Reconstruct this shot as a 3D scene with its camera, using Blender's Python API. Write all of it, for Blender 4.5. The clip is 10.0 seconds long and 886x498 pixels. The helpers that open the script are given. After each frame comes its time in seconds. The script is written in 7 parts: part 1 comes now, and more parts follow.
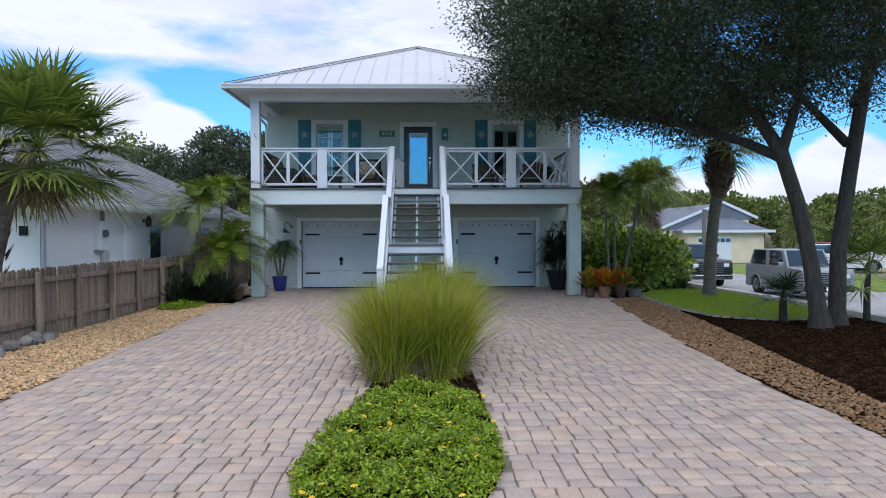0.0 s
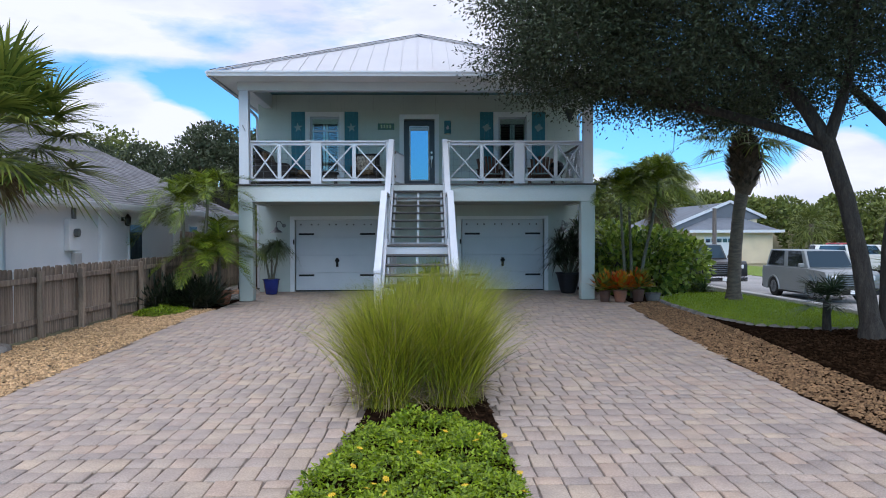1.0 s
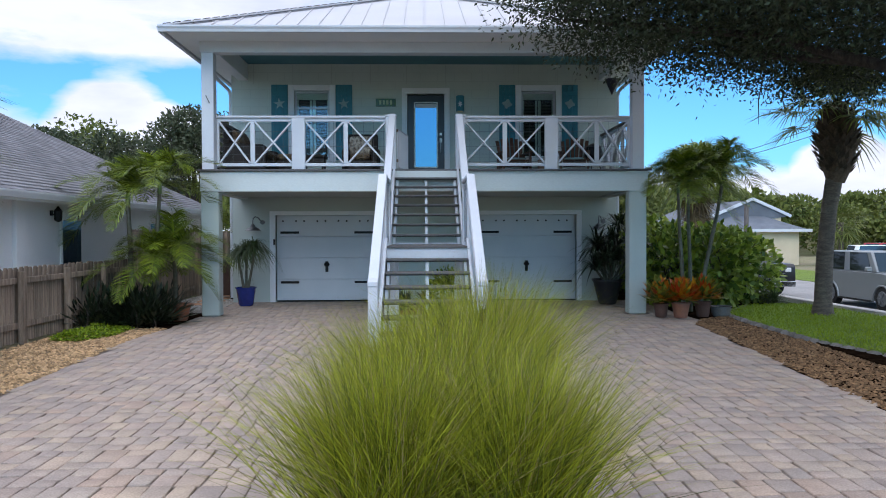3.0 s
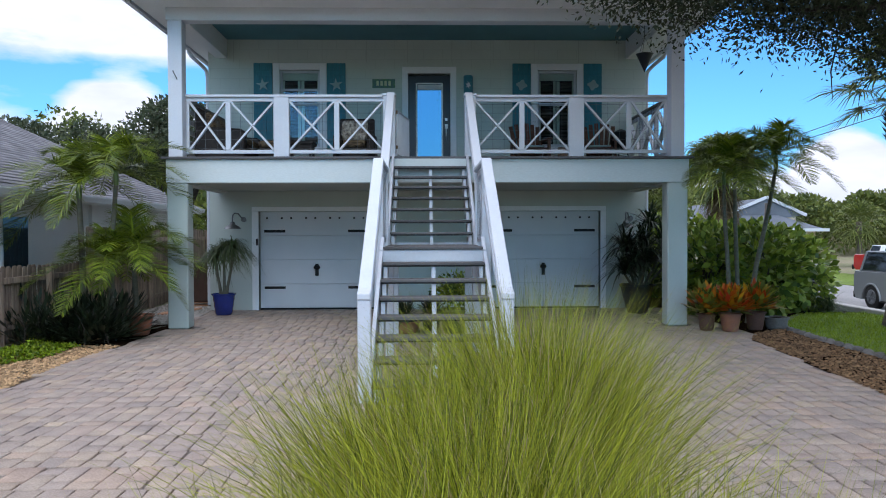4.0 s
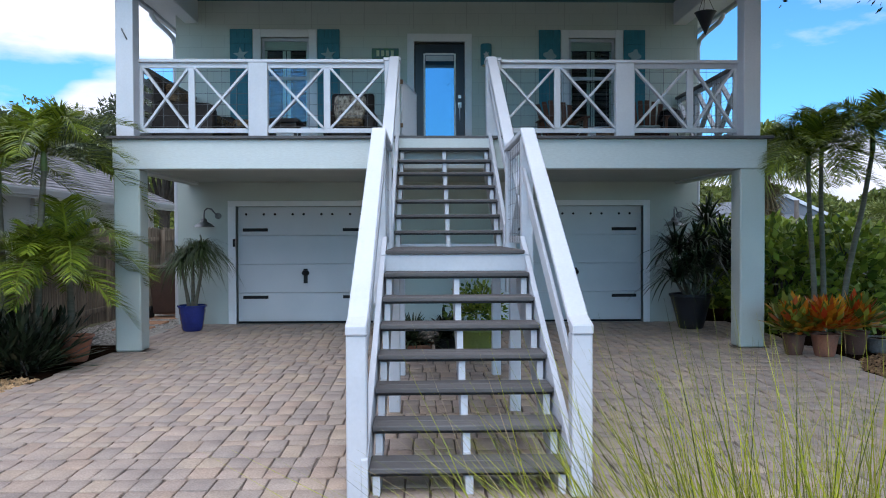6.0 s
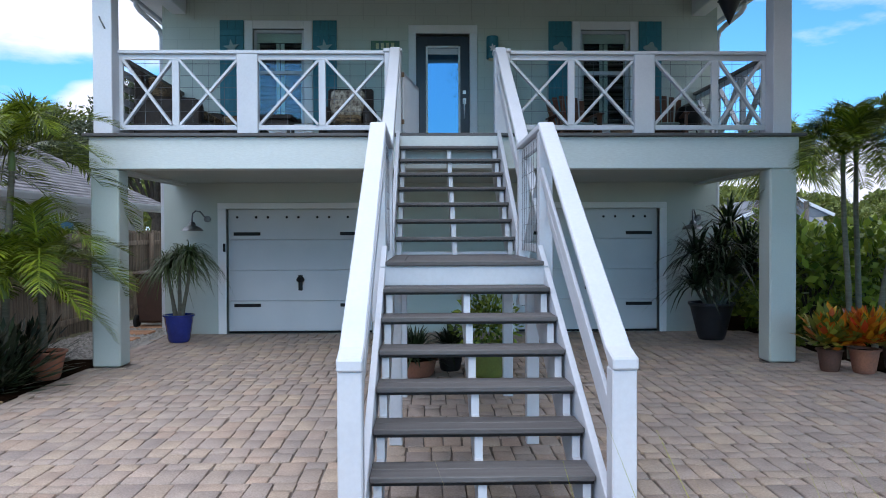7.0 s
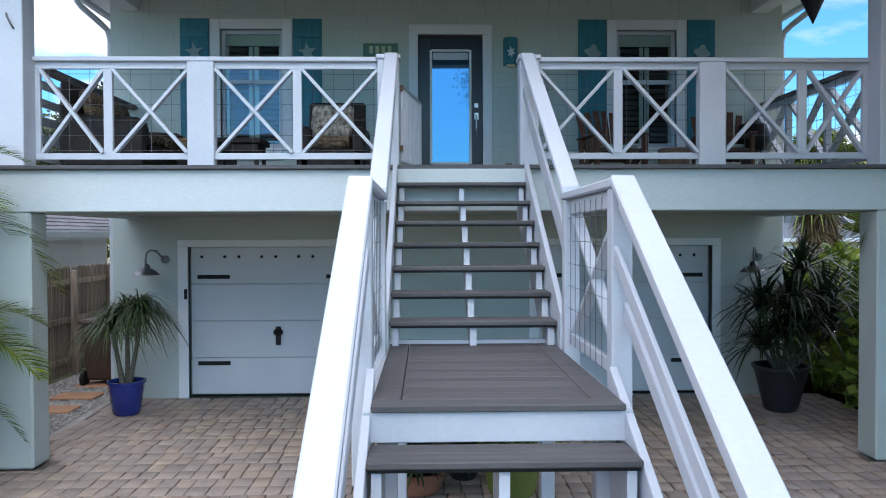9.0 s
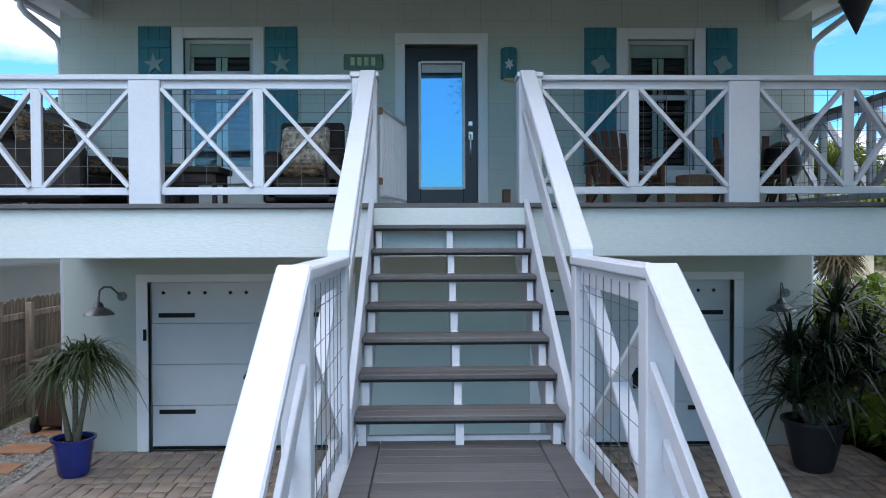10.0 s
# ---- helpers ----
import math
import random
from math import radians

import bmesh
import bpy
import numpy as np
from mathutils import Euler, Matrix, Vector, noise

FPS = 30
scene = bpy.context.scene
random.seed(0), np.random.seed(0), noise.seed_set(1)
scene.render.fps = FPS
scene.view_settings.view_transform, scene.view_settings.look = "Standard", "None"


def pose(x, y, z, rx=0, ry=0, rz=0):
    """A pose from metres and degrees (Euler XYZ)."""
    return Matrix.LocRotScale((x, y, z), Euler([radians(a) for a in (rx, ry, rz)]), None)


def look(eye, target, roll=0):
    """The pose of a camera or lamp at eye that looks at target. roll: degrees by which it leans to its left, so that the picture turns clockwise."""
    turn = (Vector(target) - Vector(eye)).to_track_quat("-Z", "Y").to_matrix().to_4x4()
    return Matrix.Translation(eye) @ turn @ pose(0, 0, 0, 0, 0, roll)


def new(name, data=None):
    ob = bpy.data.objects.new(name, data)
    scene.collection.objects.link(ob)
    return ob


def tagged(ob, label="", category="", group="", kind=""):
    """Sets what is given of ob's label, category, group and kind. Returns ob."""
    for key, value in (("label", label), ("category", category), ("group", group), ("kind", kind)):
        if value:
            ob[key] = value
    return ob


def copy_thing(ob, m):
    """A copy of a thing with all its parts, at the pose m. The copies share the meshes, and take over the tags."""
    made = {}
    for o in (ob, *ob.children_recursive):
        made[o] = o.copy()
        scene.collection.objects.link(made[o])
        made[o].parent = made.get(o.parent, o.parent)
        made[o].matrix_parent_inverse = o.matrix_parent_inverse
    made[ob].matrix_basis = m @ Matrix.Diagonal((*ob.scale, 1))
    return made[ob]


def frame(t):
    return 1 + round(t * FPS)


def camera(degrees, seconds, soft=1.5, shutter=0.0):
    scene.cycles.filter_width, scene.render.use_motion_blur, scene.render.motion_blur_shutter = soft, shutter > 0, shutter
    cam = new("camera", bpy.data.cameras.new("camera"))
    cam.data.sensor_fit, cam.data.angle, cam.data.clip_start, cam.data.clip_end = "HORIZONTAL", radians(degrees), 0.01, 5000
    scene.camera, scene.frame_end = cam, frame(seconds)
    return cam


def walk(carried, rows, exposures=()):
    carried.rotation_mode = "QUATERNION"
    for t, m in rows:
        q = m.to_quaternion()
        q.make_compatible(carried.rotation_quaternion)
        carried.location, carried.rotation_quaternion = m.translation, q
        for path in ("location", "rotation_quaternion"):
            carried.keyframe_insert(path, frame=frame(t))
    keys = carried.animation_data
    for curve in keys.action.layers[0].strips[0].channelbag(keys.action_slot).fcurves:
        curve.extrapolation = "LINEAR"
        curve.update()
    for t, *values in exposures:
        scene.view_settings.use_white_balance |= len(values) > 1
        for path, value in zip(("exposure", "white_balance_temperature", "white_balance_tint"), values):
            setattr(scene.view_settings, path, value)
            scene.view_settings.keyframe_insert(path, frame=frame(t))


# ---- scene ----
cam = camera(60.0, 10.0, soft=1.0)
PATH = [
    (0, (0.583, -24.009, 1.682), (0.634, -22.01, 1.643), -0.2),
    (0.5, (0.562, -23.266, 1.668), (0.613, -21.267, 1.629), -0.2),
    (1, (0.543, -22.52, 1.660), (0.594, -20.521, 1.622), -0.2),
    (1.5, (0.512, -21.666, 1.655), (0.563, -19.667, 1.617), -0.2),
    (2, (0.47, -20.745, 1.648), (0.52, -18.746, 1.610), -0.2),
    (2.5, (0.418, -19.744, 1.636), (0.468, -17.745, 1.598), -0.2),
    (4, (0.311, -16.43, 1.599), (0.36, -14.431, 1.561), -0.2),
    (4.5, (0.285, -15.434, 1.587), (0.334, -13.435, 1.549), -0.2),
    (5, (0.240, -14.628, 1.581), (0.289, -12.629, 1.543), -0.2),
    (5.5, (0.187, -14.151, 1.58), (0.235, -12.152, 1.542), -0.2),
    (7, (0.111, -12.951, 1.654), (0.159, -10.952, 1.617), -0.2),
    (7.5, (0.088, -12.43, 1.732), (0.136, -10.431, 1.694), -0.2),
    (8, (0.074, -11.879, 1.872), (0.121, -9.88, 1.834), -0.2),
    (8.5, (0.062, -11.3, 2.056), (0.108, -9.301, 2.018), -0.2),
    (9, (0.073, -10.697, 2.262), (0.119, -8.698, 2.224), -0.2),
    (9.5, (0.135, -10.108, 2.471), (0.181, -8.109, 2.434), -0.2),
    (10, (0.223, -9.557, 2.674), (0.269, -7.558, 2.637), -0.2),
]
walk(cam, [(t, look(eye, target, roll)) for t, eye, target, roll in PATH], [(0, 0.08), (2.5, 0.14), (5, 0.27), (7.5, 0.41), (10, 0.56)])

# ---- world and light ----
SUN_ELEV, SUN_AZ = 38, 177  # degrees; azimuth from +y towards +x
world = bpy.data.worlds.new("sky")
scene.world = world
world.use_nodes = True
wn, wl = world.node_tree.nodes, world.node_tree.links
wn.clear()
w_out = wn.new("ShaderNodeOutputWorld")
w_bg = wn.new("ShaderNodeBackground")
w_bg.inputs["Strength"].default_value = 0.1
w_sky = wn.new("ShaderNodeTexSky")
w_sky.sky_type = "NISHITA"
w_sky.sun_disc = False
w_sky.sun_elevation, w_sky.sun_rotation = radians(SUN_ELEV), radians(SUN_AZ)
w_tint = wn.new("ShaderNodeMix")
w_tint.data_type, w_tint.blend_type = "RGBA", "MULTIPLY"
w_tint.inputs[0].default_value = 1.0
w_tint.inputs[7].default_value = (0.55, 1.22, 1.95, 1)
w_co = wn.new("ShaderNodeTexCoord")
w_map = wn.new("ShaderNodeMapping")
w_map.inputs["Scale"].default_value = (3.2, 3.2, 10.0)
w_map.inputs["Location"].default_value = (1.7, 0.4, 0.35)
w_noise = wn.new("ShaderNodeTexNoise")
w_noise.inputs["Scale"].default_value, w_noise.inputs["Detail"].default_value = 1.0, 9.0
w_noise.inputs["Roughness"].default_value = 0.55
w_sep = wn.new("ShaderNodeSeparateXYZ")
# share of cloud by height over the horizon: banks low down, a clear belt, a high sheet
w_elev = wn.new("ShaderNodeValToRGB")
w_elev.color_ramp.elements[0].position, w_elev.color_ramp.elements[0].color = 0.0, (0.60, 0.60, 0.60, 1)
w_elev.color_ramp.elements[1].position, w_elev.color_ramp.elements[1].color = 0.34, (0.82, 0.82, 0.82, 1)
for pos, v in ((0.10, 0.57), (0.14, 0.42), (0.185, 0.40), (0.215, 0.72)):
    e = w_elev.color_ramp.elements.new(pos)
    e.color = (v, v, v, 1)
w_add = wn.new("ShaderNodeMath")
w_add.operation = "ADD"
w_ramp = wn.new("ShaderNodeValToRGB")
w_ramp.color_ramp.elements[0].position, w_ramp.color_ramp.elements[0].color = 0.98 / 2, (0, 0, 0, 1)
w_ramp.color_ramp.elements[1].position, w_ramp.color_ramp.elements[1].color = 1.14 / 2, (1, 1, 1, 1)
w_half = wn.new("ShaderNodeMath")
w_half.operation, w_half.inputs[1].default_value = "MULTIPLY", 0.5
w_cloud = wn.new("ShaderNodeMix")
w_cloud.data_type = "RGBA"
w_n2 = wn.new("ShaderNodeTexNoise")
w_n2.inputs["Scale"].default_value, w_n2.inputs["Detail"].default_value = 2.2, 5.0
w_cc = wn.new("ShaderNodeValToRGB")
w_cc.color_ramp.elements[0].position, w_cc.color_ramp.elements[0].color = 0.3, (6.9, 7.5, 9.6, 1)
w_cc.color_ramp.elements[1].position, w_cc.color_ramp.elements[1].color = 0.55, (8.8, 9.2, 10.9, 1)
wl.new(w_co.outputs["Generated"], w_map.inputs["Vector"])
wl.new(w_map.outputs[0], w_noise.inputs["Vector"])
wl.new(w_map.outputs[0], w_n2.inputs["Vector"])
wl.new(w_n2.outputs[0], w_cc.inputs[0])
wl.new(w_co.outputs["Generated"], w_sep.inputs[0])
wl.new(w_sep.outputs["Z"], w_elev.inputs[0])
wl.new(w_elev.outputs[0], w_add.inputs[0])
wl.new(w_noise.outputs[0], w_add.inputs[1])
w_south = wn.new("ShaderNodeMapRange")
w_south.inputs[1].default_value, w_south.inputs[2].default_value = -0.95, -0.6
w_south.inputs[3].default_value, w_south.inputs[4].default_value = -0.42, 0.0
wl.new(w_sep.outputs["Y"], w_south.inputs[0])
w_add2 = wn.new("ShaderNodeMath")
w_add2.operation = "ADD"
wl.new(w_add.outputs[0], w_add2.inputs[0]), wl.new(w_south.outputs[0], w_add2.inputs[1])
# a clear stretch of sky to the east, above the low banks
w_east, w_top, w_foot, w_e1, w_e2, w_add3 = (wn.new(k) for k in ("ShaderNodeMapRange",) * 3 + ("ShaderNodeMath",) * 3)
for node, lo, hi, a0, a1 in ((w_east, 0.12, 0.34, 0.0, -0.34), (w_top, 0.235, 0.30, 1.0, 0.0), (w_foot, 0.06, 0.115, 0.0, 1.0)):
    node.inputs[1].default_value, node.inputs[2].default_value = lo, hi
    node.inputs[3].default_value, node.inputs[4].default_value = a0, a1
wl.new(w_sep.outputs["X"], w_east.inputs[0]), wl.new(w_sep.outputs["Z"], w_top.inputs[0]), wl.new(w_sep.outputs["Z"], w_foot.inputs[0])
w_e1.operation = w_e2.operation = "MULTIPLY"
wl.new(w_east.outputs[0], w_e1.inputs[0]), wl.new(w_top.outputs[0], w_e1.inputs[1])
wl.new(w_e1.outputs[0], w_e2.inputs[0]), wl.new(w_foot.outputs[0], w_e2.inputs[1])
w_add3.operation = "ADD"
wl.new(w_add2.outputs[0], w_add3.inputs[0]), wl.new(w_e2.outputs[0], w_add3.inputs[1])
w_last = w_add3
for az, el, size, gain in ((-21.5, 6.6, 0.085, 0.5), (-17.5, 6.2, 0.06, 0.45), (29, 5.0, 0.06, 0.4)):
    # cloud banks low over the horizon
    w_d = wn.new("ShaderNodeVectorMath")
    w_d.operation = "DISTANCE"
    w_d.inputs[1].default_value = (math.sin(radians(az)) * math.cos(radians(el)), math.cos(radians(az)) * math.cos(radians(el)), math.sin(radians(el)))
    wl.new(w_co.outputs["Generated"], w_d.inputs[0])
    w_m = wn.new("ShaderNodeMapRange")
    w_m.inputs[1].default_value, w_m.inputs[2].default_value = size * 0.45, size
    w_m.inputs[3].default_value, w_m.inputs[4].default_value = gain, 0.0
    wl.new(w_d.outputs["Value"], w_m.inputs[0])
    w_a = wn.new("ShaderNodeMath")
    w_a.operation = "ADD"
    wl.new(w_last.outputs[0], w_a.inputs[0]), wl.new(w_m.outputs[0], w_a.inputs[1])
    w_last = w_a
wl.new(w_last.outputs[0], w_half.inputs[0])
wl.new(w_half.outputs[0], w_ramp.inputs[0])
wl.new(w_sky.outputs[0], w_tint.inputs[6])
wl.new(w_tint.outputs[2], w_cloud.inputs[6])
w_zen = wn.new("ShaderNodeMapRange")
w_zen.inputs[1].default_value, w_zen.inputs[2].default_value = 0.33, 0.75
w_zen.inputs[3].default_value, w_zen.inputs[4].default_value = 1.0, 1.7
w_lift = wn.new("ShaderNodeVectorMath")
w_lift.operation = "SCALE"
wl.new(w_sep.outputs["Z"], w_zen.inputs[0])
wl.new(w_cc.outputs[0], w_lift.inputs[0]), wl.new(w_zen.outputs[0], w_lift.inputs["Scale"])
wl.new(w_lift.outputs[0], w_cloud.inputs[7])
wl.new(w_ramp.outputs[0], w_cloud.inputs[0])
wl.new(w_cloud.outputs[2], w_bg.inputs["Color"])
wl.new(w_bg.outputs[0], w_out.inputs["Surface"])

sun_data = bpy.data.lights.new("sun", "SUN")
sun_data.energy, sun_data.angle, sun_data.color = 1.05, radians(45), (1.0, 0.985, 0.97)
sun = new("sun", sun_data)
sd = Vector((math.sin(radians(SUN_AZ)) * math.cos(radians(SUN_ELEV)), math.cos(radians(SUN_AZ)) * math.cos(radians(SUN_ELEV)), math.sin(radians(SUN_ELEV))))
sun.matrix_world = look(sd * 60, (0, 0, 0))


# ---- materials ----
def mat(name, color, rough=0.6, metal=0.0, second=None, scale=4.0, fine=60.0, vary=0.12, bump=0.15, bump_dist=0.004, spread=0.0, stretch=(1, 1, 1), spec=0.5, coat=0.0, island=False):
    """Base colour with large stains towards a second colour, fine grain, relief, and a spread from piece to piece."""
    m = bpy.data.materials.new(name)
    m.use_nodes = True
    n, l = m.node_tree.nodes, m.node_tree.links
    b = n["Principled BSDF"]
    b.inputs["Roughness"].default_value, b.inputs["Metallic"].default_value = rough, metal
    b.inputs["Specular IOR Level"].default_value = spec
    b.inputs["Coat Weight"].default_value = coat
    co = n.new("ShaderNodeTexCoord")
    mp = n.new("ShaderNodeMapping")
    mp.inputs["Scale"].default_value = stretch
    l.new(co.outputs["Object"], mp.inputs["Vector"])
    big, small = n.new("ShaderNodeTexNoise"), n.new("ShaderNodeTexNoise")
    big.inputs["Scale"].default_value, big.inputs["Detail"].default_value = scale, 6.0
    small.inputs["Scale"].default_value, small.inputs["Detail"].default_value = fine, 4.0
    l.new(mp.outputs[0], big.inputs["Vector"]), l.new(mp.outputs[0], small.inputs["Vector"])
    second = second or tuple(c * (1 - 2 * vary) for c in color)
    r = n.new("ShaderNodeValToRGB")
    r.color_ramp.elements[0].position, r.color_ramp.elements[1].position = 0.35, 0.68
    r.color_ramp.elements[0].color, r.color_ramp.elements[1].color = (*second, 1), (*color, 1)
    l.new(big.outputs[0], r.inputs[0])
    grain = n.new("ShaderNodeMapRange")
    grain.inputs[1].default_value, grain.inputs[2].default_value = 0.3, 0.7
    grain.inputs[3].default_value, grain.inputs[4].default_value = 1 - vary, 1 + vary
    l.new(small.outputs[0], grain.inputs[0])
    mul = n.new("ShaderNodeVectorMath")
    mul.operation = "SCALE"
    l.new(r.outputs[0], mul.inputs[0]), l.new(grain.outputs[0], mul.inputs["Scale"])
    last = mul.outputs[0]
    if spread:
        if island:
            src = n.new("ShaderNodeNewGeometry").outputs["Random Per Island"]
        else:
            src = n.new("ShaderNodeObjectInfo").outputs["Random"]
        rng = n.new("ShaderNodeMapRange")
        rng.inputs[3].default_value, rng.inputs[4].default_value = 1 - spread, 1 + spread
        l.new(src, rng.inputs[0])
        mul2 = n.new("ShaderNodeVectorMath")
        mul2.operation = "SCALE"
        l.new(last, mul2.inputs[0]), l.new(rng.outputs[0], mul2.inputs["Scale"])
        last = mul2.outputs[0]
    l.new(last, b.inputs["Base Color"])
    if bump:
        bp = n.new("ShaderNodeBump")
        bp.inputs["Strength"].default_value, bp.inputs["Distance"].default_value = bump, bump_dist
        l.new(small.outputs[0], bp.inputs["Height"])
        l.new(bp.outputs[0], b.inputs["Normal"])
    return m


def leaf_mat(name, dark, light, rough=0.5, trans=0.25):
    """Foliage: a colour for each leaf between two greens, and some light let through."""
    m = bpy.data.materials.new(name)
    m.use_nodes = True
    n, l = m.node_tree.nodes, m.node_tree.links
    b = n["Principled BSDF"]
    b.inputs["Roughness"].default_value = rough
    b.inputs["Specular IOR Level"].default_value = 0.35
    geo = n.new("ShaderNodeNewGeometry")
    r = n.new("ShaderNodeValToRGB")
    r.color_ramp.elements[0].color, r.color_ramp.elements[1].color = (*dark, 1), (*light, 1)
    l.new(geo.outputs["Random Per Island"], r.inputs[0])
    l.new(r.outputs[0], b.inputs["Base Color"])
    tr = n.new("ShaderNodeBsdfTranslucent")
    l.new(r.outputs[0], tr.inputs["Color"])
    mx = n.new("ShaderNodeMixShader")
    mx.inputs[0].default_value = trans
    l.new(b.outputs[0], mx.inputs[1]), l.new(tr.outputs[0], mx.inputs[2])
    l.new(mx.outputs[0], n["Material Output"].inputs["Surface"])
    return m


def paver_mat(name, island):
    """Tumbled concrete pavers: grey, buff and rose by piece."""
    m = mat(name, (0.41, 0.335, 0.275), 0.85, 0, (0.31, 0.255, 0.22), 3.2, 70, 0.2, 0.7, 0.006)
    n, l = m.node_tree.nodes, m.node_tree.links
    b = n["Principled BSDF"]
    src = n.new("ShaderNodeNewGeometry").outputs["Random Per Island"] if island else n.new("ShaderNodeObjectInfo").outputs["Random"]
    r = n.new("ShaderNodeValToRGB")
    el = r.color_ramp.elements
    el[0].position, el[0].color = 0.0, (0.84, 0.85, 0.88, 1)
    el[1].position, el[1].color = 1.0, (1.14, 1.10, 1.02, 1)
    for p, c in ((0.16, (0.91, 0.90, 0.92)), (0.32, (0.98, 0.97, 0.99)), (0.45, (1.03, 0.98, 0.97)), (0.58, (0.94, 0.95, 0.97)), (0.70, (1.05, 1.02, 0.96)), (0.80, (1.07, 0.97, 0.91)), (0.88, (0.98, 0.97, 0.96)), (0.94, (1.09, 1.05, 0.96))):
        e = el.new(p)
        e.color = (*c, 1)
    l.new(src, r.inputs[0])
    mix = n.new("ShaderNodeMix")
    mix.data_type, mix.blend_type = "RGBA", "MULTIPLY"
    mix.inputs[0].default_value = 1.0
    old = b.inputs["Base Color"].links[0].from_socket
    l.new(old, mix.inputs[6]), l.new(r.outputs[0], mix.inputs[7])
    l.new(mix.outputs[2], b.inputs["Base Color"])
    return m


def glass_mat(name, tint=(0.02, 0.03, 0.04), rough=0.03):
    """Dark window glass that mirrors the sky."""
    m = bpy.data.materials.new(name)
    m.use_nodes = True
    n, l = m.node_tree.nodes, m.node_tree.links
    b = n["Principled BSDF"]
    b.inputs["Base Color"].default_value = (*tint, 1)
    b.inputs["Roughness"].default_value = rough
    b.inputs["Specular IOR Level"].default_value = 1.0
    b.inputs["IOR"].default_value = 2.3
    b.inputs["Specular Tint"].default_value = (0.26, 0.62, 0.96, 1)
    ns = n.new("ShaderNodeTexNoise")
    ns.inputs["Scale"].default_value = 1.5
    bp = n.new("ShaderNodeBump")
    bp.inputs["Strength"].default_value, bp.inputs["Distance"].default_value = 0.05, 0.01
    l.new(ns.outputs[0], bp.inputs["Height"]), l.new(bp.outputs[0], b.inputs["Normal"])
    return m


def block_wall_mat(name):
    """Painted block with shallow joints."""
    m = mat(name, (0.55, 0.61, 0.555), 0.75, 0, (0.51, 0.57, 0.52), 1.2, 70, 0.05, 0.3, 0.004)
    n, l = m.node_tree.nodes, m.node_tree.links
    b = n["Principled BSDF"]
    co = n.new("ShaderNodeTexCoord")
    rot = n.new("ShaderNodeMapping")
    rot.inputs["Rotation"].default_value = (radians(90), 0, 0)
    rot.inputs["Location"].default_value = (0.1, 0.0, 0.0)
    br = n.new("ShaderNodeTexBrick")
    br.inputs["Scale"].default_value = 1.0
    br.inputs["Brick Width"].default_value, br.inputs["Row Height"].default_value = 0.41, 0.205
    br.inputs["Mortar Size"].default_value, br.inputs["Mortar Smooth"].default_value = 0.005, 0.3
    br.inputs["Color1"].default_value = br.inputs["Color2"].default_value = (1, 1, 1, 1)
    br.inputs["Mortar"].default_value = (0.82, 0.84, 0.84, 1)
    l.new(co.outputs["Object"], rot.inputs["Vector"]), l.new(rot.outputs[0], br.inputs["Vector"])
    mix = n.new("ShaderNodeMix")
    mix.data_type, mix.blend_type = "RGBA", "MULTIPLY"
    mix.inputs[0].default_value = 0.8
    old = b.inputs["Base Color"].links[0].from_socket
    l.new(old, mix.inputs[6]), l.new(br.outputs[0], mix.inputs[7])
    l.new(mix.outputs[2], b.inputs["Base Color"])
    return m


def pane_mat(name):
    """Clear glass: a gloss that grows at glancing angles over a clear sheet."""
    m = bpy.data.materials.new(name)
    m.use_nodes = True
    n, l = m.node_tree.nodes, m.node_tree.links
    n.remove(n["Principled BSDF"])
    gl, tr, mx, fr = n.new("ShaderNodeBsdfGlossy"), n.new("ShaderNodeBsdfTransparent"), n.new("ShaderNodeMixShader"), n.new("ShaderNodeFresnel")
    gl.inputs["Roughness"].default_value = 0.02
    gl.inputs["Color"].default_value = (0.66, 0.84, 1.0, 1)
    tr.inputs["Color"].default_value = (0.92, 0.95, 0.94, 1)
    fr.inputs["IOR"].default_value = 1.58
    l.new(fr.outputs[0], mx.inputs[0]), l.new(tr.outputs[0], mx.inputs[1]), l.new(gl.outputs[0], mx.inputs[2])
    l.new(mx.outputs[0], n["Material Output"].inputs["Surface"])
    return m


M_PANE = pane_mat("clear_pane")
M_LOUVRE = mat("brown_louvre", (0.10, 0.085, 0.075), 0.5, 0, None, 5, 40, 0.1, 0.1)
M_BLIND = mat("pale_blind", (0.70, 0.78, 0.70), 0.7, 0, None, 3, 40, 0.05, 0.05)
M_WHITE = mat("white_paint", (0.60, 0.62, 0.66), 0.45, 0, (0.56, 0.585, 0.63), 2.0, 40, 0.03, 0.12, 0.003)
M_TRIM = mat("trim_paint", (0.80, 0.81, 0.82), 0.5, 0, (0.76, 0.775, 0.79), 2.0, 50, 0.03, 0.1, 0.003)
M_GARAGE = mat("garage_door_paint", (0.62, 0.63, 0.655), 0.5, 0, (0.57, 0.585, 0.615), 1.5, 120, 0.03, 0.12, 0.002)
M_WALL = mat("sage_stucco", (0.49, 0.55, 0.51), 0.8, 0, (0.45, 0.505, 0.475), 1.2, 80, 0.05, 0.35, 0.005)
M_BLOCK = block_wall_mat("sage_block")
M_BEAM = mat("sage_beam", (0.58, 0.64, 0.64), 0.7, 0, (0.55, 0.60, 0.59), 1.0, 45, 0.05, 0.3, 0.006, stretch=(0.4, 1, 2))
M_CEIL = mat("teal_ceiling", (0.10, 0.26, 0.29), 0.6, 0, (0.09, 0.23, 0.26), 1.5, 30, 0.05, 0.1)
M_UNDER = mat("sage_soffit", (0.42, 0.46, 0.42), 0.8, 0, (0.38, 0.42, 0.39), 1.2, 50, 0.05, 0.2)
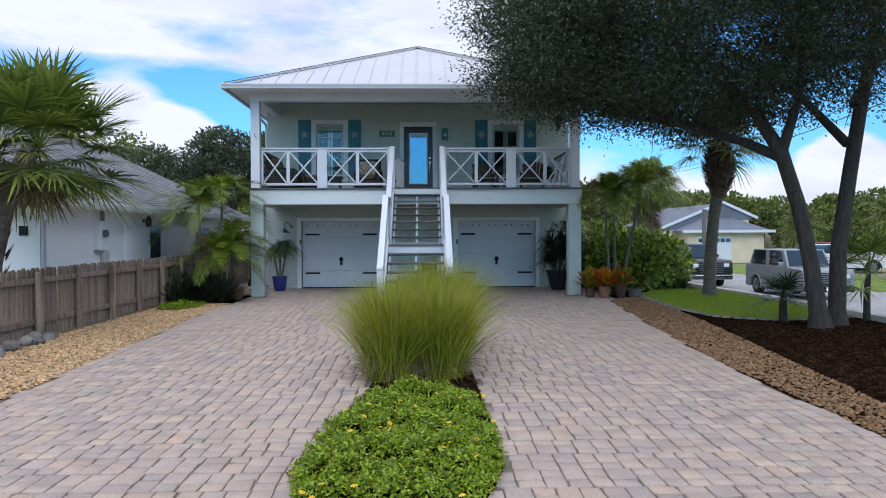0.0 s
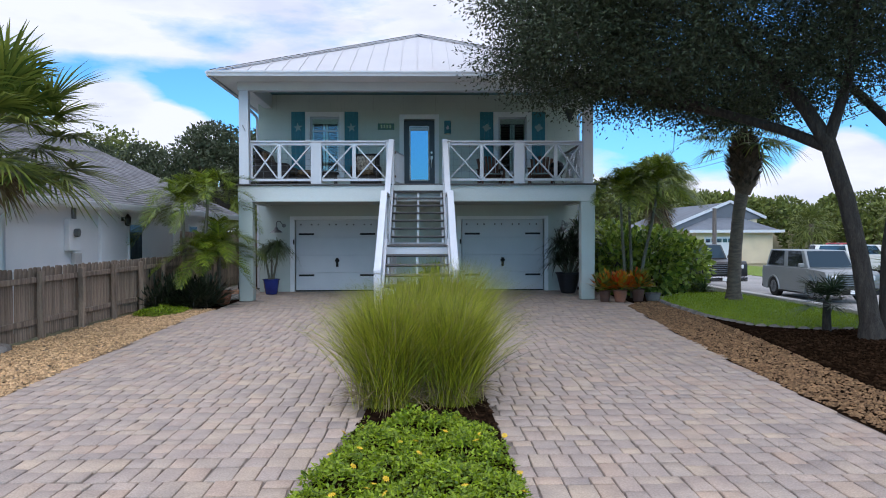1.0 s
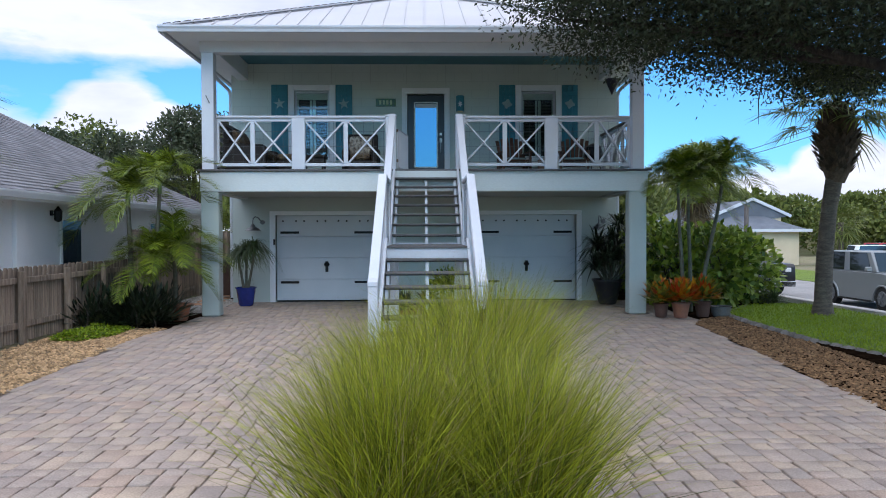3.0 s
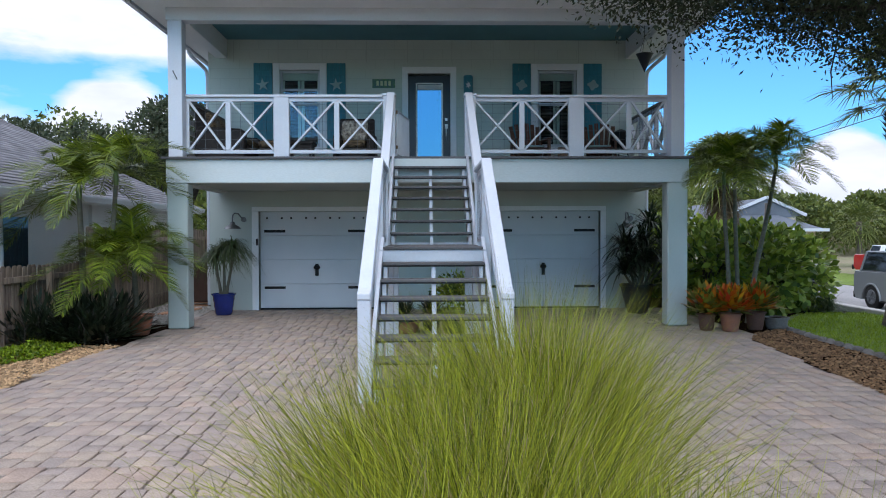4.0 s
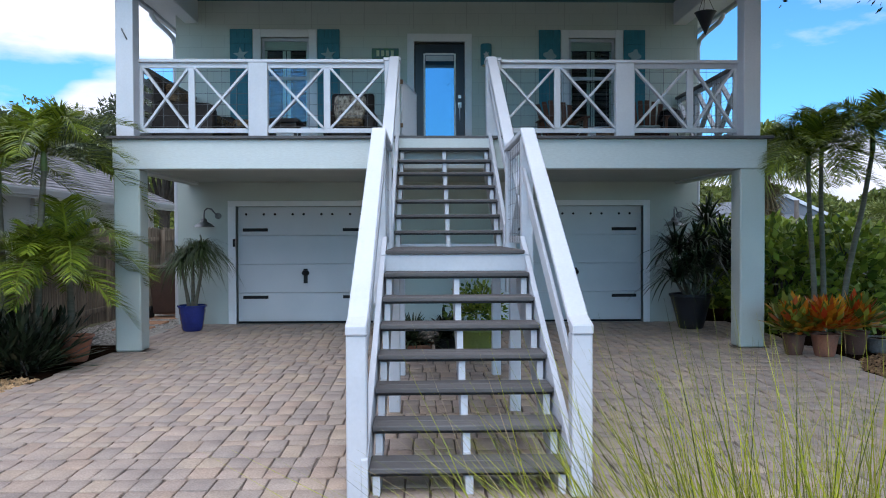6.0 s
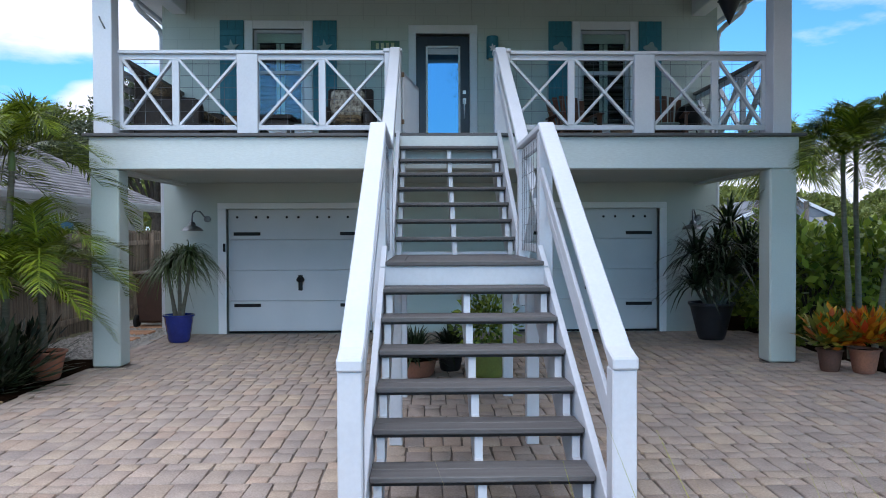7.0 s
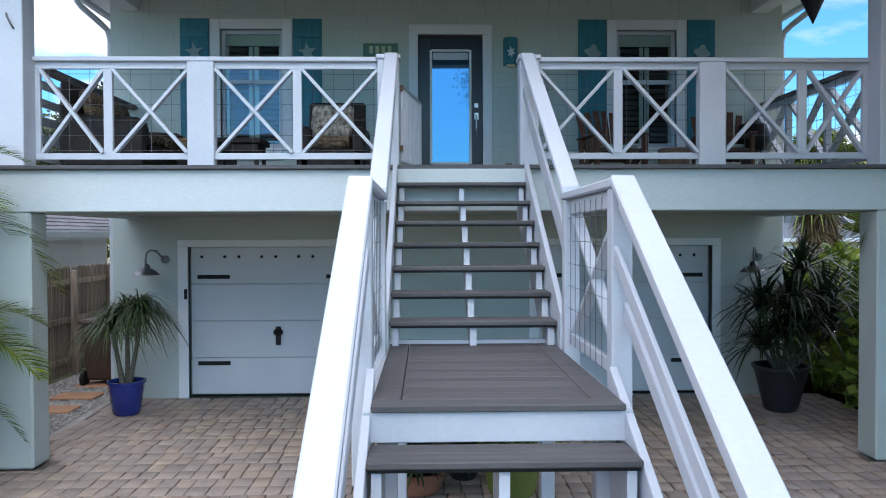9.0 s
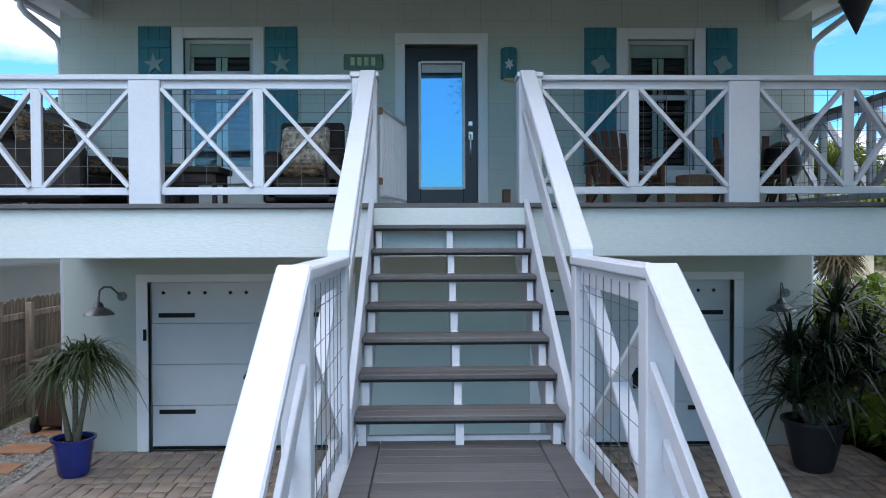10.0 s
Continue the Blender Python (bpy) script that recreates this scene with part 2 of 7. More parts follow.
M_TEAL = mat("teal_paint", (0.035, 0.21, 0.27), 0.55, 0, (0.028, 0.17, 0.22), 5, 50, 0.10, 0.2, 0.004, stretch=(4, 4, 0.6))
M_SEAFOAM = mat("seafoam_paint", (0.30, 0.42, 0.43), 0.6, 0, None, 5, 40, 0.06)
M_TREAD = mat("grey_composite", (0.115, 0.11, 0.108), 0.7, 0, (0.085, 0.08, 0.08), 1.5, 25, 0.16, 0.35, 0.003, spread=0.12, stretch=(0.7, 14, 4))
M_DECK = mat("dark_composite", (0.10, 0.10, 0.105), 0.7, 0, (0.075, 0.075, 0.08), 1.5, 25, 0.14, 0.3, stretch=(0.7, 14, 4))
M_BLACK = mat("black_iron_and_shade", (0.015, 0.015, 0.016), 0.45, 0.6, None, 8, 60, 0.2, 0.2)
M_NAVY = mat("navy_door_paint", (0.012, 0.016, 0.032), 0.35, 0, None, 3, 60, 0.1, 0.05)
M_GLASS = glass_mat("window_glass")
# near black, standing in for the darkness of unlit rooms
M_INDOOR_DARK = mat("indoor_darkness", (0.02, 0.02, 0.022), 0.9)
M_STEEL = mat("brushed_steel", (0.6, 0.6, 0.61), 0.3, 1.0, None, 8, 90, 0.08, 0.1)
M_GALV = mat("galvanised_steel", (0.24, 0.25, 0.26), 0.45, 0.8, (0.16, 0.17, 0.18), 10, 60, 0.12, 0.2)
M_METALROOF = mat("white_metal_roof", (0.47, 0.47, 0.49), 0.55, 0.0, (0.43, 0.43, 0.455), 0.8, 30, 0.04, 0.08)
M_FENCE = mat("weathered_cedar", (0.34, 0.26, 0.195), 0.85, 0, (0.15, 0.112, 0.085), 3.0, 30, 0.22, 0.6, 0.005, spread=0.22, stretch=(6, 6, 0.5))
M_PAVER_PIECE = paver_mat("paver_piece", False)
M_PAVER = paver_mat("paver_field", True)
M_JOINT = mat("joint_sand", (0.21, 0.172, 0.148), 0.95, 0, (0.11, 0.09, 0.078), 3, 90, 0.2, 0.6)
M_SOIL = mat("dark_mulch", (0.022, 0.013, 0.008), 1.0, 0, (0.010, 0.006, 0.004), 6, 40, 0.4, 1.0, 0.02, spec=0.0)
M_CHIP = mat("mulch_chips", (0.030, 0.017, 0.010), 0.95, 0, None, 6, 40, 0.25, 0.4, spread=0.6, island=True, spec=0.0)
M_GRAVEL = mat("tan_gravel", (0.50, 0.33, 0.175), 0.9, 0, (0.36, 0.235, 0.13), 6, 60, 0.12, 0.3, spread=0.5, island=True, spec=0.15)
M_BROWNGRAVEL = mat("brown_gravel", (0.24, 0.145, 0.075), 0.9, 0, (0.15, 0.09, 0.05), 6, 60, 0.12, 0.3, spread=0.5, island=True, spec=0.1)
M_GRAVELBED = mat("gravel_bed", (0.22, 0.155, 0.10), 0.95, 0, (0.15, 0.105, 0.07), 20, 60, 0.25, 0.8, 0.02)
M_GREYGRAVEL = mat("grey_gravel", (0.42, 0.39, 0.35), 0.85, 0, None, 6, 60, 0.12, 0.3, spread=0.4, island=True)
M_LAWN = mat("turf", (0.14, 0.21, 0.014), 0.9, 0, (0.10, 0.16, 0.010), 2.0, 140, 0.25, 0.8, 0.02)
M_GROUND = mat("sandy_grass", (0.16, 0.17, 0.07), 0.95, 0, (0.22, 0.19, 0.12), 0.3, 12, 0.2, 0.6, 0.03)
M_ROAD = mat("asphalt", (0.30, 0.29, 0.28), 0.9, 0, (0.24, 0.235, 0.23), 0.8, 120, 0.15, 0.5, 0.006)
M_CONC = mat("concrete", (0.55, 0.53, 0.50), 0.85, 0, (0.45, 0.43, 0.41), 1.5, 70, 0.1, 0.4)
M_STONE = mat("grey_stone", (0.22, 0.20, 0.18), 0.85, 0, (0.14, 0.13, 0.12), 3, 40, 0.2, 0.6, 0.01, spread=0.25)
M_NWALL = mat("white_stucco", (0.82, 0.82, 0.82), 0.8, 0, (0.77, 0.77, 0.78), 0.9, 60, 0.04, 0.35, 0.006)
M_SHINGLE = mat("grey_shingle", (0.20, 0.20, 0.215), 0.9, 0, (0.15, 0.15, 0.165), 2, 60, 0.2, 0.6, 0.006, spread=0.2, island=True)
M_FARSHINGLE = mat("blue_grey_shingle", (0.14, 0.16, 0.19), 0.9, 0, None, 1, 30, 0.12, 0.4)
M_CREAM = mat("cream_stucco", (0.66, 0.56, 0.40), 0.85, 0, None, 1, 30, 0.06, 0.3)
M_BARK = mat("oak_bark", (0.062, 0.052, 0.043), 0.95, 0, (0.03, 0.025, 0.021), 6, 30, 0.3, 1.0, 0.03, stretch=(3, 3, 0.6))
M_PALMBARK = mat("palm_bark", (0.17, 0.14, 0.11), 0.9, 0, (0.10, 0.08, 0.065), 5, 24, 0.25, 1.0, 0.02, stretch=(1, 1, 4))
M_PALMSTEM = mat("ringed_palm_stem", (0.16, 0.15, 0.115), 0.8, 0, (0.10, 0.10, 0.07), 5, 30, 0.15, 0.5, 0.01, stretch=(1, 1, 6))
M_BOOT = mat("old_frond_bases", (0.10, 0.07, 0.05), 0.9, 0, None, 8, 30, 0.25, 0.6, spread=0.4, island=True)
M_OAKLEAF = leaf_mat("oak_leaf", (0.016, 0.025, 0.012), (0.065, 0.085, 0.042), 0.55, 0.15)
M_PALM = leaf_mat("feather_palm_leaf", (0.026, 0.06, 0.007), (0.26, 0.33, 0.03), 0.38, 0.28)
M_FAN = leaf_mat("fan_palm_leaf", (0.05, 0.09, 0.016), (0.23, 0.27, 0.05), 0.45, 0.25)
M_FANDRY = leaf_mat("dry_fan_leaf", (0.10, 0.07, 0.04), (0.26, 0.20, 0.11), 0.7, 0.15)
M_SEAGRAPE = leaf_mat("sea_grape_leaf", (0.035, 0.08, 0.010), (0.32, 0.40, 0.055), 0.4, 0.3)
M_DARKLEAF = leaf_mat("dark_leaf", (0.008, 0.014, 0.008), (0.03, 0.045, 0.022), 0.4, 0.15)
M_YUCCA = leaf_mat("strap_leaf", (0.012, 0.024, 0.011), (0.045, 0.07, 0.03), 0.4, 0.15)
M_PONY = leaf_mat("ponytail_leaf", (0.03, 0.055, 0.02), (0.10, 0.14, 0.05), 0.5, 0.2)
M_CROTON = leaf_mat("croton_leaf", (0.42, 0.03, 0.008), (0.58, 0.30, 0.015), 0.4, 0.2)
M_CROTONG = leaf_mat("croton_green_leaf", (0.05, 0.09, 0.015), (0.35, 0.33, 0.05), 0.4, 0.2)
M_COVER = leaf_mat("ground_cover_leaf", (0.05, 0.10, 0.005), (0.32, 0.43, 0.02), 0.45, 0.28)
M_BLADE = leaf_mat("grass_blade", (0.045, 0.065, 0.004), (0.42, 0.44, 0.03), 0.55, 0.2)
M_DRYBLADE = leaf_mat("dry_blade", (0.30, 0.22, 0.10), (0.5, 0.42, 0.22), 0.6, 0.3)
M_STRAW = leaf_mat("old_straw", (0.11, 0.08, 0.045), (0.32, 0.25, 0.13), 0.7, 0.15)
M_PETAL = mat("yellow_petal", (0.75, 0.48, 0.02), 0.6)
M_FARTREE = leaf_mat("far_leaf", (0.05, 0.07, 0.016), (0.17, 0.20, 0.042), 0.6, 0.15)
M_FARTREE2 = leaf_mat("far_dark_leaf", (0.028, 0.04, 0.020), (0.085, 0.105, 0.055), 0.6, 0.15)
M_TERRA = mat("terracotta", (0.33, 0.13, 0.07), 0.8, 0, (0.22, 0.10, 0.07), 5, 50, 0.15, 0.3)
M_BROWNPOT = mat("brown_pot", (0.13, 0.06, 0.04), 0.75, 0, None, 5, 50, 0.15, 0.3)
M_BLUE = mat("cobalt_glaze", (0.012, 0.03, 0.22), 0.25, 0, (0.008, 0.02, 0.15), 4, 40, 0.1, 0.1, coat=0.4)
M_DARKPOT = mat("charcoal_pot", (0.02, 0.021, 0.026), 0.5, 0, None, 5, 50, 0.15, 0.2)
M_LIME = mat("lime_pot", (0.17, 0.20, 0.04), 0.5, 0, None, 5, 50, 0.1, 0.1)
M_WICKER = mat("dark_wicker", (0.03, 0.02, 0.016), 0.6, 0, None, 10, 120, 0.35, 0.9, 0.006)
M_CUSHION = mat("patterned_cushion", (0.26, 0.18, 0.10), 0.9, 0, (0.025, 0.015, 0.012), 16, 80, 0.1, 0.3, stretch=(1, 1, 2.4))
M_PILLOW = mat("leaf_print_pillow", (0.52, 0.47, 0.38), 0.9, 0, (0.10, 0.075, 0.06), 22, 80, 0.1, 0.3, stretch=(1, 1, 0.6))
M_ADIR = mat("brown_stained_wood", (0.13, 0.055, 0.03), 0.6, 0, (0.09, 0.04, 0.022), 4, 40, 0.2, 0.3, stretch=(6, 6, 0.7))
M_STUMP = mat("stump_wood", (0.20, 0.13, 0.08), 0.8, 0, (0.14, 0.09, 0.055), 5, 40, 0.2, 0.4, stretch=(3, 3, 0.6))
M_SILVER = mat("silver_car_paint", (0.22, 0.24, 0.25), 0.4, 0.3, None, 2, 200, 0.02, 0, coat=0.3)
M_CARGLASS = glass_mat("car_glass", (0.015, 0.018, 0.02), 0.05)
M_CARGLASS.node_tree.nodes["Principled BSDF"].inputs["IOR"].default_value = 1.5
M_CARGLASS.node_tree.nodes["Principled BSDF"].inputs["Specular IOR Level"].default_value = 0.6
M_BLACKCAR = mat("black_car_paint", (0.006, 0.006, 0.008), 0.4, 0.0, None, 2, 200, 0.02, 0, coat=0.15)
M_REDCAR = mat("red_car_paint", (0.40, 0.015, 0.012), 0.3, 0.1, None, 2, 200, 0.02, 0, coat=0.8)
M_WHITECAR = mat("white_car_paint", (0.75, 0.75, 0.75), 0.35, 0.0, None, 2, 200, 0.02, 0, coat=0.6)
M_TYRE = mat("tyre_rubber", (0.012, 0.012, 0.012), 0.85, 0, None, 8, 60, 0.2, 0.3)
M_CHROME = mat("chrome", (0.6, 0.6, 0.62), 0.15, 1.0, None, 8, 60, 0.03, 0)
M_LENS = mat("headlamp_lens", (0.7, 0.72, 0.75), 0.1, 0, None, 8, 60, 0.03, 0)
M_BIN = mat("brown_bin_plastic", (0.07, 0.035, 0.025), 0.55, 0, None, 6, 50, 0.12, 0.15)
M_ORANGE = mat("orange_stepping_stone", (0.46, 0.24, 0.13), 0.85, 0, (0.36, 0.19, 0.11), 4, 50, 0.15, 0.4)
M_SIGN = mat("sign_board", (0.08, 0.16, 0.19), 0.5, 0, (0.10, 0.24, 0.10), 12, 40, 0.1, 0.1)
M_SIGNTEXT = mat("sign_numerals", (0.55, 0.62, 0.40), 0.5)
M_LAMPGLOW = mat("lamp_diffuser", (0.8, 0.7, 0.4), 0.4)
M_POLE = mat("utility_pole_wood", (0.16, 0.14, 0.13), 0.9, 0, None, 4, 30, 0.2, 0.4, stretch=(4, 4, 0.5))


# ---- mesh helpers ----
class G:
    """Collects the vertices and faces of one mesh."""

    def __init__(self):
        self.v, self.f = [], []

    def add(self, verts, faces):
        k = len(self.v)
        self.v.extend(verts)
        self.f.extend([tuple(i + k for i in f) for f in faces])
        return self

    def box(self, lo, hi, m=None):
        (a, b, c), (d, e, g) = lo, hi
        vs = [(a, b, c), (d, b, c), (d, e, c), (a, e, c), (a, b, g), (d, b, g), (d, e, g), (a, e, g)]
        if m is not None:
            vs = [tuple(m @ Vector(p)) for p in vs]
        return self.add(vs, [(3, 2, 1, 0), (4, 5, 6, 7), (0, 1, 5, 4), (1, 2, 6, 5), (2, 3, 7, 6), (3, 0, 4, 7)])

    def bar(self, p, q, w, h, up=(0, 0, 1)):
        """A straight bar from p to q, w wide sideways and h high along up."""
        p, q, up = Vector(p), Vector(q), Vector(up)
        d = (q - p).normalized()
        s = d.cross(up).normalized() * (w / 2)
        u = s.cross(d).normalized() * (h / 2)
        vs = [tuple(e + a * s + b * u) for e in (p, q) for a, b in ((-1, -1), (1, -1), (1, 1), (-1, 1))]
        return self.add(vs, [(0, 1, 2, 3), (7, 6, 5, 4), (1, 0, 4, 5), (2, 1, 5, 6), (3, 2, 6, 7), (0, 3, 7, 4)])

    def vbar(self, p, q, w, h):
        """A bar between p and q in a plane of fixed x with upright end cuts: w in x, h upright."""
        vs = []
        for e in (p, q):
            vs += [(e[0] - w / 2, e[1], e[2] - h / 2), (e[0] + w / 2, e[1], e[2] - h / 2), (e[0] + w / 2, e[1], e[2] + h / 2), (e[0] - w / 2, e[1], e[2] + h / 2)]
        return self.add(vs, [(0, 1, 2, 3), (7, 6, 5, 4), (1, 0, 4, 5), (2, 1, 5, 6), (3, 2, 6, 7), (0, 3, 7, 4)])

    def tube(self, pts, radii, n=8, cap=True):
        pts = [Vector(p) for p in pts]
        if not hasattr(radii, "__len__"):
            radii = [radii] * len(pts)
        k = len(self.v)
        ref = Vector((0.3, 0.9, 0.1))
        for i, p in enumerate(pts):
            d = (pts[min(i + 1, len(pts) - 1)] - pts[max(i - 1, 0)]).normalized()
            a = d.cross(ref).normalized()
            b = d.cross(a)
            for j in range(n):
                t = 2 * math.pi * j / n
                self.v.append(tuple(p + radii[i] * (math.cos(t) * a + math.sin(t) * b)))
        for i in range(len(pts) - 1):
            for j in range(n):
                self.f.append((k + i * n + j, k + i * n + (j + 1) % n, k + (i + 1) * n + (j + 1) % n, k + (i + 1) * n + j))
        if cap:
            self.f.append(tuple(k + j for j in reversed(range(n))))
            self.f.append(tuple(k + (len(pts) - 1) * n + j for j in range(n)))
        return self

    def lathe(self, profile, at=(0, 0, 0), n=24):
        k = len(self.v)
        for r, z in profile:
            for j in range(n):
                t = 2 * math.pi * j / n
                self.v.append((at[0] + r * math.cos(t), at[1] + r * math.sin(t), at[2] + z))
        for i in range(len(profile) - 1):
            for j in range(n):
                self.f.append((k + i * n + j, k + i * n + (j + 1) % n, k + (i + 1) * n + (j + 1) % n, k + (i + 1) * n + j))
        self.f.append(tuple(k + j for j in reversed(range(n))))
        self.f.append(tuple(k + (len(profile) - 1) * n + j for j in range(n)))
        return self

    def prism(self, poly, lo, hi, axis=2):
        """A polygon pushed along an axis."""
        n = len(poly)
        vs = []
        for h in (lo, hi):
            for a, b in poly:
                vs.append({0: (h, a, b), 1: (a, h, b), 2: (a, b, h)}[axis])
        fs = [tuple(reversed(range(n))), tuple(range(n, 2 * n))]
        fs += [(i, (i + 1) % n, n + (i + 1) % n, n + i) for i in range(n)]
        return self.add(vs, fs)


def to_mesh(name, g, material, bevel=0.0, smooth=None, fix=True):
    me = bpy.data.meshes.new(name)
    me.from_pydata(g.v, [], g.f)
    if bevel or fix:
        bm = bmesh.new()
        bm.from_mesh(me)
        if fix:
            bmesh.ops.recalc_face_normals(bm, faces=bm.faces)
        if bevel:
            bmesh.ops.bevel(bm, geom=[e for e in bm.edges if e.is_manifold and e.calc_face_angle() > 0.4], offset=bevel, segments=1, affect="EDGES", clamp_overlap=True)
        bm.to_mesh(me)
        bm.free()
    me.materials.append(material)
    if smooth is not None:
        me.shade_smooth()
        me.set_sharp_from_angle(angle=radians(smooth))
    me.update()
    return me


def part(name, g, material, parent=None, label="", bevel=0.0, smooth=None, fix=True):
    """Links one mesh under a thing or a part; the mesh is given in world places."""
    ob = new(name, to_mesh(name, g, material, bevel, smooth, fix))
    if parent is not None:
        ob.parent = parent
        ob.matrix_parent_inverse = parent.matrix_basis.inverted() if parent.parent is None else Matrix()
    return tagged(ob, label)


def thing(name, at, label, category, group="", kind=""):
    ob = new(name)
    ob.empty_display_size = 0.1
    ob.matrix_basis = Matrix.Translation(at)
    return tagged(ob, label, category, group, kind)


def solid(name, g, material, label, category, group="", kind="", bevel=0.0, smooth=None, fix=True):
    """A thing, or a piece of the setting, of one mesh."""
    return tagged(part(name, g, material, None, "", bevel, smooth, fix), label, category, group, kind)


rnd = random.Random(7)
# ---- ground ----
def sheet(name, poly, z0, z1, material, label, category, bevel=0.0):
    return solid(name, G().prism(poly, z0, z1), material, label, category, kind="structure", bevel=bevel)


def inside(p, poly):
    x, y = p
    c = False
    for i in range(len(poly)):
        (x1, y1), (x2, y2) = poly[i], poly[i - 1]
        if (y1 > y) != (y2 > y) and x < (x2 - x1) * (y - y1) / (y2 - y1) + x1:
            c = not c
    return c


DRIVE = [(-3.55, -30), (4.35, -30), (4.35, -17), (4.45, -14), (4.7, -10.5), (5.05, -7), (5.25, -5), (5.6, -4.3), (5.6, 0.0), (5.08, 0.0), (-4.24, 0.0), (-4.15, -1.2), (-4.1, -5.2), (-4.2, -6.5), (-3.95, -11), (-3.75, -16)]
ISLAND = [(0.1, -12.0), (0.95, -12.0), (1.16, -13), (1.18, -17.6), (1.14, -18.6), (0.95, -19.3), (0.55, -19.75), (0.1, -19.7), (-0.2, -19.3), (-0.3, -18.7), (-0.18, -17.2), (-0.02, -15.8)]
GRAVEL_L = [(-3.55, -30), (-3.75, -16), (-3.95, -11), (-4.2, -6.5), (-4.1, -5.2), (-5.66, -5.2), (-5.66, -30)]
GRAVEL_R = [(4.35, -30), (4.35, -17), (4.45, -14), (4.7, -10.5), (5.05, -7), (5.25, -5), (5.6, -4.3), (6.4, -3.6), (6.25, -5.0), (6.15, -7.5), (6.0, -9.5), (5.6, -12.6), (5.1, -16.7), (4.95, -30)]
LAWN = [(6.4, -3.3), (6.3, -5.0), (6.25, -7.5), (6.5, -8.9), (7.2, -9.5), (8.2, -9.55), (9.1, -9.0), (9.15, -5), (8.95, -1.6), (7.6, -1.7)]
MULCH = [(4.95, -30), (5.1, -16.7), (5.6, -12.6), (6.0, -9.5), (6.15, -7.5), (6.25, -7.5), (6.5, -8.9), (7.2, -9.5), (8.2, -9.55), (9.1, -9.0), (9.2, -30)]

sheet("ground", [(-900, -900), (900, -900), (900, 900), (-900, 900)], -1.3, -0.80, M_GROUND, "sandy rough grass ground reaching to the horizon", "ground")
sheet("house_lot", [(-60, -60), (9.15, -60), (9.15, 40), (-60, 40)], -0.8, -0.05, M_GROUND, "raised sandy lot of the house", "ground")
solid("kerb_bank", G().add([(9.15, -60, -0.8), (9.15, 40, -0.8), (9.15, 40, -0.05), (9.15, -60, -0.05), (10.6, -60, -0.8), (10.6, 40, -0.8)], [(2, 3, 4, 5), (0, 1, 5, 4), (0, 4, 3), (1, 2, 5), (0, 3, 2, 1)]), M_GROUND, "grassy bank falling to the side street", "bank", kind="structure")
sheet("driveway_bed", DRIVE, -0.045, -0.016, M_JOINT, "dark sand joints below the concrete pavers", "driveway")
sheet("planting_island", ISLAND, -0.012, 0.006, M_SOIL, "dark mulch planting island in the paved driveway", "planting bed")
sheet("gravel_bed", GRAVEL_L, -0.045, -0.012, M_GRAVELBED, "tan pebble gravel strip along the wooden fence", "gravel")
sheet("gravel_strip", GRAVEL_R, -0.045, -0.012, M_SOIL, "brown pebble gravel strip beside the driveway", "gravel")
sheet("lawn", LAWN, -0.045, 0.03, M_LAWN, "short bright green lawn with curved stone edging", "lawn")
sheet("mulch_bed", MULCH, -0.045, 0.012, M_SOIL, "dark brown mulch bed under the oak", "mulch bed")
sheet("planting_bed", [(-5.66, -5.2), (-4.1, -5.2), (-4.1, -2.6), (-5.66, -2.6)], -0.045, 0.004, M_SOIL, "dark planting bed at the porch corner", "planting bed")
sheet("side_yard", [(-5.66, -2.6), (-4.1, -2.6), (-4.15, -1.2), (-4.24, 0), (-4.24, 12), (-5.66, 12)], -0.045, -0.01, M_GREYGRAVEL, "grey gravel side yard between fence and house", "gravel")
sheet("shrub_bed", [(5.6, -4.3), (6.4, -3.6), (6.4, -3.3), (7.6, -1.7), (8.95, -1.6), (8.9, 14), (5.08, 14), (5.08, 0), (5.6, 0)], -0.045, 0.0, M_SOIL, "dark mulch under the sea grape hedge", "planting bed")
sheet("road", [(10.4, -200), (19.5, -200), (19.5, 200), (10.4, 200)], -0.8, -0.77, M_ROAD, "pale worn asphalt side street", "road")
sheet("far_verge", [(19.6, -200), (25, -200), (25, 200), (19.6, 200)], -0.8, -0.76, M_LAWN, "green verge across the side street", "verge")

kerb = G()
pts = [(9.2, -30), (9.25, -9), (9.25, -5), (9.05, -1.5), (8.95, 14), (8.95, 60)]
for (x1, y1), (x2, y2) in zip(pts, pts[1:]):
    kerb.prism([(x1, y1), (x1 + 0.22, y1), (x2 + 0.22, y2), (x2, y2)], -0.05, 0.1)
solid("kerb", kerb, M_CONC, "pale concrete kerb along the side street", "kerb", kind="structure", bevel=0.015)

# ---- house shell ----
WX0, WX1, DECK_Z, BEAM_Z = -4.24, 5.08, 2.93, 2.49
GAR = ((-3.21, -0.77), (1.66, 4.10))
DOOR = (-0.05, 0.91, 2.93, 5.03)
WIN = ((-2.74, -1.89), (2.75, 3.59))
WZ0, WZ1 = 3.47, 5.10


def wall_with_holes(x0, x1, z0, z1, holes, y0, y1):
    """A wall in the x-z plane from y0 to y1 with rectangular openings through it."""
    g = G()
    xs = sorted({x0, x1, *[h[0] for h in holes], *[h[1] for h in holes]})
    zs = sorted({z0, z1, *[h[2] for h in holes], *[h[3] for h in holes]})
    for a, b in zip(xs, xs[1:]):
        run = None
        for c, d in zip(zs, zs[1:]):
            open_ = any(h[0] <= (a + b) / 2 <= h[1] and h[2] <= (c + d) / 2 <= h[3] for h in holes)
            if not open_:
                run = (run[0], d) if run else (c, d)
            if (open_ or d == zs[-1]) and run:
                g.box((a, y0, run[0]), (b, y1, run[1]))
                run = None
    return g


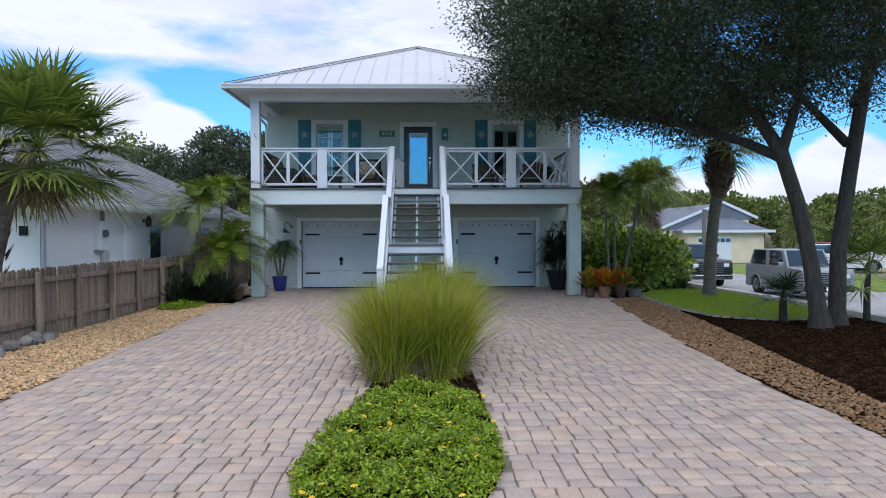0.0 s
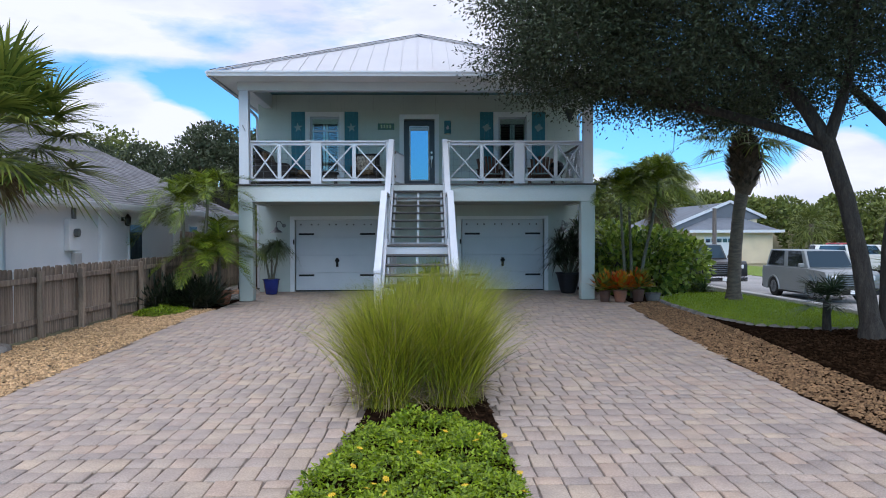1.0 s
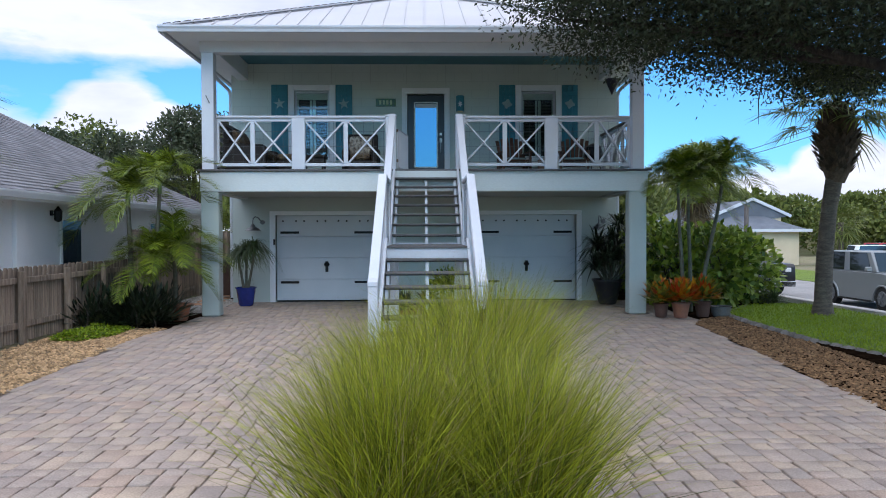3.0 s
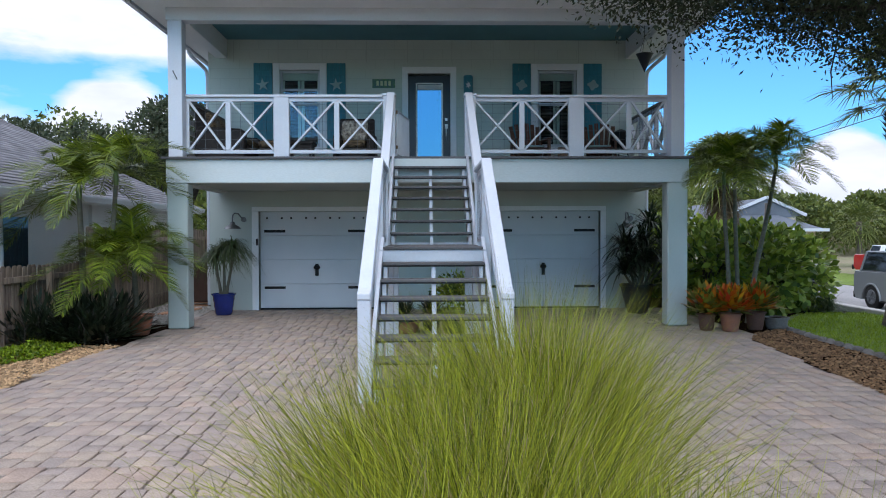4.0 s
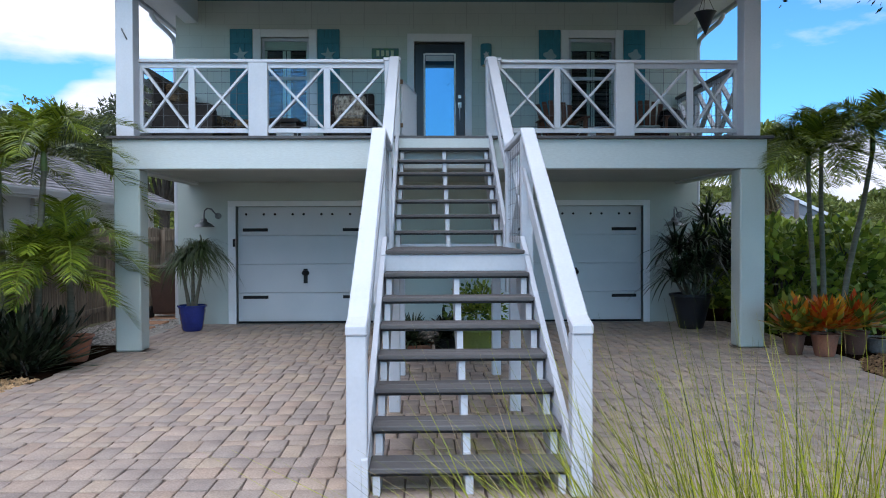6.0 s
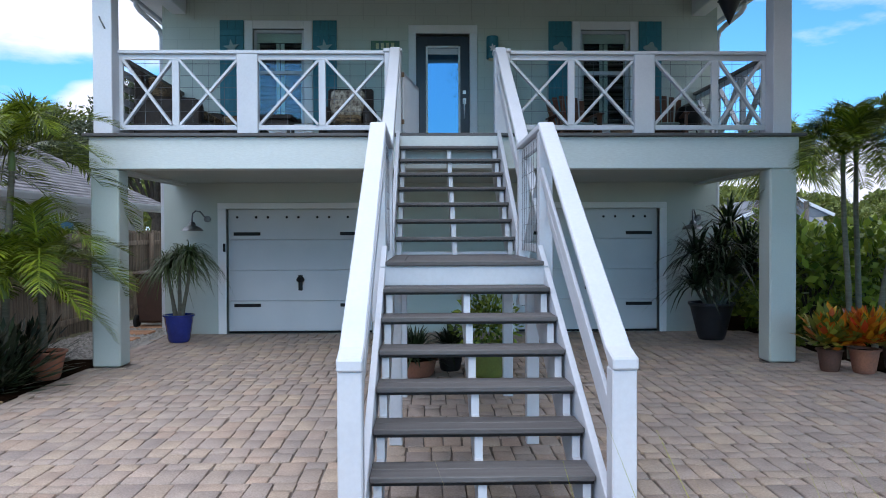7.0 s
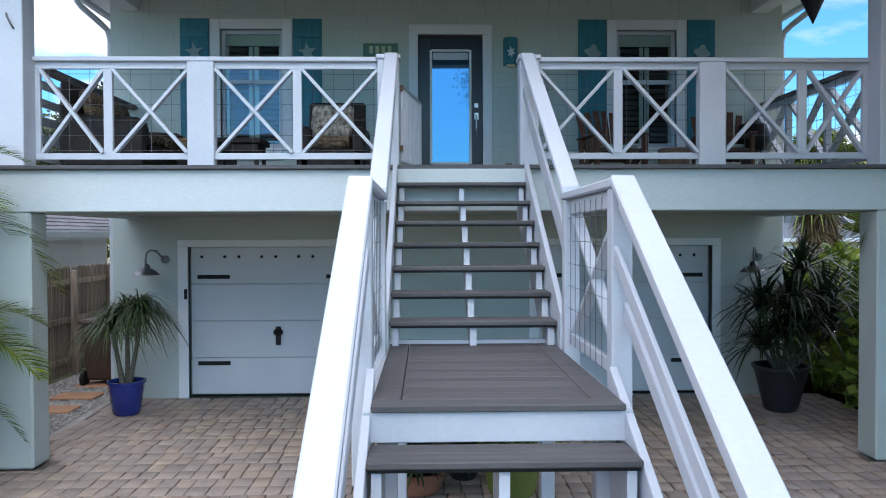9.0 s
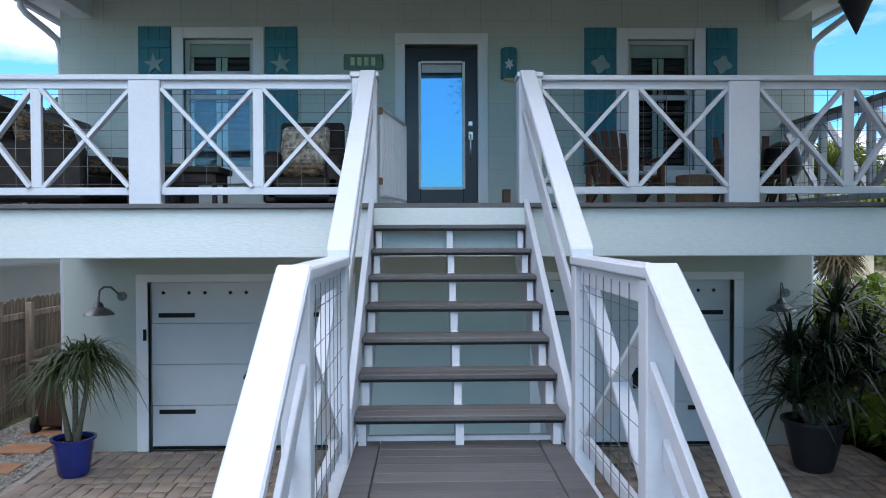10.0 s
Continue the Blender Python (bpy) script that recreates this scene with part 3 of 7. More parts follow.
solid("wall_ground_floor", wall_with_holes(WX0, WX1, 0, 2.62, [(a, b, 0, 2.10) for a, b in GAR], 0.0, 0.2), M_WALL, "sage green stucco wall of the garage level", "wall", kind="structure")
solid("wall_upper_floor", wall_with_holes(WX0, WX1, 2.62, 5.78, [DOOR] + [(a, b, WZ0, WZ1) for a, b in WIN], 0.0, 0.2), M_BLOCK, "sage green block wall of the upper floor", "wall", kind="structure")
for nm, x in (("wall_west", WX0), ("wall_east", WX1 - 0.2)):
    solid(nm, G().box((x, 0.2, 0), (x + 0.2, 12, 5.6)), M_WALL, "sage green stucco side wall", "wall", kind="structure")
solid("wall_north", G().box((WX0 + 0.2, 11.8, 0), (WX1 - 0.2, 12, 5.6)), M_WALL, "sage green rear wall", "wall", kind="structure")
solid("floor_upper", G().box((WX0 + 0.2, 0.2, 2.62), (WX1 - 0.2, 11.8, 2.90)), M_INDOOR_DARK, "upper floor slab coloured near black for the unlit rooms", "floor", kind="structure")
solid("floor_garage", G().box((WX0 + 0.2, 0.2, -0.045), (WX1 - 0.2, 11.8, 0.0)), M_CONC, "concrete garage floor", "floor", kind="structure")

# porch: floor boards, beam, ceiling
PY0 = -3.27
deck = thing("porch_floor", (0.4, -1.6, DECK_Z), "dark grey composite porch decking", "deck", kind="structure")
y = PY0 + 0.02
while y < -0.02:
    w = min(0.14, -0.005 - y)
    part("plank", G().box((-4.12, y, DECK_Z - 0.03), (4.95, y + w - 0.005, DECK_Z)), M_DECK, deck)
    y += 0.14
part("edge_board", G().box((-4.14, PY0 - 0.03, DECK_Z - 0.035), (4.97, PY0 + 0.015, DECK_Z + 0.004)), M_DECK, deck, "dark grey edge board", 0.005)
beam = thing("porch_beam", (0.4, -3.1, BEAM_Z), "pale sage painted porch beam with a rough grain", "beam", kind="structure")
part("front_beam", G().box((-4.08, -3.24, BEAM_Z), (4.90, -3.0, DECK_Z - 0.036)), M_BEAM, beam, "", 0.008)
for x in (-4.06, 4.68):
    part("side_beam", G().box((x, -3.0, BEAM_Z), (x + 0.2, -0.002, DECK_Z - 0.04)), M_BEAM, beam, "", 0.008)
solid("ceiling_lower", G().box((-3.86, -3.0, BEAM_Z + 0.04), (4.68, -0.002, BEAM_Z + 0.08)), M_UNDER, "sage painted ceiling under the porch floor", "ceiling", kind="structure")
solid("ceiling_porch", G().box((-3.84, -2.87, 5.74), (4.64, -0.002, 5.76)), M_CEIL, "teal painted porch ceiling", "ceiling", kind="structure")

for x0, x1 in ((-4.07, -3.72), (4.53, 4.88)):
    c = thing("porch_column", ((x0 + x1) / 2, -3.03, 0), "square sage stucco column carrying the porch", "column", "porch columns", "structure")
    part("shaft", G().box((x0, -3.235, 0), (x1, -2.90, BEAM_Z)), M_WALL, c, "", 0.02)
for x0, x1 in ((-4.07, -3.83), (4.62, 4.86)):
    c = thing("porch_post", ((x0 + x1) / 2, -3.0, DECK_Z), "square white porch post carrying the roof", "post", "porch posts", "structure")
    part("shaft", G().box((x0, -3.12, DECK_Z + 0.004), (x1, -2.88, 5.28)), M_WHITE, c, "", 0.008)

# header and roof
hd = thing("porch_header", (0.4, -3.0, 5.28), "white painted header beam below the eaves", "beam", kind="structure")
part("front_header", G().box((-4.10, -3.13, 5.28), (4.90, -2.87, 5.76)), M_WHITE, hd, "", 0.01)
for x in (-4.08, 4.64):
    part("side_header", G().box((x, -2.87, 5.34), (x + 0.24, -0.002, 5.74)), M_TRIM, hd, "", 0.01)
EX0, EX1, EY0, EY1 = -4.56, 5.42, -3.95, 12.6
EZ, RISE, HALF = 5.56, 2.16, 4.99
roof = thing("hip_roof", (0.43, 4, EZ), "white standing seam metal hip roof", "roof", kind="structure")
rg = G()
cx = (EX0 + EX1) / 2
a, b, c, d = (EX0, EY0, EZ), (EX1, EY0, EZ), (EX1, EY1, EZ), (EX0, EY1, EZ)
r1, r2 = (cx, EY0 + HALF, EZ + RISE), (cx, EY1 - HALF, EZ + RISE)
rg.add([a, b, c, d, r1, r2], [(0, 1, 4), (1, 2, 5, 4), (2, 3, 5), (3, 0, 4, 5)])
part("roof_panel", rg, M_METALROOF, roof)
k = RISE / HALF
x = EX0 + 0.45
while x < EX1 - 0.2:
    run = min(x - EX0, EX1 - x)
    part("seam", G().bar((x, EY0, EZ + 0.012), (x, EY0 + run, EZ + run * k + 0.012), 0.02, 0.024), M_METALROOF, roof)
    x += 0.41
for q in (a, b):
    part("hip_cap", G().bar((q[0], q[1], q[2] + 0.03), (r1[0], r1[1], r1[2] + 0.03), 0.2, 0.03), M_METALROOF, roof, "", 0.005)
    hp = G()
    n = 34
    for i in range(n):
        t0, t1 = (i + 0.15) / n, (i + 0.75) / n
        hp.bar(tuple(q[j] + (r1[j] - q[j]) * t0 + (0.055 if j == 2 else 0) for j in range(3)), tuple(q[j] + (r1[j] - q[j]) * t1 + (0.055 if j == 2 else 0) for j in range(3)), 0.09, 0.025)
    part("hip_vent", hp, M_BLACK, roof, "broken dark line of hip vents")
part("ridge_cap", G().bar((r1[0], r1[1], r1[2] + 0.03), (r2[0], r2[1], r2[2] + 0.03), 0.2, 0.03), M_METALROOF, roof)
solid("soffit", G().box((EX0 + 0.03, EY0 + 0.03, 5.50), (EX1 - 0.03, -3.132, 5.53)).box((EX0 + 0.03, -3.13, 5.50), (-4.102, EY1 - 0.03, 5.53)).box((4.902, -3.13, 5.50), (EX1 - 0.03, EY1 - 0.03, 5.53)), M_TRIM, "pale painted soffit under the eaves", "soffit", kind="structure")
gutter = thing("gutter", (0.4, EY0, 5.5), "white metal gutter along the eaves", "gutter", kind="structure")
prof = [(0, -0.02), (-0.07, -0.02), (-0.085, 0.03), (-0.11, 0.07), (-0.11, 0.10), (0.0, 0.10)]
part("front_gutter", G().prism([(EY0 + p, 5.48 + q) for p, q in prof], EX0 - 0.05, EX1 + 0.05, 0), M_WHITE, gutter)
for x, s in ((EX0, 1), (EX1, -1)):
    part("side_gutter", G().prism([(x + s * p, 5.48 + q) for p, q in prof], EY0, EY1, 1), M_WHITE, gutter)
for x, s in ((WX0, -1), (WX1, 1)):
    ex = EX0 if s < 0 else EX1
    dp = thing("downspout", (x, -0.05, 0), "white bent metal downspout at the wall corner", "downspout", "downspouts", "structure")
    part("pipe", G().tube([(ex, -0.3, 5.47), (ex, -0.3, 5.40), (ex - s * 0.04, -0.26, 5.33), (x + s * 0.12, -0.05, 5.17), (x + s * 0.07, 0.08, 5.10), (x + s * 0.06, 0.14, 4.98), (x + s * 0.06, 0.14, 0.1)], 0.04, 10), M_WHITE, dp, "", 0, 50)

# ---- garage doors ----
for gi, (x0, x1) in enumerate(GAR):
    d = thing("door_garage", ((x0 + x1) / 2, 0.08, 0), "white sectional garage door with black strap hinges, closed", "garage door", "garage doors", "structure")
    for i in range(4):
        z0 = 0.035 + i * 0.516
        part("panel", G().box((x0 + 0.012, 0.09, z0), (x1 - 0.012, 0.13, z0 + 0.510)), M_GARAGE, d, "", 0.006)
    part("backing", G().box((x0 + 0.012, 0.131, 0.03), (x1 - 0.012, 0.17, 2.1)), M_GARAGE, d)
    part("bottom_seal", G().box((x0 + 0.012, 0.085, 0.0), (x1 - 0.012, 0.14, 0.034)), M_BLACK, d, "black rubber seal")
    for xa in (x0 + 0.10, x1 - 0.55):
        for z in (1.68, 0.47):
            part("strap_hinge", G().box((xa, 0.078, z - 0.028), (xa + 0.45, 0.089, z + 0.028)), M_BLACK, d, "black iron strap hinge", 0.004)
    xm = (x0 + x1) / 2
    part("pull_handle", G().box((xm - 0.035, 0.06, 0.72), (xm + 0.035, 0.089, 0.98)).lathe([(0.045, 0), (0.07, 0.03), (0.07, 0.05), (0.045, 0.09)], (xm, 0.065, 0.86), 12), M_BLACK, d, "black iron pull handle", 0.004)
    for i in range(9):
        xx = x0 + 0.19 + i * (x1 - x0 - 0.38) / 8 + (0.03 if i % 2 else -0.03)
        part("stud", G().tube([(xx, 0.089, 1.96), (xx, 0.07, 1.96)], [0.022, 0.012], 10), M_BLACK, d)
    part("keypad", G().box((x0 - 0.05, -0.045, 1.38), (x0 - 0.01, -0.0255, 1.52)), M_BLACK, d, "small black door keypad", 0.004)
    fr = thing("trim_garage", (xm, 0, 0), "white painted wooden casing round the garage door", "door casing", "garage casings", "structure")
    part("jamb", G().box((x0 - 0.14, -0.025, 0), (x0, 0.085, 2.1)), M_TRIM, fr, "", 0.005)
    part("jamb", G().box((x1, -0.025, 0), (x1 + 0.12, 0.085, 2.1)), M_TRIM, fr, "", 0.005)
    part("head", G().box((x0 - 0.14, -0.025, 2.101), (x1 + 0.12, 0.085, 2.20)), M_TRIM, fr, "", 0.005)

# ---- windows and front door ----
for wi, (x0, x1) in enumerate(WIN):
    w = thing("window_%d" % (wi + 1), ((x0 + x1) / 2, 0, WZ0), "white sash window with dark slatted shutters behind the glass", "window", "porch windows", "structure")
    for nm, lo, hi in (("casing", (x0 - 0.14, -0.028, WZ0 - 0.16), (x0, 0.05, WZ1 + 0.14)), ("casing", (x1, -0.028, WZ0 - 0.16), (x1 + 0.14, 0.05, WZ1 + 0.14)), ("casing", (x0, -0.028, WZ1), (x1, 0.05, WZ1 + 0.14)), ("window_sill", (x0, -0.05, WZ0 - 0.16), (x1, 0.05, WZ0))):
        part(nm, G().box(lo, hi), M_TRIM, w, "", 0.006)
    zm = 4.39
    fr = G()
    for lo, hi in (((x0, 0.06, WZ0), (x0 + 0.05, 0.11, WZ1)), ((x1 - 0.05, 0.06, WZ0), (x1, 0.11, WZ1)), ((x0 + 0.05, 0.06, WZ0), (x1 - 0.05, 0.11, WZ0 + 0.06)), ((x0 + 0.05, 0.06, WZ1 - 0.05), (x1 - 0.05, 0.11, WZ1)), ((x0 + 0.05, 0.055, zm - 0.03), (x1 - 0.05, 0.11, zm + 0.03))):
        fr.box(lo, hi)
    if wi == 0:
        fr.box((x0 + 0.05, 0.055, 4.665), (x1 - 0.05, 0.084, 4.715))
    part("window_frame", fr, M_WHITE, w, "", 0.004)
    for za, zb in ((WZ0 + 0.06, zm - 0.03), (zm + 0.03, WZ1 - 0.05)):
        p = part("pane", G().box((x0 + 0.05, 0.085, za), (x1 - 0.05, 0.09, zb)), M_PANE, w)
    bl = thing("louvred_shutter", ((x0 + x1) / 2, 0.16, WZ0), "brown indoor louvred shutters behind the window", "shutter", "indoor shutters")
    # near-black sheet in place of the unlit room behind the louvres
    part("backing", G().box((x0, 0.30, WZ0 - 0.1), (x1, 0.31, WZ1 + 0.1)), M_INDOOR_DARK, bl)
    part("pelmet", G().box((x0, 0.118, 4.90), (x1, 0.13, WZ1 + 0.02)), M_BLIND, bl, "pale blind at the head of the window")
    xm = (x0 + x1) / 2
    for a, b in ((x0 + 0.02, xm - 0.01), (xm + 0.01, x1 - 0.02)):
        for z0_, z1_ in ((WZ0, 4.33), (4.345, 4.89)):
            for q0, q1 in ((a, a + 0.065), (b - 0.055, b)):
                part("stile", G().box((q0, 0.125, z0_), (q1, 0.15, z1_)), M_BLIND, bl, "pale shutter stile")
            z = z0_ + 0.05
            while z < z1_ - 0.04:
                part("louvre", G().bar((a + 0.065, 0.14, z), (b - 0.055, 0.14, z), 0.012, 0.06, (0, 0.5, 0.8)), M_LOUVRE, bl)
                z += 0.075

# panel joints in the wall above the openings
seams = thing("trim_panel_joints", (0.4, -0.001, 5.26), "thin dark joints between the boards above the door", "wall joint", kind="structure")
for x in (-3.71, -2.77, -1.84, -0.90, -0.03, 0.916, 1.80, 2.678, 3.63, 4.5):
    part("joint_strip", G().box((x - 0.004, -0.004, 5.26), (x + 0.004, -0.0005, 5.738)), M_UNDER, seams)
DX0, DX1 = -0.017, 0.88
fd = thing("door_front", ((DX0 + DX1) / 2, 0.06, DECK_Z), "navy front door with a full glass pane, closed", "door", kind="structure")
GX0, GX1, GZ0, GZ1 = 0.165, 0.705, 3.25, 4.83
for nm, lo, hi in (("stile", (DX0, 0.05, 2.95), (GX0, 0.10, 5.0)), ("stile", (GX1, 0.05, 2.95), (DX1, 0.10, 5.0)), ("door_rail", (GX0, 0.05, 2.95), (GX1, 0.10, GZ0)), ("door_rail", (GX0, 0.05, GZ1), (GX1, 0.10, 5.0))):
    part(nm, G().box(lo, hi), M_NAVY, fd, "", 0.004)
part("pane", G().box((GX0, 0.07, GZ0), (GX1, 0.08, GZ1)), M_GLASS, fd, "glass pane mirroring the sky")
bd = G()
for lo, hi in (((GX0 - 0.02, 0.04, GZ0), (GX0 + 0.012, 0.05, GZ1)), ((GX1 - 0.012, 0.04, GZ0), (GX1 + 0.02, 0.05, GZ1)), ((GX0 + 0.012, 0.04, GZ1 - 0.02), (GX1 - 0.012, 0.05, GZ1 + 0.01)), ((GX0 + 0.012, 0.04, GZ0 - 0.01), (GX1 - 0.012, 0.05, GZ0 + 0.02))):
    bd.box(lo, hi)
part("glazing_bead", bd, M_TRIM, fd, "thin pale glazing bead")
part("blind_head", G().box((GX0 + 0.02, 0.062, GZ1 - 0.13), (GX1 - 0.02, 0.069, GZ1 - 0.03)), M_WHITE, fd, "raised white blind at the top of the glass")
part("lock_set", G().box((0.765, 0.03, 4.03), (0.82, 0.049, 4.09)).box((0.765, 0.03, 3.86), (0.825, 0.049, 3.96)), M_STEEL, fd, "brushed steel lock", 0.004)
part("pull_handle", G().tube([(0.79, 0.045, 3.92), (0.79, -0.01, 3.9), (0.79, -0.02, 3.76), (0.79, -0.01, 3.64), (0.79, 0.045, 3.62)], 0.012, 8), M_STEEL, fd, "brushed steel handle", 0, 50)
ft = thing("trim_front_door", (0.43, 0, DECK_Z), "white painted casing round the front door", "door casing", kind="structure")
for lo, hi in (((-0.145, -0.03, DECK_Z), (DX0 - 0.002, 0.06, 5.03)), ((DX1 + 0.002, -0.03, DECK_Z), (1.01, 0.06, 5.03)), ((-0.145, -0.03, 5.03), (1.01, 0.06, 5.17))):
    part("casing", G().box(lo, hi), M_TRIM, ft, "", 0.006)

# outside shutters with a shape in each
def shutter(x0, x1, shape, label):
    s = thing("wooden_shutter", ((x0 + x1) / 2, -0.02, 3.43), label, "shutter", "wooden shutters")
    w = (x1 - x0 - 0.006) / 3
    for i in range(3):
        part("board", G().box((x0 + i * (w + 0.003), -0.032, 3.43), (x0 + i * (w + 0.003) + w, -0.004, 5.24)), M_TEAL, s, "", 0.003)
    for z in (3.58, 4.98):
        part("batten", G().box((x0 + 0.01, -0.052, z), (x1 - 0.01, -0.033, z + 0.10)), M_TEAL, s, "", 0.003)
    cx, cz = (x0 + x1) / 2, 4.78
    if shape == "star":
        poly = []
        for i in range(10):
            a = math.pi / 2 + math.pi * i / 5 + 0.12
            r = 0.145 if i % 2 == 0 else 0.055
            poly.append((cx + r * math.cos(a), cz + r * math.sin(a)))
        part("star_cutout", G().prism(poly, -0.050, -0.033, 1), M_SEAFOAM, s, "pale star shape", 0.004)
    else:
        poly = []
        for i in range(20):
            a = 2 * math.pi * i / 20
            r = 0.075 + 0.045 * abs(math.cos(2 * a + 0.4)) ** 2
            poly.append((cx + r * math.cos(a) * 1.05, cz + r * math.sin(a)))
        part("oval_cutout", G().prism(poly, -0.050, -0.033, 1), M_SEAFOAM, s, "pale oval shape with four lobes", 0.004)


for x0, x1, sh in ((-3.285, -2.892, "star"), (-1.738, -1.345, "star"), (2.21, 2.60, "oval"), (3.74, 4.125, "oval")):
    shutter(x0, x1, sh, "teal board shutter with a pale %s shape near its top" % ("star" if sh == "star" else "lobed oval"))

sign = thing("house_sign", (-0.53, -0.02, 4.72), "painted board with four pale bars beside the front door", "sign")
part("board", G().box((-0.775, -0.03, 4.72), (-0.295, -0.004, 4.905)), M_SIGN, sign, "", 0.006)
for i in range(4):
    part("bar", G().box((-0.69 + i * 0.085, -0.036, 4.765), (-0.64 + i * 0.085, -0.0305, 4.865)), M_SIGNTEXT, sign)
lamp = thing("porch_lamp", (1.26, -0.08, 4.6), "teal half-round wall lamp with a pale cut-out shape", "wall lamp")
part("shade", G().prism([(1.165, -0.004), (1.165, -0.07), (1.19, -0.125), (1.23, -0.15), (1.29, -0.15), (1.335, -0.125), (1.36, -0.07), (1.36, -0.004)], 4.60, 4.97), M_TEAL, lamp, "", 0.006)
star = []
for i in range(12):
    aa = math.pi * i / 6 + 0.2
    r = 0.06 if i % 2 else 0.03
    star.append((1.26 + r * math.cos(aa), 4.76 + 1.3 * r * math.sin(aa)))
part("cutout", G().prism(star, -0.158, -0.1505, 1), M_WHITE, lamp, "pale cut-out shape")
part("diffuser", G().box((1.2, -0.12, 4.575), (1.32, -0.03, 4.599)), M_LAMPGLOW, lamp, "warm diffuser")

# gooseneck lamps by the garage doors
for xl, s in ((-3.52, -1), (4.75, -1)):
    gl = thing("gooseneck_lamp", (xl, 0, 1.95), "galvanised gooseneck barn lamp on the garage wall", "wall lamp", "barn lamps")
    part("wall_plate", G().tube([(xl, -0.002, 1.93), (xl, -0.035, 1.93)], 0.055, 16), M_GALV, gl, "", 0, 40)
    part("arm", G().tube([(xl, -0.03, 1.93), (xl - 0.05, -0.05, 1.98), (xl - 0.09, -0.12, 2.05), (xl - 0.14, -0.2, 2.06), (xl - 0.17, -0.26, 2.02), (xl - 0.175, -0.28, 1.93), (xl - 0.175, -0.28, 1.88)], 0.013, 8), M_GALV, gl, "", 0, 50)
    part("shade", G().lathe([(0.03, 0.15), (0.05, 0.13), (0.06, 0.09), (0.13, 0.055), (0.175, 0.01), (0.18, 0.0), (0.165, 0.004), (0.10, 0.05), (0.03, 0.08)], (xl - 0.175, -0.28, 1.73), 24), M_GALV, gl, "", 0, 40)
# ---- stairs ----
SX0, SX1, SXC = -0.19, 1.03, 0.42
LZ, LY0, LY1 = 1.45, -7.07, -5.0
low = [(-7.07 - 0.30 * i, 1.45 - 0.182 * i) for i in range(1, 8)]
upp = [(-5.16 + 0.287 * i, 1.633 + 0.187 * i) for i in range(7)]
stair = thing("staircase", (SXC, -6.2, 0), "white painted open-riser staircase with grey composite treads and a landing", "staircase", kind="structure")
for yn, zn in low + upp:
    for k in (0, 1):
        part("tread", G().box((SX0, yn + 0.148 * k, zn - 0.034), (SX1, yn + 0.148 * k + 0.142, zn)), M_TREAD, stair, "", 0.006)
    # black strip paints in the shade under the nosing
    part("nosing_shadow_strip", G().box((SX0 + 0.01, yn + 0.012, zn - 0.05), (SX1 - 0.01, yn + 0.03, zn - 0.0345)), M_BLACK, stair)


def saw(x0, x1, steps, z_end, y_end):
    """A carriage board with a tooth under each tread."""
    poly = []
    for yn, zn in steps:
        poly += [(yn + 0.04, zn - 0.182), (yn + 0.04, zn - 0.0345)]
    poly.append((y_end, steps[-1][1] - 0.0345))
    poly.append((y_end, z_end))
    poly.append((steps[0][0] + 0.28, steps[0][1] - 0.182))
    return G().prism(poly, x0, x1, 0)


for x0, x1 in ((SX0 + 0.02, SX0 + 0.065), (SXC - 0.024, SXC + 0.024), (SX1 - 0.065, SX1 - 0.02)):
    part("carriage", saw(x0, x1, list(reversed(low)), LZ - 0.45, LY0 + 0.06), M_WHITE, stair)
    part("carriage", saw(x0, x1, upp, DECK_Z - 0.5, -3.26), M_WHITE, stair)
# skirt boards outside the treads
for x0, x1 in ((SX0 - 0.045, SX0 - 0.002), (SX1 + 0.002, SX1 + 0.045)):
    part("skirt_board", G().prism([(-9.2, 0.0), (-9.0, 0.0), (-6.72, 1.20), (-6.72, 1.57), (-9.2, 0.24)], x0, x1, 0), M_WHITE, stair, "", 0.004)
    part("skirt_board", G().prism([(-5.25, 1.40), (-3.26, 2.52), (-3.26, 2.97), (-5.25, 1.70)], x0, x1, 0), M_WHITE, stair, "", 0.004)
# landing
part("landing_border", G().box((SX0, LY0, LZ - 0.034), (SX1, LY0 + 0.14, LZ)), M_TREAD, stair, "", 0.005)
for x0, x1 in ((SX0, SX0 + 0.14), (SX1 - 0.14, SX1)):
    part("landing_border", G().box((x0, LY0 + 0.146, LZ - 0.034), (x1, LY1, LZ)), M_TREAD, stair, "", 0.005)
y = LY0 + 0.146
while y < LY1 - 0.05:
    part("landing_plank", G().box((SX0 + 0.145, y, LZ - 0.034), (SX1 - 0.145, min(y + 0.14, LY1), LZ)), M_TREAD, stair, "", 0.004)
    y += 0.144
part("landing_fascia", G().box((SX0 - 0.04, LY0 + 0.03, LZ - 0.185), (SX1 + 0.04, LY0 + 0.07, LZ - 0.035)), M_WHITE, stair, "white landing fascia", 0.004)
part("landing_fascia", G().box((SX0 - 0.04, LY1 - 0.05, LZ - 0.22), (SX1 + 0.04, LY1 - 0.01, LZ - 0.035)), M_WHITE, stair, "", 0.004)
for x0 in (SX0 - 0.04, SX1):
    part("landing_joist", G().box((x0, LY0 + 0.07, LZ - 0.22), (x0 + 0.04, LY1 - 0.05, LZ - 0.035)), M_WHITE, stair)
part("landing_threshold", G().box((SX0, LY1 - 0.02, LZ + 0.001), (SX1, LY1 + 0.02, LZ + 0.03)), M_WHITE, stair)
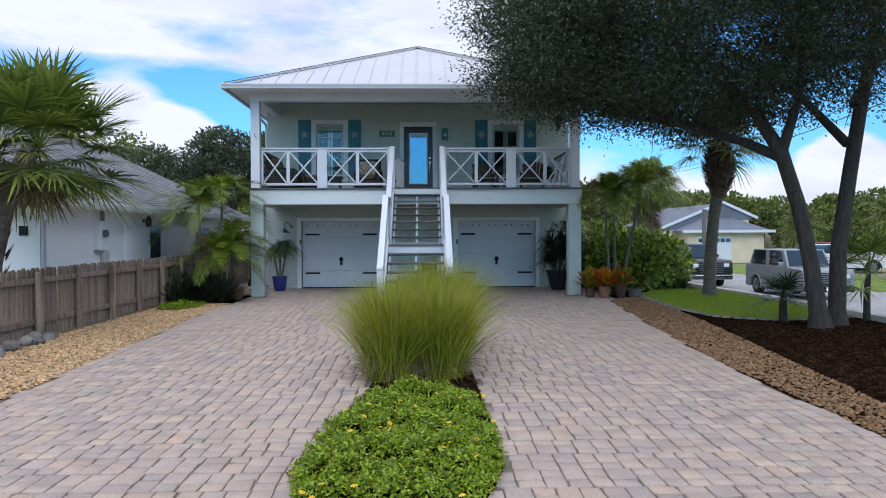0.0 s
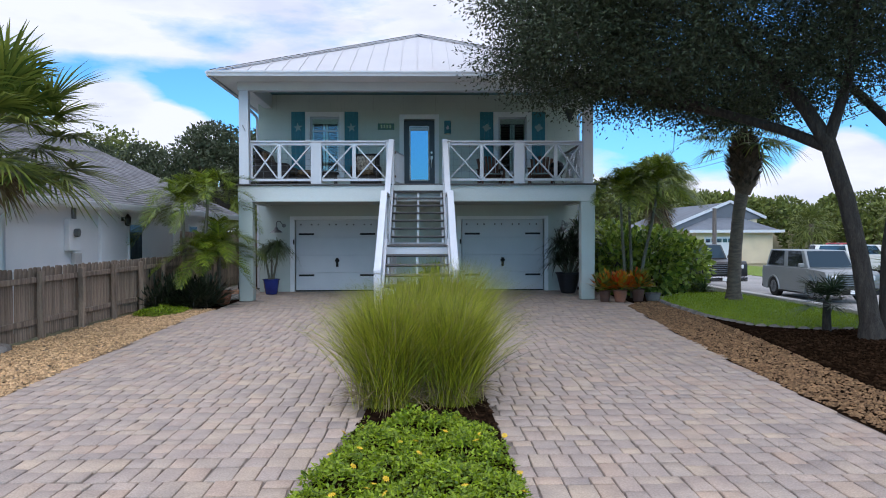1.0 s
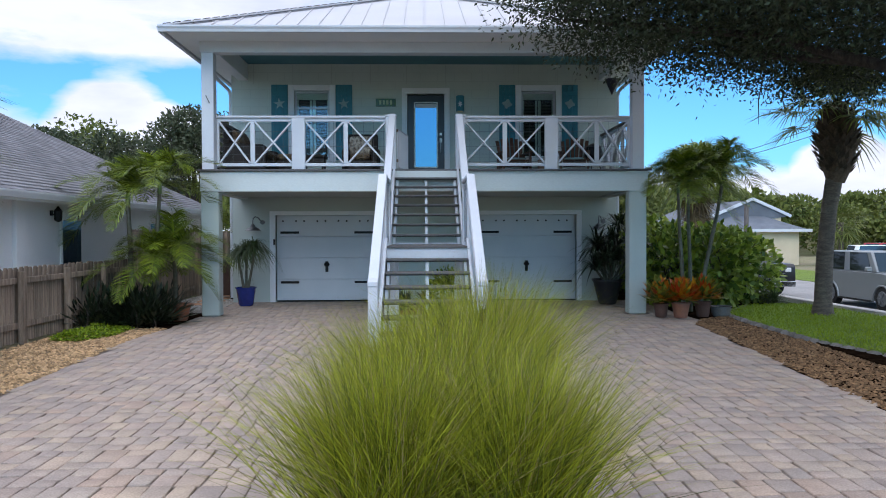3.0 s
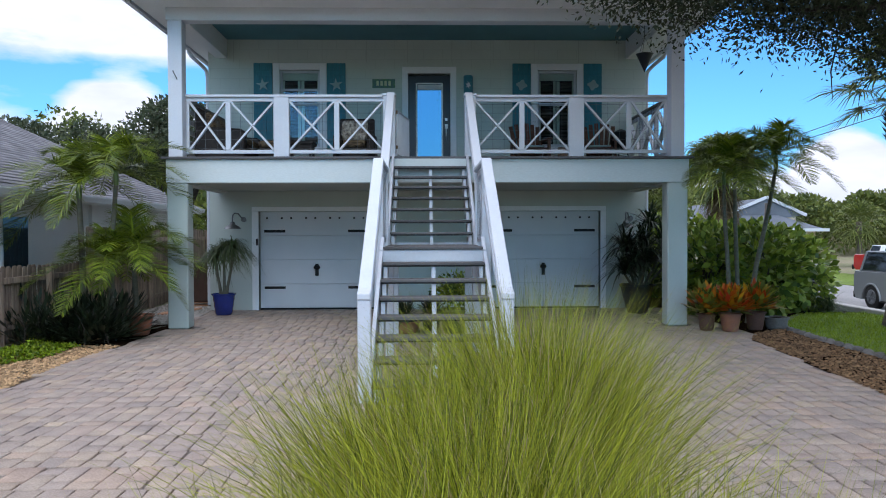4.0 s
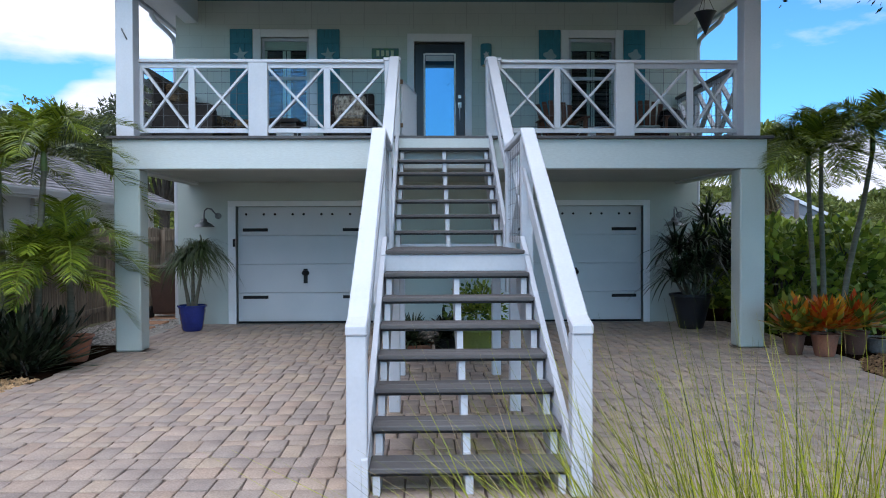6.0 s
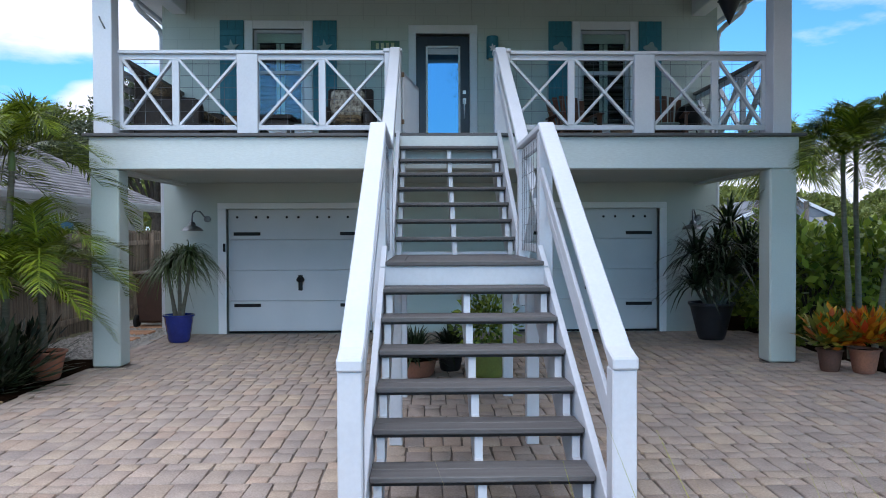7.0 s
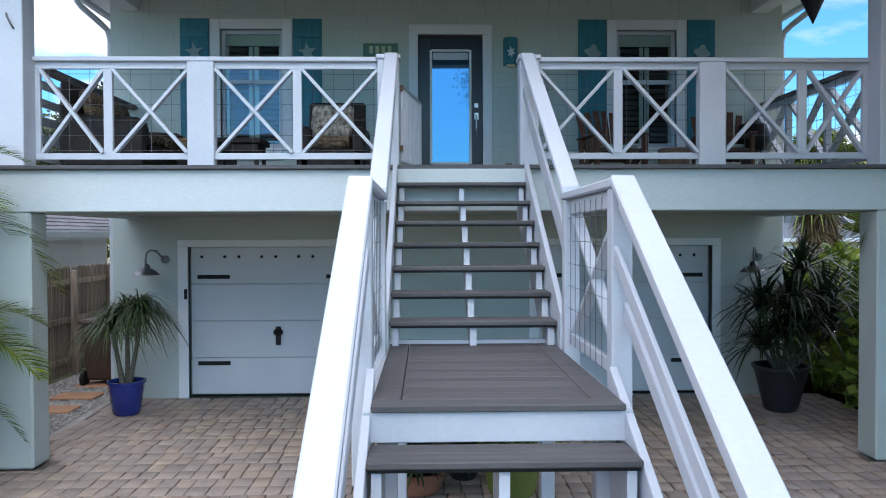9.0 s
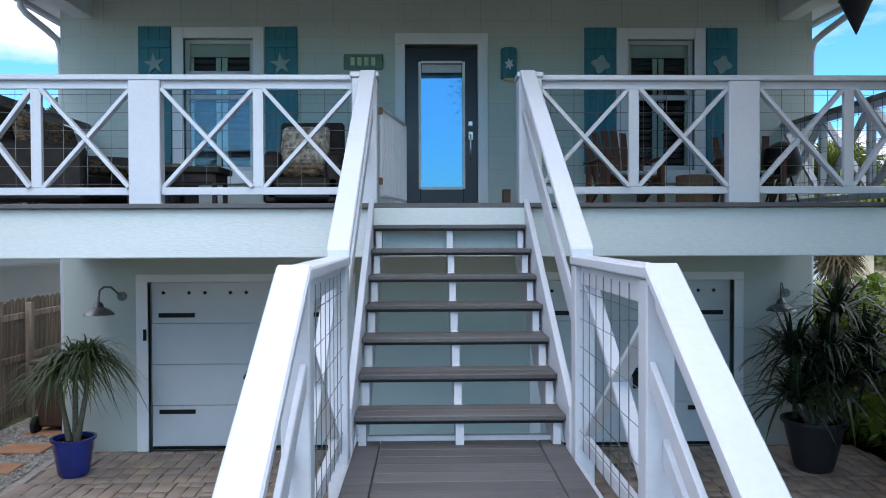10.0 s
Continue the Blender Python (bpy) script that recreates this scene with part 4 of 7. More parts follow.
for x0 in (SX0 + 0.02, SX1 - 0.12):
    for y0 in (LY0 + 0.12, LY1 - 0.16):
        part("landing_post", G().box((x0, y0, 0), (x0 + 0.1, y0 + 0.1, LZ - 0.035)), M_WHITE, stair, "", 0.006)
part("top_riser", G().box((SX0 - 0.04, -3.31, DECK_Z - 0.20), (SX1 + 0.04, -3.245, DECK_Z - 0.036)), M_BEAM, stair, "pale sage riser board")


def wire(parent, p_of, u1, z0, z1, du=0.2, dz=0.155, r=0.0022):
    """A welded wire mesh in an upright plane: p_of(u, z) gives the place."""
    g = G()
    u = du * 0.5
    while u < u1:
        g.tube([p_of(u, z0(u)), p_of(u, z1(u))], r, 4, False)
        u += du
    z = min(z0(0), z0(u1)) + dz * 0.6
    while z < max(z1(0), z1(u1)):
        g.tube([p_of(0, z), p_of(u1, z)], r, 4, False)
        z += dz
    return part("wire_mesh", g, M_GALV, parent, "welded galvanised wire mesh", fix=False)


# stair railings
for xc, s in ((-0.26, 1), (1.10, -1)):
    r = thing("stair_railing", (xc, -6.2, 0), "white painted wooden stair railing with broad cap and wire mesh", "railing", "stair railings", "structure")
    part("newel", G().box((xc - 0.062, -9.19, 0), (xc + 0.062, -9.06, 0.985)), M_WHITE, r, "", 0.008)
    part("cap", G().prism([(-9.21, 0.985), (-9.21, 1.045), (-9.06, 1.085), (-6.72, 2.57), (-6.72, 2.52), (-9.06, 1.03), (-9.12, 0.985)], xc - 0.065, xc + 0.065, 0), M_WHITE, r, "", 0.008)
    part("sub_rail", G().vbar((xc, -9.06, 0.965), (xc, -6.72, 2.455), 0.045, 0.125), M_WHITE, r, "", 0.005)
    part("slat", G().vbar((xc + s * 0.03, -9.06, 0.72), (xc + s * 0.03, -6.72, 2.15), 0.025, 0.10), M_WHITE, r, "", 0.004)
    part("slat", G().vbar((xc - s * 0.02, -9.06, 0.47), (xc - s * 0.02, -6.72, 1.86), 0.025, 0.10), M_WHITE, r, "", 0.004)
    for y in (-6.72, -5.36):
        part("landing_newel", G().box((xc - 0.055, y, 0.95), (xc + 0.055, y + 0.11, 2.50)), M_WHITE, r, "", 0.006)
    part("cap", G().box((xc - 0.065, -6.719, 2.505), (xc + 0.065, -5.25, 2.555)), M_WHITE, r, "", 0.008)
    part("sub_rail", G().box((xc - 0.022, -6.61, 2.40), (xc + 0.022, -5.36, 2.50)), M_WHITE, r, "", 0.004)
    part("bottom_rail", G().box((xc - 0.022, -6.61, 1.50), (xc + 0.022, -5.36, 1.57)), M_WHITE, r, "", 0.004)
    for za, zb in ((1.57, 2.40), (2.40, 1.57)):
        part("brace", G().bar((xc - s * 0.03, -6.61, za), (xc - s * 0.03, -5.36, zb), 0.03, 0.075, (1, 0, 0)), M_WHITE, r, "", 0.004)
    wire(r, lambda u, z: (xc + s * 0.028, -6.61 + u, z), 1.25, lambda u: 1.5, lambda u: 2.47, 0.155, 0.155)
    part("cap", G().prism([(-5.30, 2.545), (-5.30, 2.60), (-3.0, 4.08), (-3.0, 4.02)], xc - 0.065, xc + 0.065, 0), M_WHITE, r, "", 0.008)
    part("sub_rail", G().vbar((xc, -5.25, 2.52), (xc, -2.98, 3.975), 0.045, 0.12), M_WHITE, r, "", 0.005)
    part("slat", G().vbar((xc + s * 0.03, -5.25, 2.26), (xc + s * 0.03, -2.98, 3.70), 0.025, 0.10), M_WHITE, r, "", 0.004)
    part("slat", G().vbar((xc - s * 0.02, -5.25, 1.98), (xc - s * 0.02, -2.98, 3.43), 0.025, 0.10), M_WHITE, r, "", 0.004)

# ---- porch railing ----
RY = -2.87


def x_panel(parent, x0, x1, z0, z1, y):
    for za, zb in ((z0, z1), (z1, z0)):
        part("brace", G().bar((x0, y + (0.018 if za < zb else -0.018), za), (x1, y + (0.018 if za < zb else -0.018), zb), 0.034, 0.074, (0, 1, 0)), M_WHITE, parent, "", 0.004)


for xa, xb, posts in ((-3.83, -0.405, (-3.108, -2.175, -1.215)), (1.226, 4.62, (2.045, 3.003, 3.945))):
    r = thing("porch_railing", ((xa + xb) / 2, RY, DECK_Z), "white painted porch railing with crossed braces and wire mesh", "railing", "porch railings", "structure")
    part("cap", G().box((xa, RY - 0.07, 4.005), (xb, RY + 0.07, 4.05)), M_WHITE, r, "", 0.006)
    part("top_rail", G().box((xa, RY - 0.022, 3.935), (xb, RY + 0.022, 4.004)), M_WHITE, r, "", 0.004)
    part("bottom_rail", G().box((xa, RY - 0.022, 3.025), (xb, RY + 0.022, 3.09)), M_WHITE, r, "", 0.004)
    m = posts[1]
    part("railing_post", G().box((m - 0.135, RY - 0.065, DECK_Z + 0.004), (m + 0.135, RY + 0.06, 4.004)), M_WHITE, r, "broad white middle post", 0.008)
    edges = [xa, posts[0], m, posts[2], xb]
    for x in (posts[0], posts[2]):
        part("stile", G().box((x - 0.045, RY - 0.022, 3.09), (x + 0.045, RY + 0.022, 3.935)), M_WHITE, r, "", 0.004)
    half = {xa: 0.0, posts[0]: 0.048, m: 0.14, posts[2]: 0.048, xb: 0.0}
    if xa < 0:
        part("stile", G().box((xa, RY - 0.022, 3.09), (xa + 0.05, RY + 0.022, 3.935)), M_WHITE, r, "", 0.004)
        half[xa] = 0.05
    else:
        part("stile", G().box((xb - 0.05, RY - 0.022, 3.09), (xb, RY + 0.022, 3.935)), M_WHITE, r, "", 0.004)
        half[xb] = 0.05
    for e0, e1 in zip(edges, edges[1:]):
        x_panel(r, e0 + half[e0], e1 - half[e1], 3.09, 3.935, RY)
    wire(r, lambda u, z: (xa + u, RY + 0.05, z), xb - xa, lambda u: 3.03, lambda u: 3.99, 0.205, 0.155, 0.0025)
for x0, x1 in ((-0.40, -0.185), (1.03, 1.226)):
    nw = thing("railing_newel", ((x0 + x1) / 2, RY, DECK_Z), "square white newel at the head of the stairs", "newel post", "stair head newels", "structure")
    part("shaft", G().box((x0, -2.98, DECK_Z + 0.004), (x1, -2.78, 4.02)), M_WHITE, nw, "", 0.008)
    part("cap", G().box((x0 - 0.015, -3.0, 4.02), (x1 + 0.015, -2.76, 4.065)), M_WHITE, nw, "", 0.008)

# side railings of the porch
r = thing("side_railing", (-3.96, -1.45, DECK_Z), "white slatted side railing of the porch", "railing", kind="structure")
for i in range(5):
    part("slat", G().box((-3.985, -2.86, 3.05 + i * 0.19), (-3.955, -0.01, 3.14 + i * 0.19)), M_WHITE, r, "", 0.004)
part("cap", G().box((-4.02, -2.86, 3.99), (-3.88, -0.01, 4.045)), M_STONE, r, "weathered grey cap", 0.005)
part("stile", G().box((-3.954, -1.5, 2.935), (-3.90, -1.4, 4.0)), M_WHITE, r, "", 0.004)
r = thing("side_railing", (4.74, -1.45, DECK_Z), "white side railing with crossed braces and grey cap", "railing", kind="structure")
part("cap", G().box((4.67, -2.86, 4.0), (4.81, -0.01, 4.045)), M_STONE, r, "weathered grey cap", 0.005)
part("bottom_rail", G().box((4.72, -2.86, 3.025), (4.76, -0.01, 3.09)), M_WHITE, r, "", 0.004)
part("top_rail", G().box((4.72, -2.86, 3.93), (4.76, -0.01, 3.999)), M_WHITE, r, "", 0.004)
for y0, y1 in ((-2.86, -1.9), (-1.85, -0.95), (-0.9, -0.01)):
    for za, zb in ((3.09, 3.93), (3.93, 3.09)):
        part("brace", G().bar((4.74 + (0.018 if za < zb else -0.018), y0, za), (4.74 + (0.018 if za < zb else -0.018), y1, zb), 0.034, 0.074, (1, 0, 0)), M_WHITE, r)
for y0 in (-1.9, -0.95):
    part("stile", G().box((4.70, y0, 3.09), (4.78, y0 + 0.05, 3.93)), M_WHITE, r, "", 0.004)
wire(r, lambda u, z: (4.69, -2.86 + u, z), 2.8, lambda u: 3.03, lambda u: 3.99, 0.205, 0.155, 0.0025)

# open gate at the stair head
gt = thing("stair_gate", (-0.16, -2.7, DECK_Z), "white barred stair gate standing open", "gate")
ga, gb = Vector((-0.165, -2.74, 0)), Vector((0.02, -1.62, 0))
for z in (3.02, 3.80):
    part("gate_rail", G().bar((ga.x, ga.y, z), (gb.x, gb.y, z), 0.025, 0.025), M_WHITE, gt)
for i in range(15):
    p = ga.lerp(gb, i / 14)
    part("gate_bar", G().tube([(p.x, p.y, 3.02), (p.x, p.y, 3.80)], 0.011 if 0 < i < 14 else 0.016, 8), M_WHITE, gt, "", 0, 50)
for z in (3.12, 3.74):
    part("gate_hinge", G().box((-0.19, -2.78, z), (-0.15, -2.73, z + 0.06)), M_STUMP, gt, "", 0.004)

# ---- porch furniture ----
def wicker_seat(x0, x1, y0, y1, label, cat, cushions, nm):
    s = thing(nm, ((x0 + x1) / 2, (y0 + y1) / 2, DECK_Z), label, cat)
    z = DECK_Z
    part("seat_frame", G().box((x0 + 0.03, y0, z + 0.10), (x1 - 0.03, y1, z + 0.34)), M_WICKER, s, "", 0.03, 40)
    for a in (x0, x1 - 0.16):
        part("armrest", G().prism([(y0, z + 0.06), (y0, z + 0.52), (y0 + 0.06, z + 0.60), (y1 - 0.1, z + 0.64), (y1, z + 0.6), (y1, z + 0.06)], a, a + 0.16, 0), M_WICKER, s, "", 0.035, 40)
    part("backrest", G().prism([(y1 - 0.2, z + 0.34), (y1 - 0.08, z + 0.98), (y1 + 0.02, z + 1.0), (y1 + 0.04, z + 0.1), (y1 - 0.2, z + 0.1)], x0 + 0.05, x1 - 0.05, 0), M_WICKER, s, "", 0.03, 40)
    w = (x1 - x0 - 0.36) / cushions
    for i in range(cushions):
        xa = x0 + 0.18 + i * w
        part("seat_cushion", G().box((xa + 0.005, y0 + 0.02, z + 0.342), (xa + w - 0.005, y1 - 0.22, z + 0.48)), M_CUSHION, s, "patterned tan and brown cushion", 0.035, 40)
        part("back_cushion", G().prism([(y1 - 0.38, z + 0.482), (y1 - 0.22, z + 0.93), (y1 - 0.10, z + 0.91), (y1 - 0.22, z + 0.482)], xa + 0.01, xa + w - 0.01, 0), M_CUSHION, s, "patterned tan and brown cushion", 0.03, 40)
    for a in (x0 + 0.06, x1 - 0.10):
        for b in (y0 + 0.03, y1 - 0.07):
            part("leg", G().box((a, b, z + 0.001), (a + 0.04, b + 0.04, z + 0.1)), M_WICKER, s)
    return s


ws = wicker_seat(-3.85, -2.35, -1.35, -0.45, "dark wicker sofa with patterned cushions along the side railing", "sofa", 2, "wicker_sofa")
ws.matrix_basis = pose(-3.37, -1.66, DECK_Z, 0, 0, 90)
wo = thing("wicker_ottoman", (-2.62, -1.2, DECK_Z), "low dark wicker ottoman with a patterned cushion", "ottoman")
part("ottoman_frame", G().box((-2.9, -1.5, DECK_Z + 0.06), (-2.3, -0.9, DECK_Z + 0.36)), M_WICKER, wo, "", 0.03, 40)
part("seat_cushion", G().box((-2.89, -1.49, DECK_Z + 0.362), (-2.31, -0.91, DECK_Z + 0.50)), M_CUSHION, wo, "patterned tan and brown cushion", 0.04, 40)
for a in (-2.86, -2.38):
    for b in (-1.46, -0.98):
        part("leg", G().box((a, b, DECK_Z + 0.001), (a + 0.04, b + 0.04, DECK_Z + 0.06)), M_WICKER, wo)
ch = wicker_seat(-1.42, -0.62, -1.75, -0.95, "dark wicker armchair with a leaf-print pillow on the porch", "armchair", 1, "wicker_armchair")
part("pillow", G().prism([(-1.62, 3.42), (-1.40, 3.84), (-1.30, 3.80), (-1.50, 3.40)], -1.28, -0.78, 0), M_PILLOW, ch, "cream pillow with a dark leaf print", 0.04, 40)
ot = thing("coffee_table", (-2.1, -2.0, DECK_Z), "low dark wicker coffee table on the porch", "coffee table")
part("tabletop", G().box((-2.42, -2.25, 3.27), (-1.72, -1.75, 3.33)), M_WICKER, ot, "", 0.01)
part("apron", G().box((-2.38, -2.21, 3.18), (-1.76, -1.79, 3.269)), M_WICKER, ot, "", 0.005)
for x in (-2.38, -1.80):
    for y in (-2.21, -1.83):
        part("leg", G().box((x, y, 2.931), (x + 0.04, y + 0.04, 3.18)), M_WICKER, ot)


def adirondack(x, y, turn):
    """Slatted chair with a fanned back; built facing -y at the origin."""
    c = thing("adirondack_chair", (0, 0, 0), "brown stained slatted garden chair with fanned back", "chair", "garden chairs")
    for i in range(5):
        part("seat_slat", G().box((-0.26, -0.32 + i * 0.11, 0.36 - i * 0.022), (0.26, -0.225 + i * 0.11, 0.38 - i * 0.022)), M_ADIR, c)
    for i in range(6):
        xa = -0.25 + i * 0.1
        h = 0.86 + 0.10 * math.sin(math.pi * (i + 0.5) / 6)
        part("back_slat", G().bar((xa * 0.85, 0.2, 0.26), (xa * 1.15, 0.46, h), 0.078, 0.02, (0, -1, 0.4)), M_ADIR, c)
    for xa in (-0.36, 0.26):
        part("armrest", G().box((xa, -0.36, 0.55), (xa + 0.1, 0.34, 0.575)), M_ADIR, c, "", 0.006)
        part("leg", G().box((xa + 0.03, -0.33, 0), (xa + 0.07, -0.22, 0.55)), M_ADIR, c)
        part("leg", G().bar((xa + 0.05, -0.2, 0.36), (xa + 0.05, 0.42, 0.03), 0.03, 0.1), M_ADIR, c)
        part("leg", G().box((xa + 0.03, 0.24, 0.1), (xa + 0.07, 0.32, 0.55)), M_ADIR, c)
    part("seat_pad", G().box((-0.22, -0.30, 0.385), (0.22, -0.02, 0.43)), M_SEAFOAM, c, "pale blue seat pad", 0.02, 40)
    c.matrix_basis = pose(x, y, DECK_Z, 0, 0, turn)
    return c


a1 = adirondack(2.45, -1.0, 8)
copy_thing(a1, pose(3.85, -1.0, DECK_Z, 0, 0, -12))
st = thing("stump_table", (3.15, -1.25, DECK_Z), "cut tree stump used as a low table", "side table")
part("stump", G().lathe([(0.2, 0.002), (0.19, 0.1), (0.185, 0.28), (0.19, 0.37), (0.18, 0.38)], (3.15, -1.25, DECK_Z), 20), M_STUMP, st, "", 0, 40)
gr = thing("covered_grill", (4.35, -0.75, DECK_Z), "small dark covered kettle grill in the porch corner", "grill")
part("bowl", G().lathe([(0.05, 0.38), (0.17, 0.42), (0.22, 0.52), (0.22, 0.6), (0.17, 0.74), (0.06, 0.80), (0.02, 0.81)], (4.35, -0.75, DECK_Z), 20), M_BLACK, gr, "", 0, 40)
for i in range(3):
    aa = 2 * math.pi * i / 3
    part("leg", G().tube([(4.35 + 0.1 * math.cos(aa), -0.75 + 0.1 * math.sin(aa), DECK_Z + 0.42), (4.35 + 0.24 * math.cos(aa), -0.75 + 0.24 * math.sin(aa), DECK_Z + 0.003)], 0.012, 6), M_BLACK, gr)
hb = thing("hanging_basket", (4.45, -2.1, 4.65), "dark cone-shaped planter hanging from the porch roof", "hanging planter")
part("cone", G().lathe([(0.005, 0.0), (0.15, 0.33), (0.165, 0.34), (0.15, 0.345), (0.02, 0.3)], (4.45, -2.1, 4.62), 20), M_DARKPOT, hb, "", 0, 40)
for i in range(3):
    aa = 2 * math.pi * i / 3
    part("chain", G().tube([(4.45 + 0.15 * math.cos(aa), -2.1 + 0.15 * math.sin(aa), 4.96), (4.45, -2.1, 5.28)], 0.004, 5), M_BLACK, hb)
part("hook", G().tube([(4.45, -2.1, 5.28), (4.45, -2.1, 5.738)], 0.006, 5), M_BLACK, hb)
cl = thing("rope_cleat", (-3.95, -3.13, 4.3), "small metal hook on the porch post", "hook")
part("prong", G().tube([(-3.98, -3.122, 4.42), (-3.96, -3.15, 4.38), (-3.93, -3.16, 4.33), (-3.91, -3.122, 4.27)], 0.01, 6), M_GALV, cl, "", 0, 50)
tg = thing("deck_block", (1.12, -2.3, DECK_Z), "small wooden block standing by the door", "block")
part("block_body", G().box((1.16, -0.35, DECK_Z + 0.001), (1.25, -0.22, DECK_Z + 0.29)), M_STUMP, tg, "", 0.006)

# ---- fences ----
def fence(y0, y1, top, label, x=-5.72):
    f = thing("wooden_fence", (x, (y0 + y1) / 2, 0), label, "fence")
    h = top
    pk = to_mesh("picket", G().prism([(-0.068, 0.02), (0.068, 0.02), (0.068, h - 0.04), (0.035, h), (-0.035, h), (-0.068, h - 0.04)], -0.009, 0.009, 0), M_FENCE, 0.003)
    y = y0
    while y < y1:
        ob = new("picket", pk)
        ob.parent = f
        ob.matrix_parent_inverse = f.matrix_basis.inverted()
        ob.matrix_basis = pose(x - 0.02 + rnd.uniform(-0.005, 0.005), y + 0.07, rnd.uniform(-0.015, 0.012), 0, rnd.uniform(-0.5, 0.5), rnd.uniform(-1.5, 1.5))
        y += 0.147
    y = y0
    while y < y1:
        ye = min(y + 2.9, y1)
        for z in ((0.28, h - 0.2) if h < 1.4 else (0.25, 0.9, h - 0.25)):
            part("fence_rail", G().box((x - 0.008, y, z - 0.045), (x + 0.032, ye - 0.004, z + 0.045)), M_FENCE, f, "", 0.005)
        y = ye
    y = y0 + 0.02
    while y < y1:
        part("fence_post", G().box((x + 0.033, y, 0), (x + 0.125, y + 0.092, h - 0.06)), M_FENCE, f, "", 0.006)
        y += 1.47
    return f


fence(-17.38, -2.6, 1.15, "low weathered grey-brown picket fence with dog-eared boards")
fence(-2.55, 12.0, 1.76, "tall weathered brown board fence beside the house")

# ---- neighbour's house ----
NX, NE = -6.62, -6.18
nb = thing("neighbour_house", (-11, -2, 0), "white stucco single-storey house with grey shingle hip roof", "house")
part("wall", G().box((NX - 0.2, -9.4, -0.05), (NX, 5.6, 2.40)), M_NWALL, nb)
part("wall", G().box((-16, -9.4, -0.05), (NX - 0.2, -9.2, 2.40)), M_NWALL, nb)
part("wall", G().box((-16, 5.4, -0.05), (NX - 0.2, 5.6, 2.40)), M_NWALL, nb)
for y in (-5.45, -0.4):
    part("pilaster", G().box((NX + 0.002, y, -0.05), (NX + 0.08, y + 0.35, 2.3)), M_NWALL, nb, "", 0.01)
part("soffit", G().box((-16.2, -9.95, 2.33), (NE + 0.02, 6.05, 2.36)), M_TRIM, nb)
fz, kx = 2.36, 0.55
A, B, C, D = (NE, -10.0), (NE, 6.1), (-16.2, 6.1), (-16.2, -10.0)
hf = 5.0
R1, R2 = (NE - hf, -10.0 + hf, fz + hf * kx), (NE - hf, 6.1 - hf, fz + hf * kx)
rf = G().add([(*A, fz), (*B, fz), (*C, fz), (*D, fz), R1, R2], [(0, 1, 5, 4), (1, 2, 5), (2, 3, 4, 5), (3, 0, 4), (3, 2, 1, 0)])
nroof = part("roof", rf, M_SHINGLE, nb, "grey asphalt shingle roof")
# shingle courses on the slope that faces the drive
sh = G()
n_course = 40
for i in range(n_course):
    u0, u1 = hf * i / n_course, hf * (i + 1) / n_course
    ya, yb = -10.0 + u0, 6.1 - u0
    y = ya - 0.2 * (i % 3)
    while y < yb:
        w = rnd.uniform(0.22, 0.36)
        y0_, y1_ = max(y, ya), min(y + w - 0.008, yb)
        if y1_ > y0_:
            xo, xi = NE - u0 + 0.012, NE - u1 - 0.01
            zo, zi = fz + u0 * kx, fz + u1 * kx
            sh.add([(xo, y0_, zo + 0.02), (xo, y1_, zo + 0.02), (xi, y1_, zi + 0.012), (xi, y0_, zi + 0.012), (xo, y0_, zo + 0.004), (xo, y1_, zo + 0.004)], [(0, 1, 2, 3), (4, 5, 1, 0)])
        y += w
tagged(part("shingle_field", sh, M_SHINGLE, nroof, fix=False), kind="stuff")
part("fascia", G().box((NE - 0.005, -10.0, 2.20), (NE + 0.02, 6.1, 2.335)), M_TRIM, nb)
part("fascia", G().box((-16.2, -10.02, 2.20), (NE - 0.006, -9.995, 2.335)), M_TRIM, nb)
part("gutter", G().prism([(NE + 0.021, 2.24), (NE + 0.09, 2.24), (NE + 0.12, 2.33), (NE + 0.12, 2.36), (NE + 0.021, 2.36)], -10.0, 6.1, 1), M_WHITE, nb, "white metal gutter")
part("gutter", G().prism([(-10.021, 2.24), (-10.09, 2.24), (-10.12, 2.33), (-10.12, 2.36), (-10.021, 2.36)], -16.2, NE, 0), M_WHITE, nb, "white metal gutter")
part("downspout", G().tube([(NE + 0.07, -9.85, 2.26), (NE + 0.05, -9.82, 2.15), (NX + 0.12, -9.45, 1.98), (NX + 0.05, -9.36, 1.9), (NX + 0.05, -9.36, 0.1)], 0.045, 8), M_WHITE, nb, "white bent downspout", 0, 50)
for y0, y1 in ((-3.75, -2.85), (1.0, 1.9)):
    d = part("window", G().box((NX + 0.003, y0, 0.7), (NX + 0.04, y1, 1.98)), M_TRIM, nb, "", 0.006)
    part("pane", G().box((NX + 0.041, y0 + 0.06, 0.76), (NX + 0.045, y1 - 0.06, 1.92)), M_GLASS, d)
ml = part("wall_lamp", G().box((NX + 0.002, -4.12, 2.0), (NX + 0.03, -4.04, 2.1)).lathe([(0.02, 0.0), (0.07, 0.03), (0.08, 0.2), (0.09, 0.2), (0.03, 0.27), (0.01, 0.30)], (NX + 0.14, -4.08, 1.88), 8).tube([(NX + 0.02, -4.08, 2.05), (NX + 0.08, -4.08, 2.0), (NX + 0.14, -4.08, 1.9)], 0.01, 6), M_BLACK, nb, "black lantern")
mb = part("meter_box", G().box((NX + 0.002, -7.05, 1.35), (NX + 0.12, -6.55, 2.0)), M_TRIM, nb, "pale electric meter box", 0.01)
part("meter_dial", G().tube([(NX + 0.121, -6.8, 1.72), (NX + 0.2, -6.8, 1.72)], 0.085, 16), M_GALV, mb, "round meter dial")
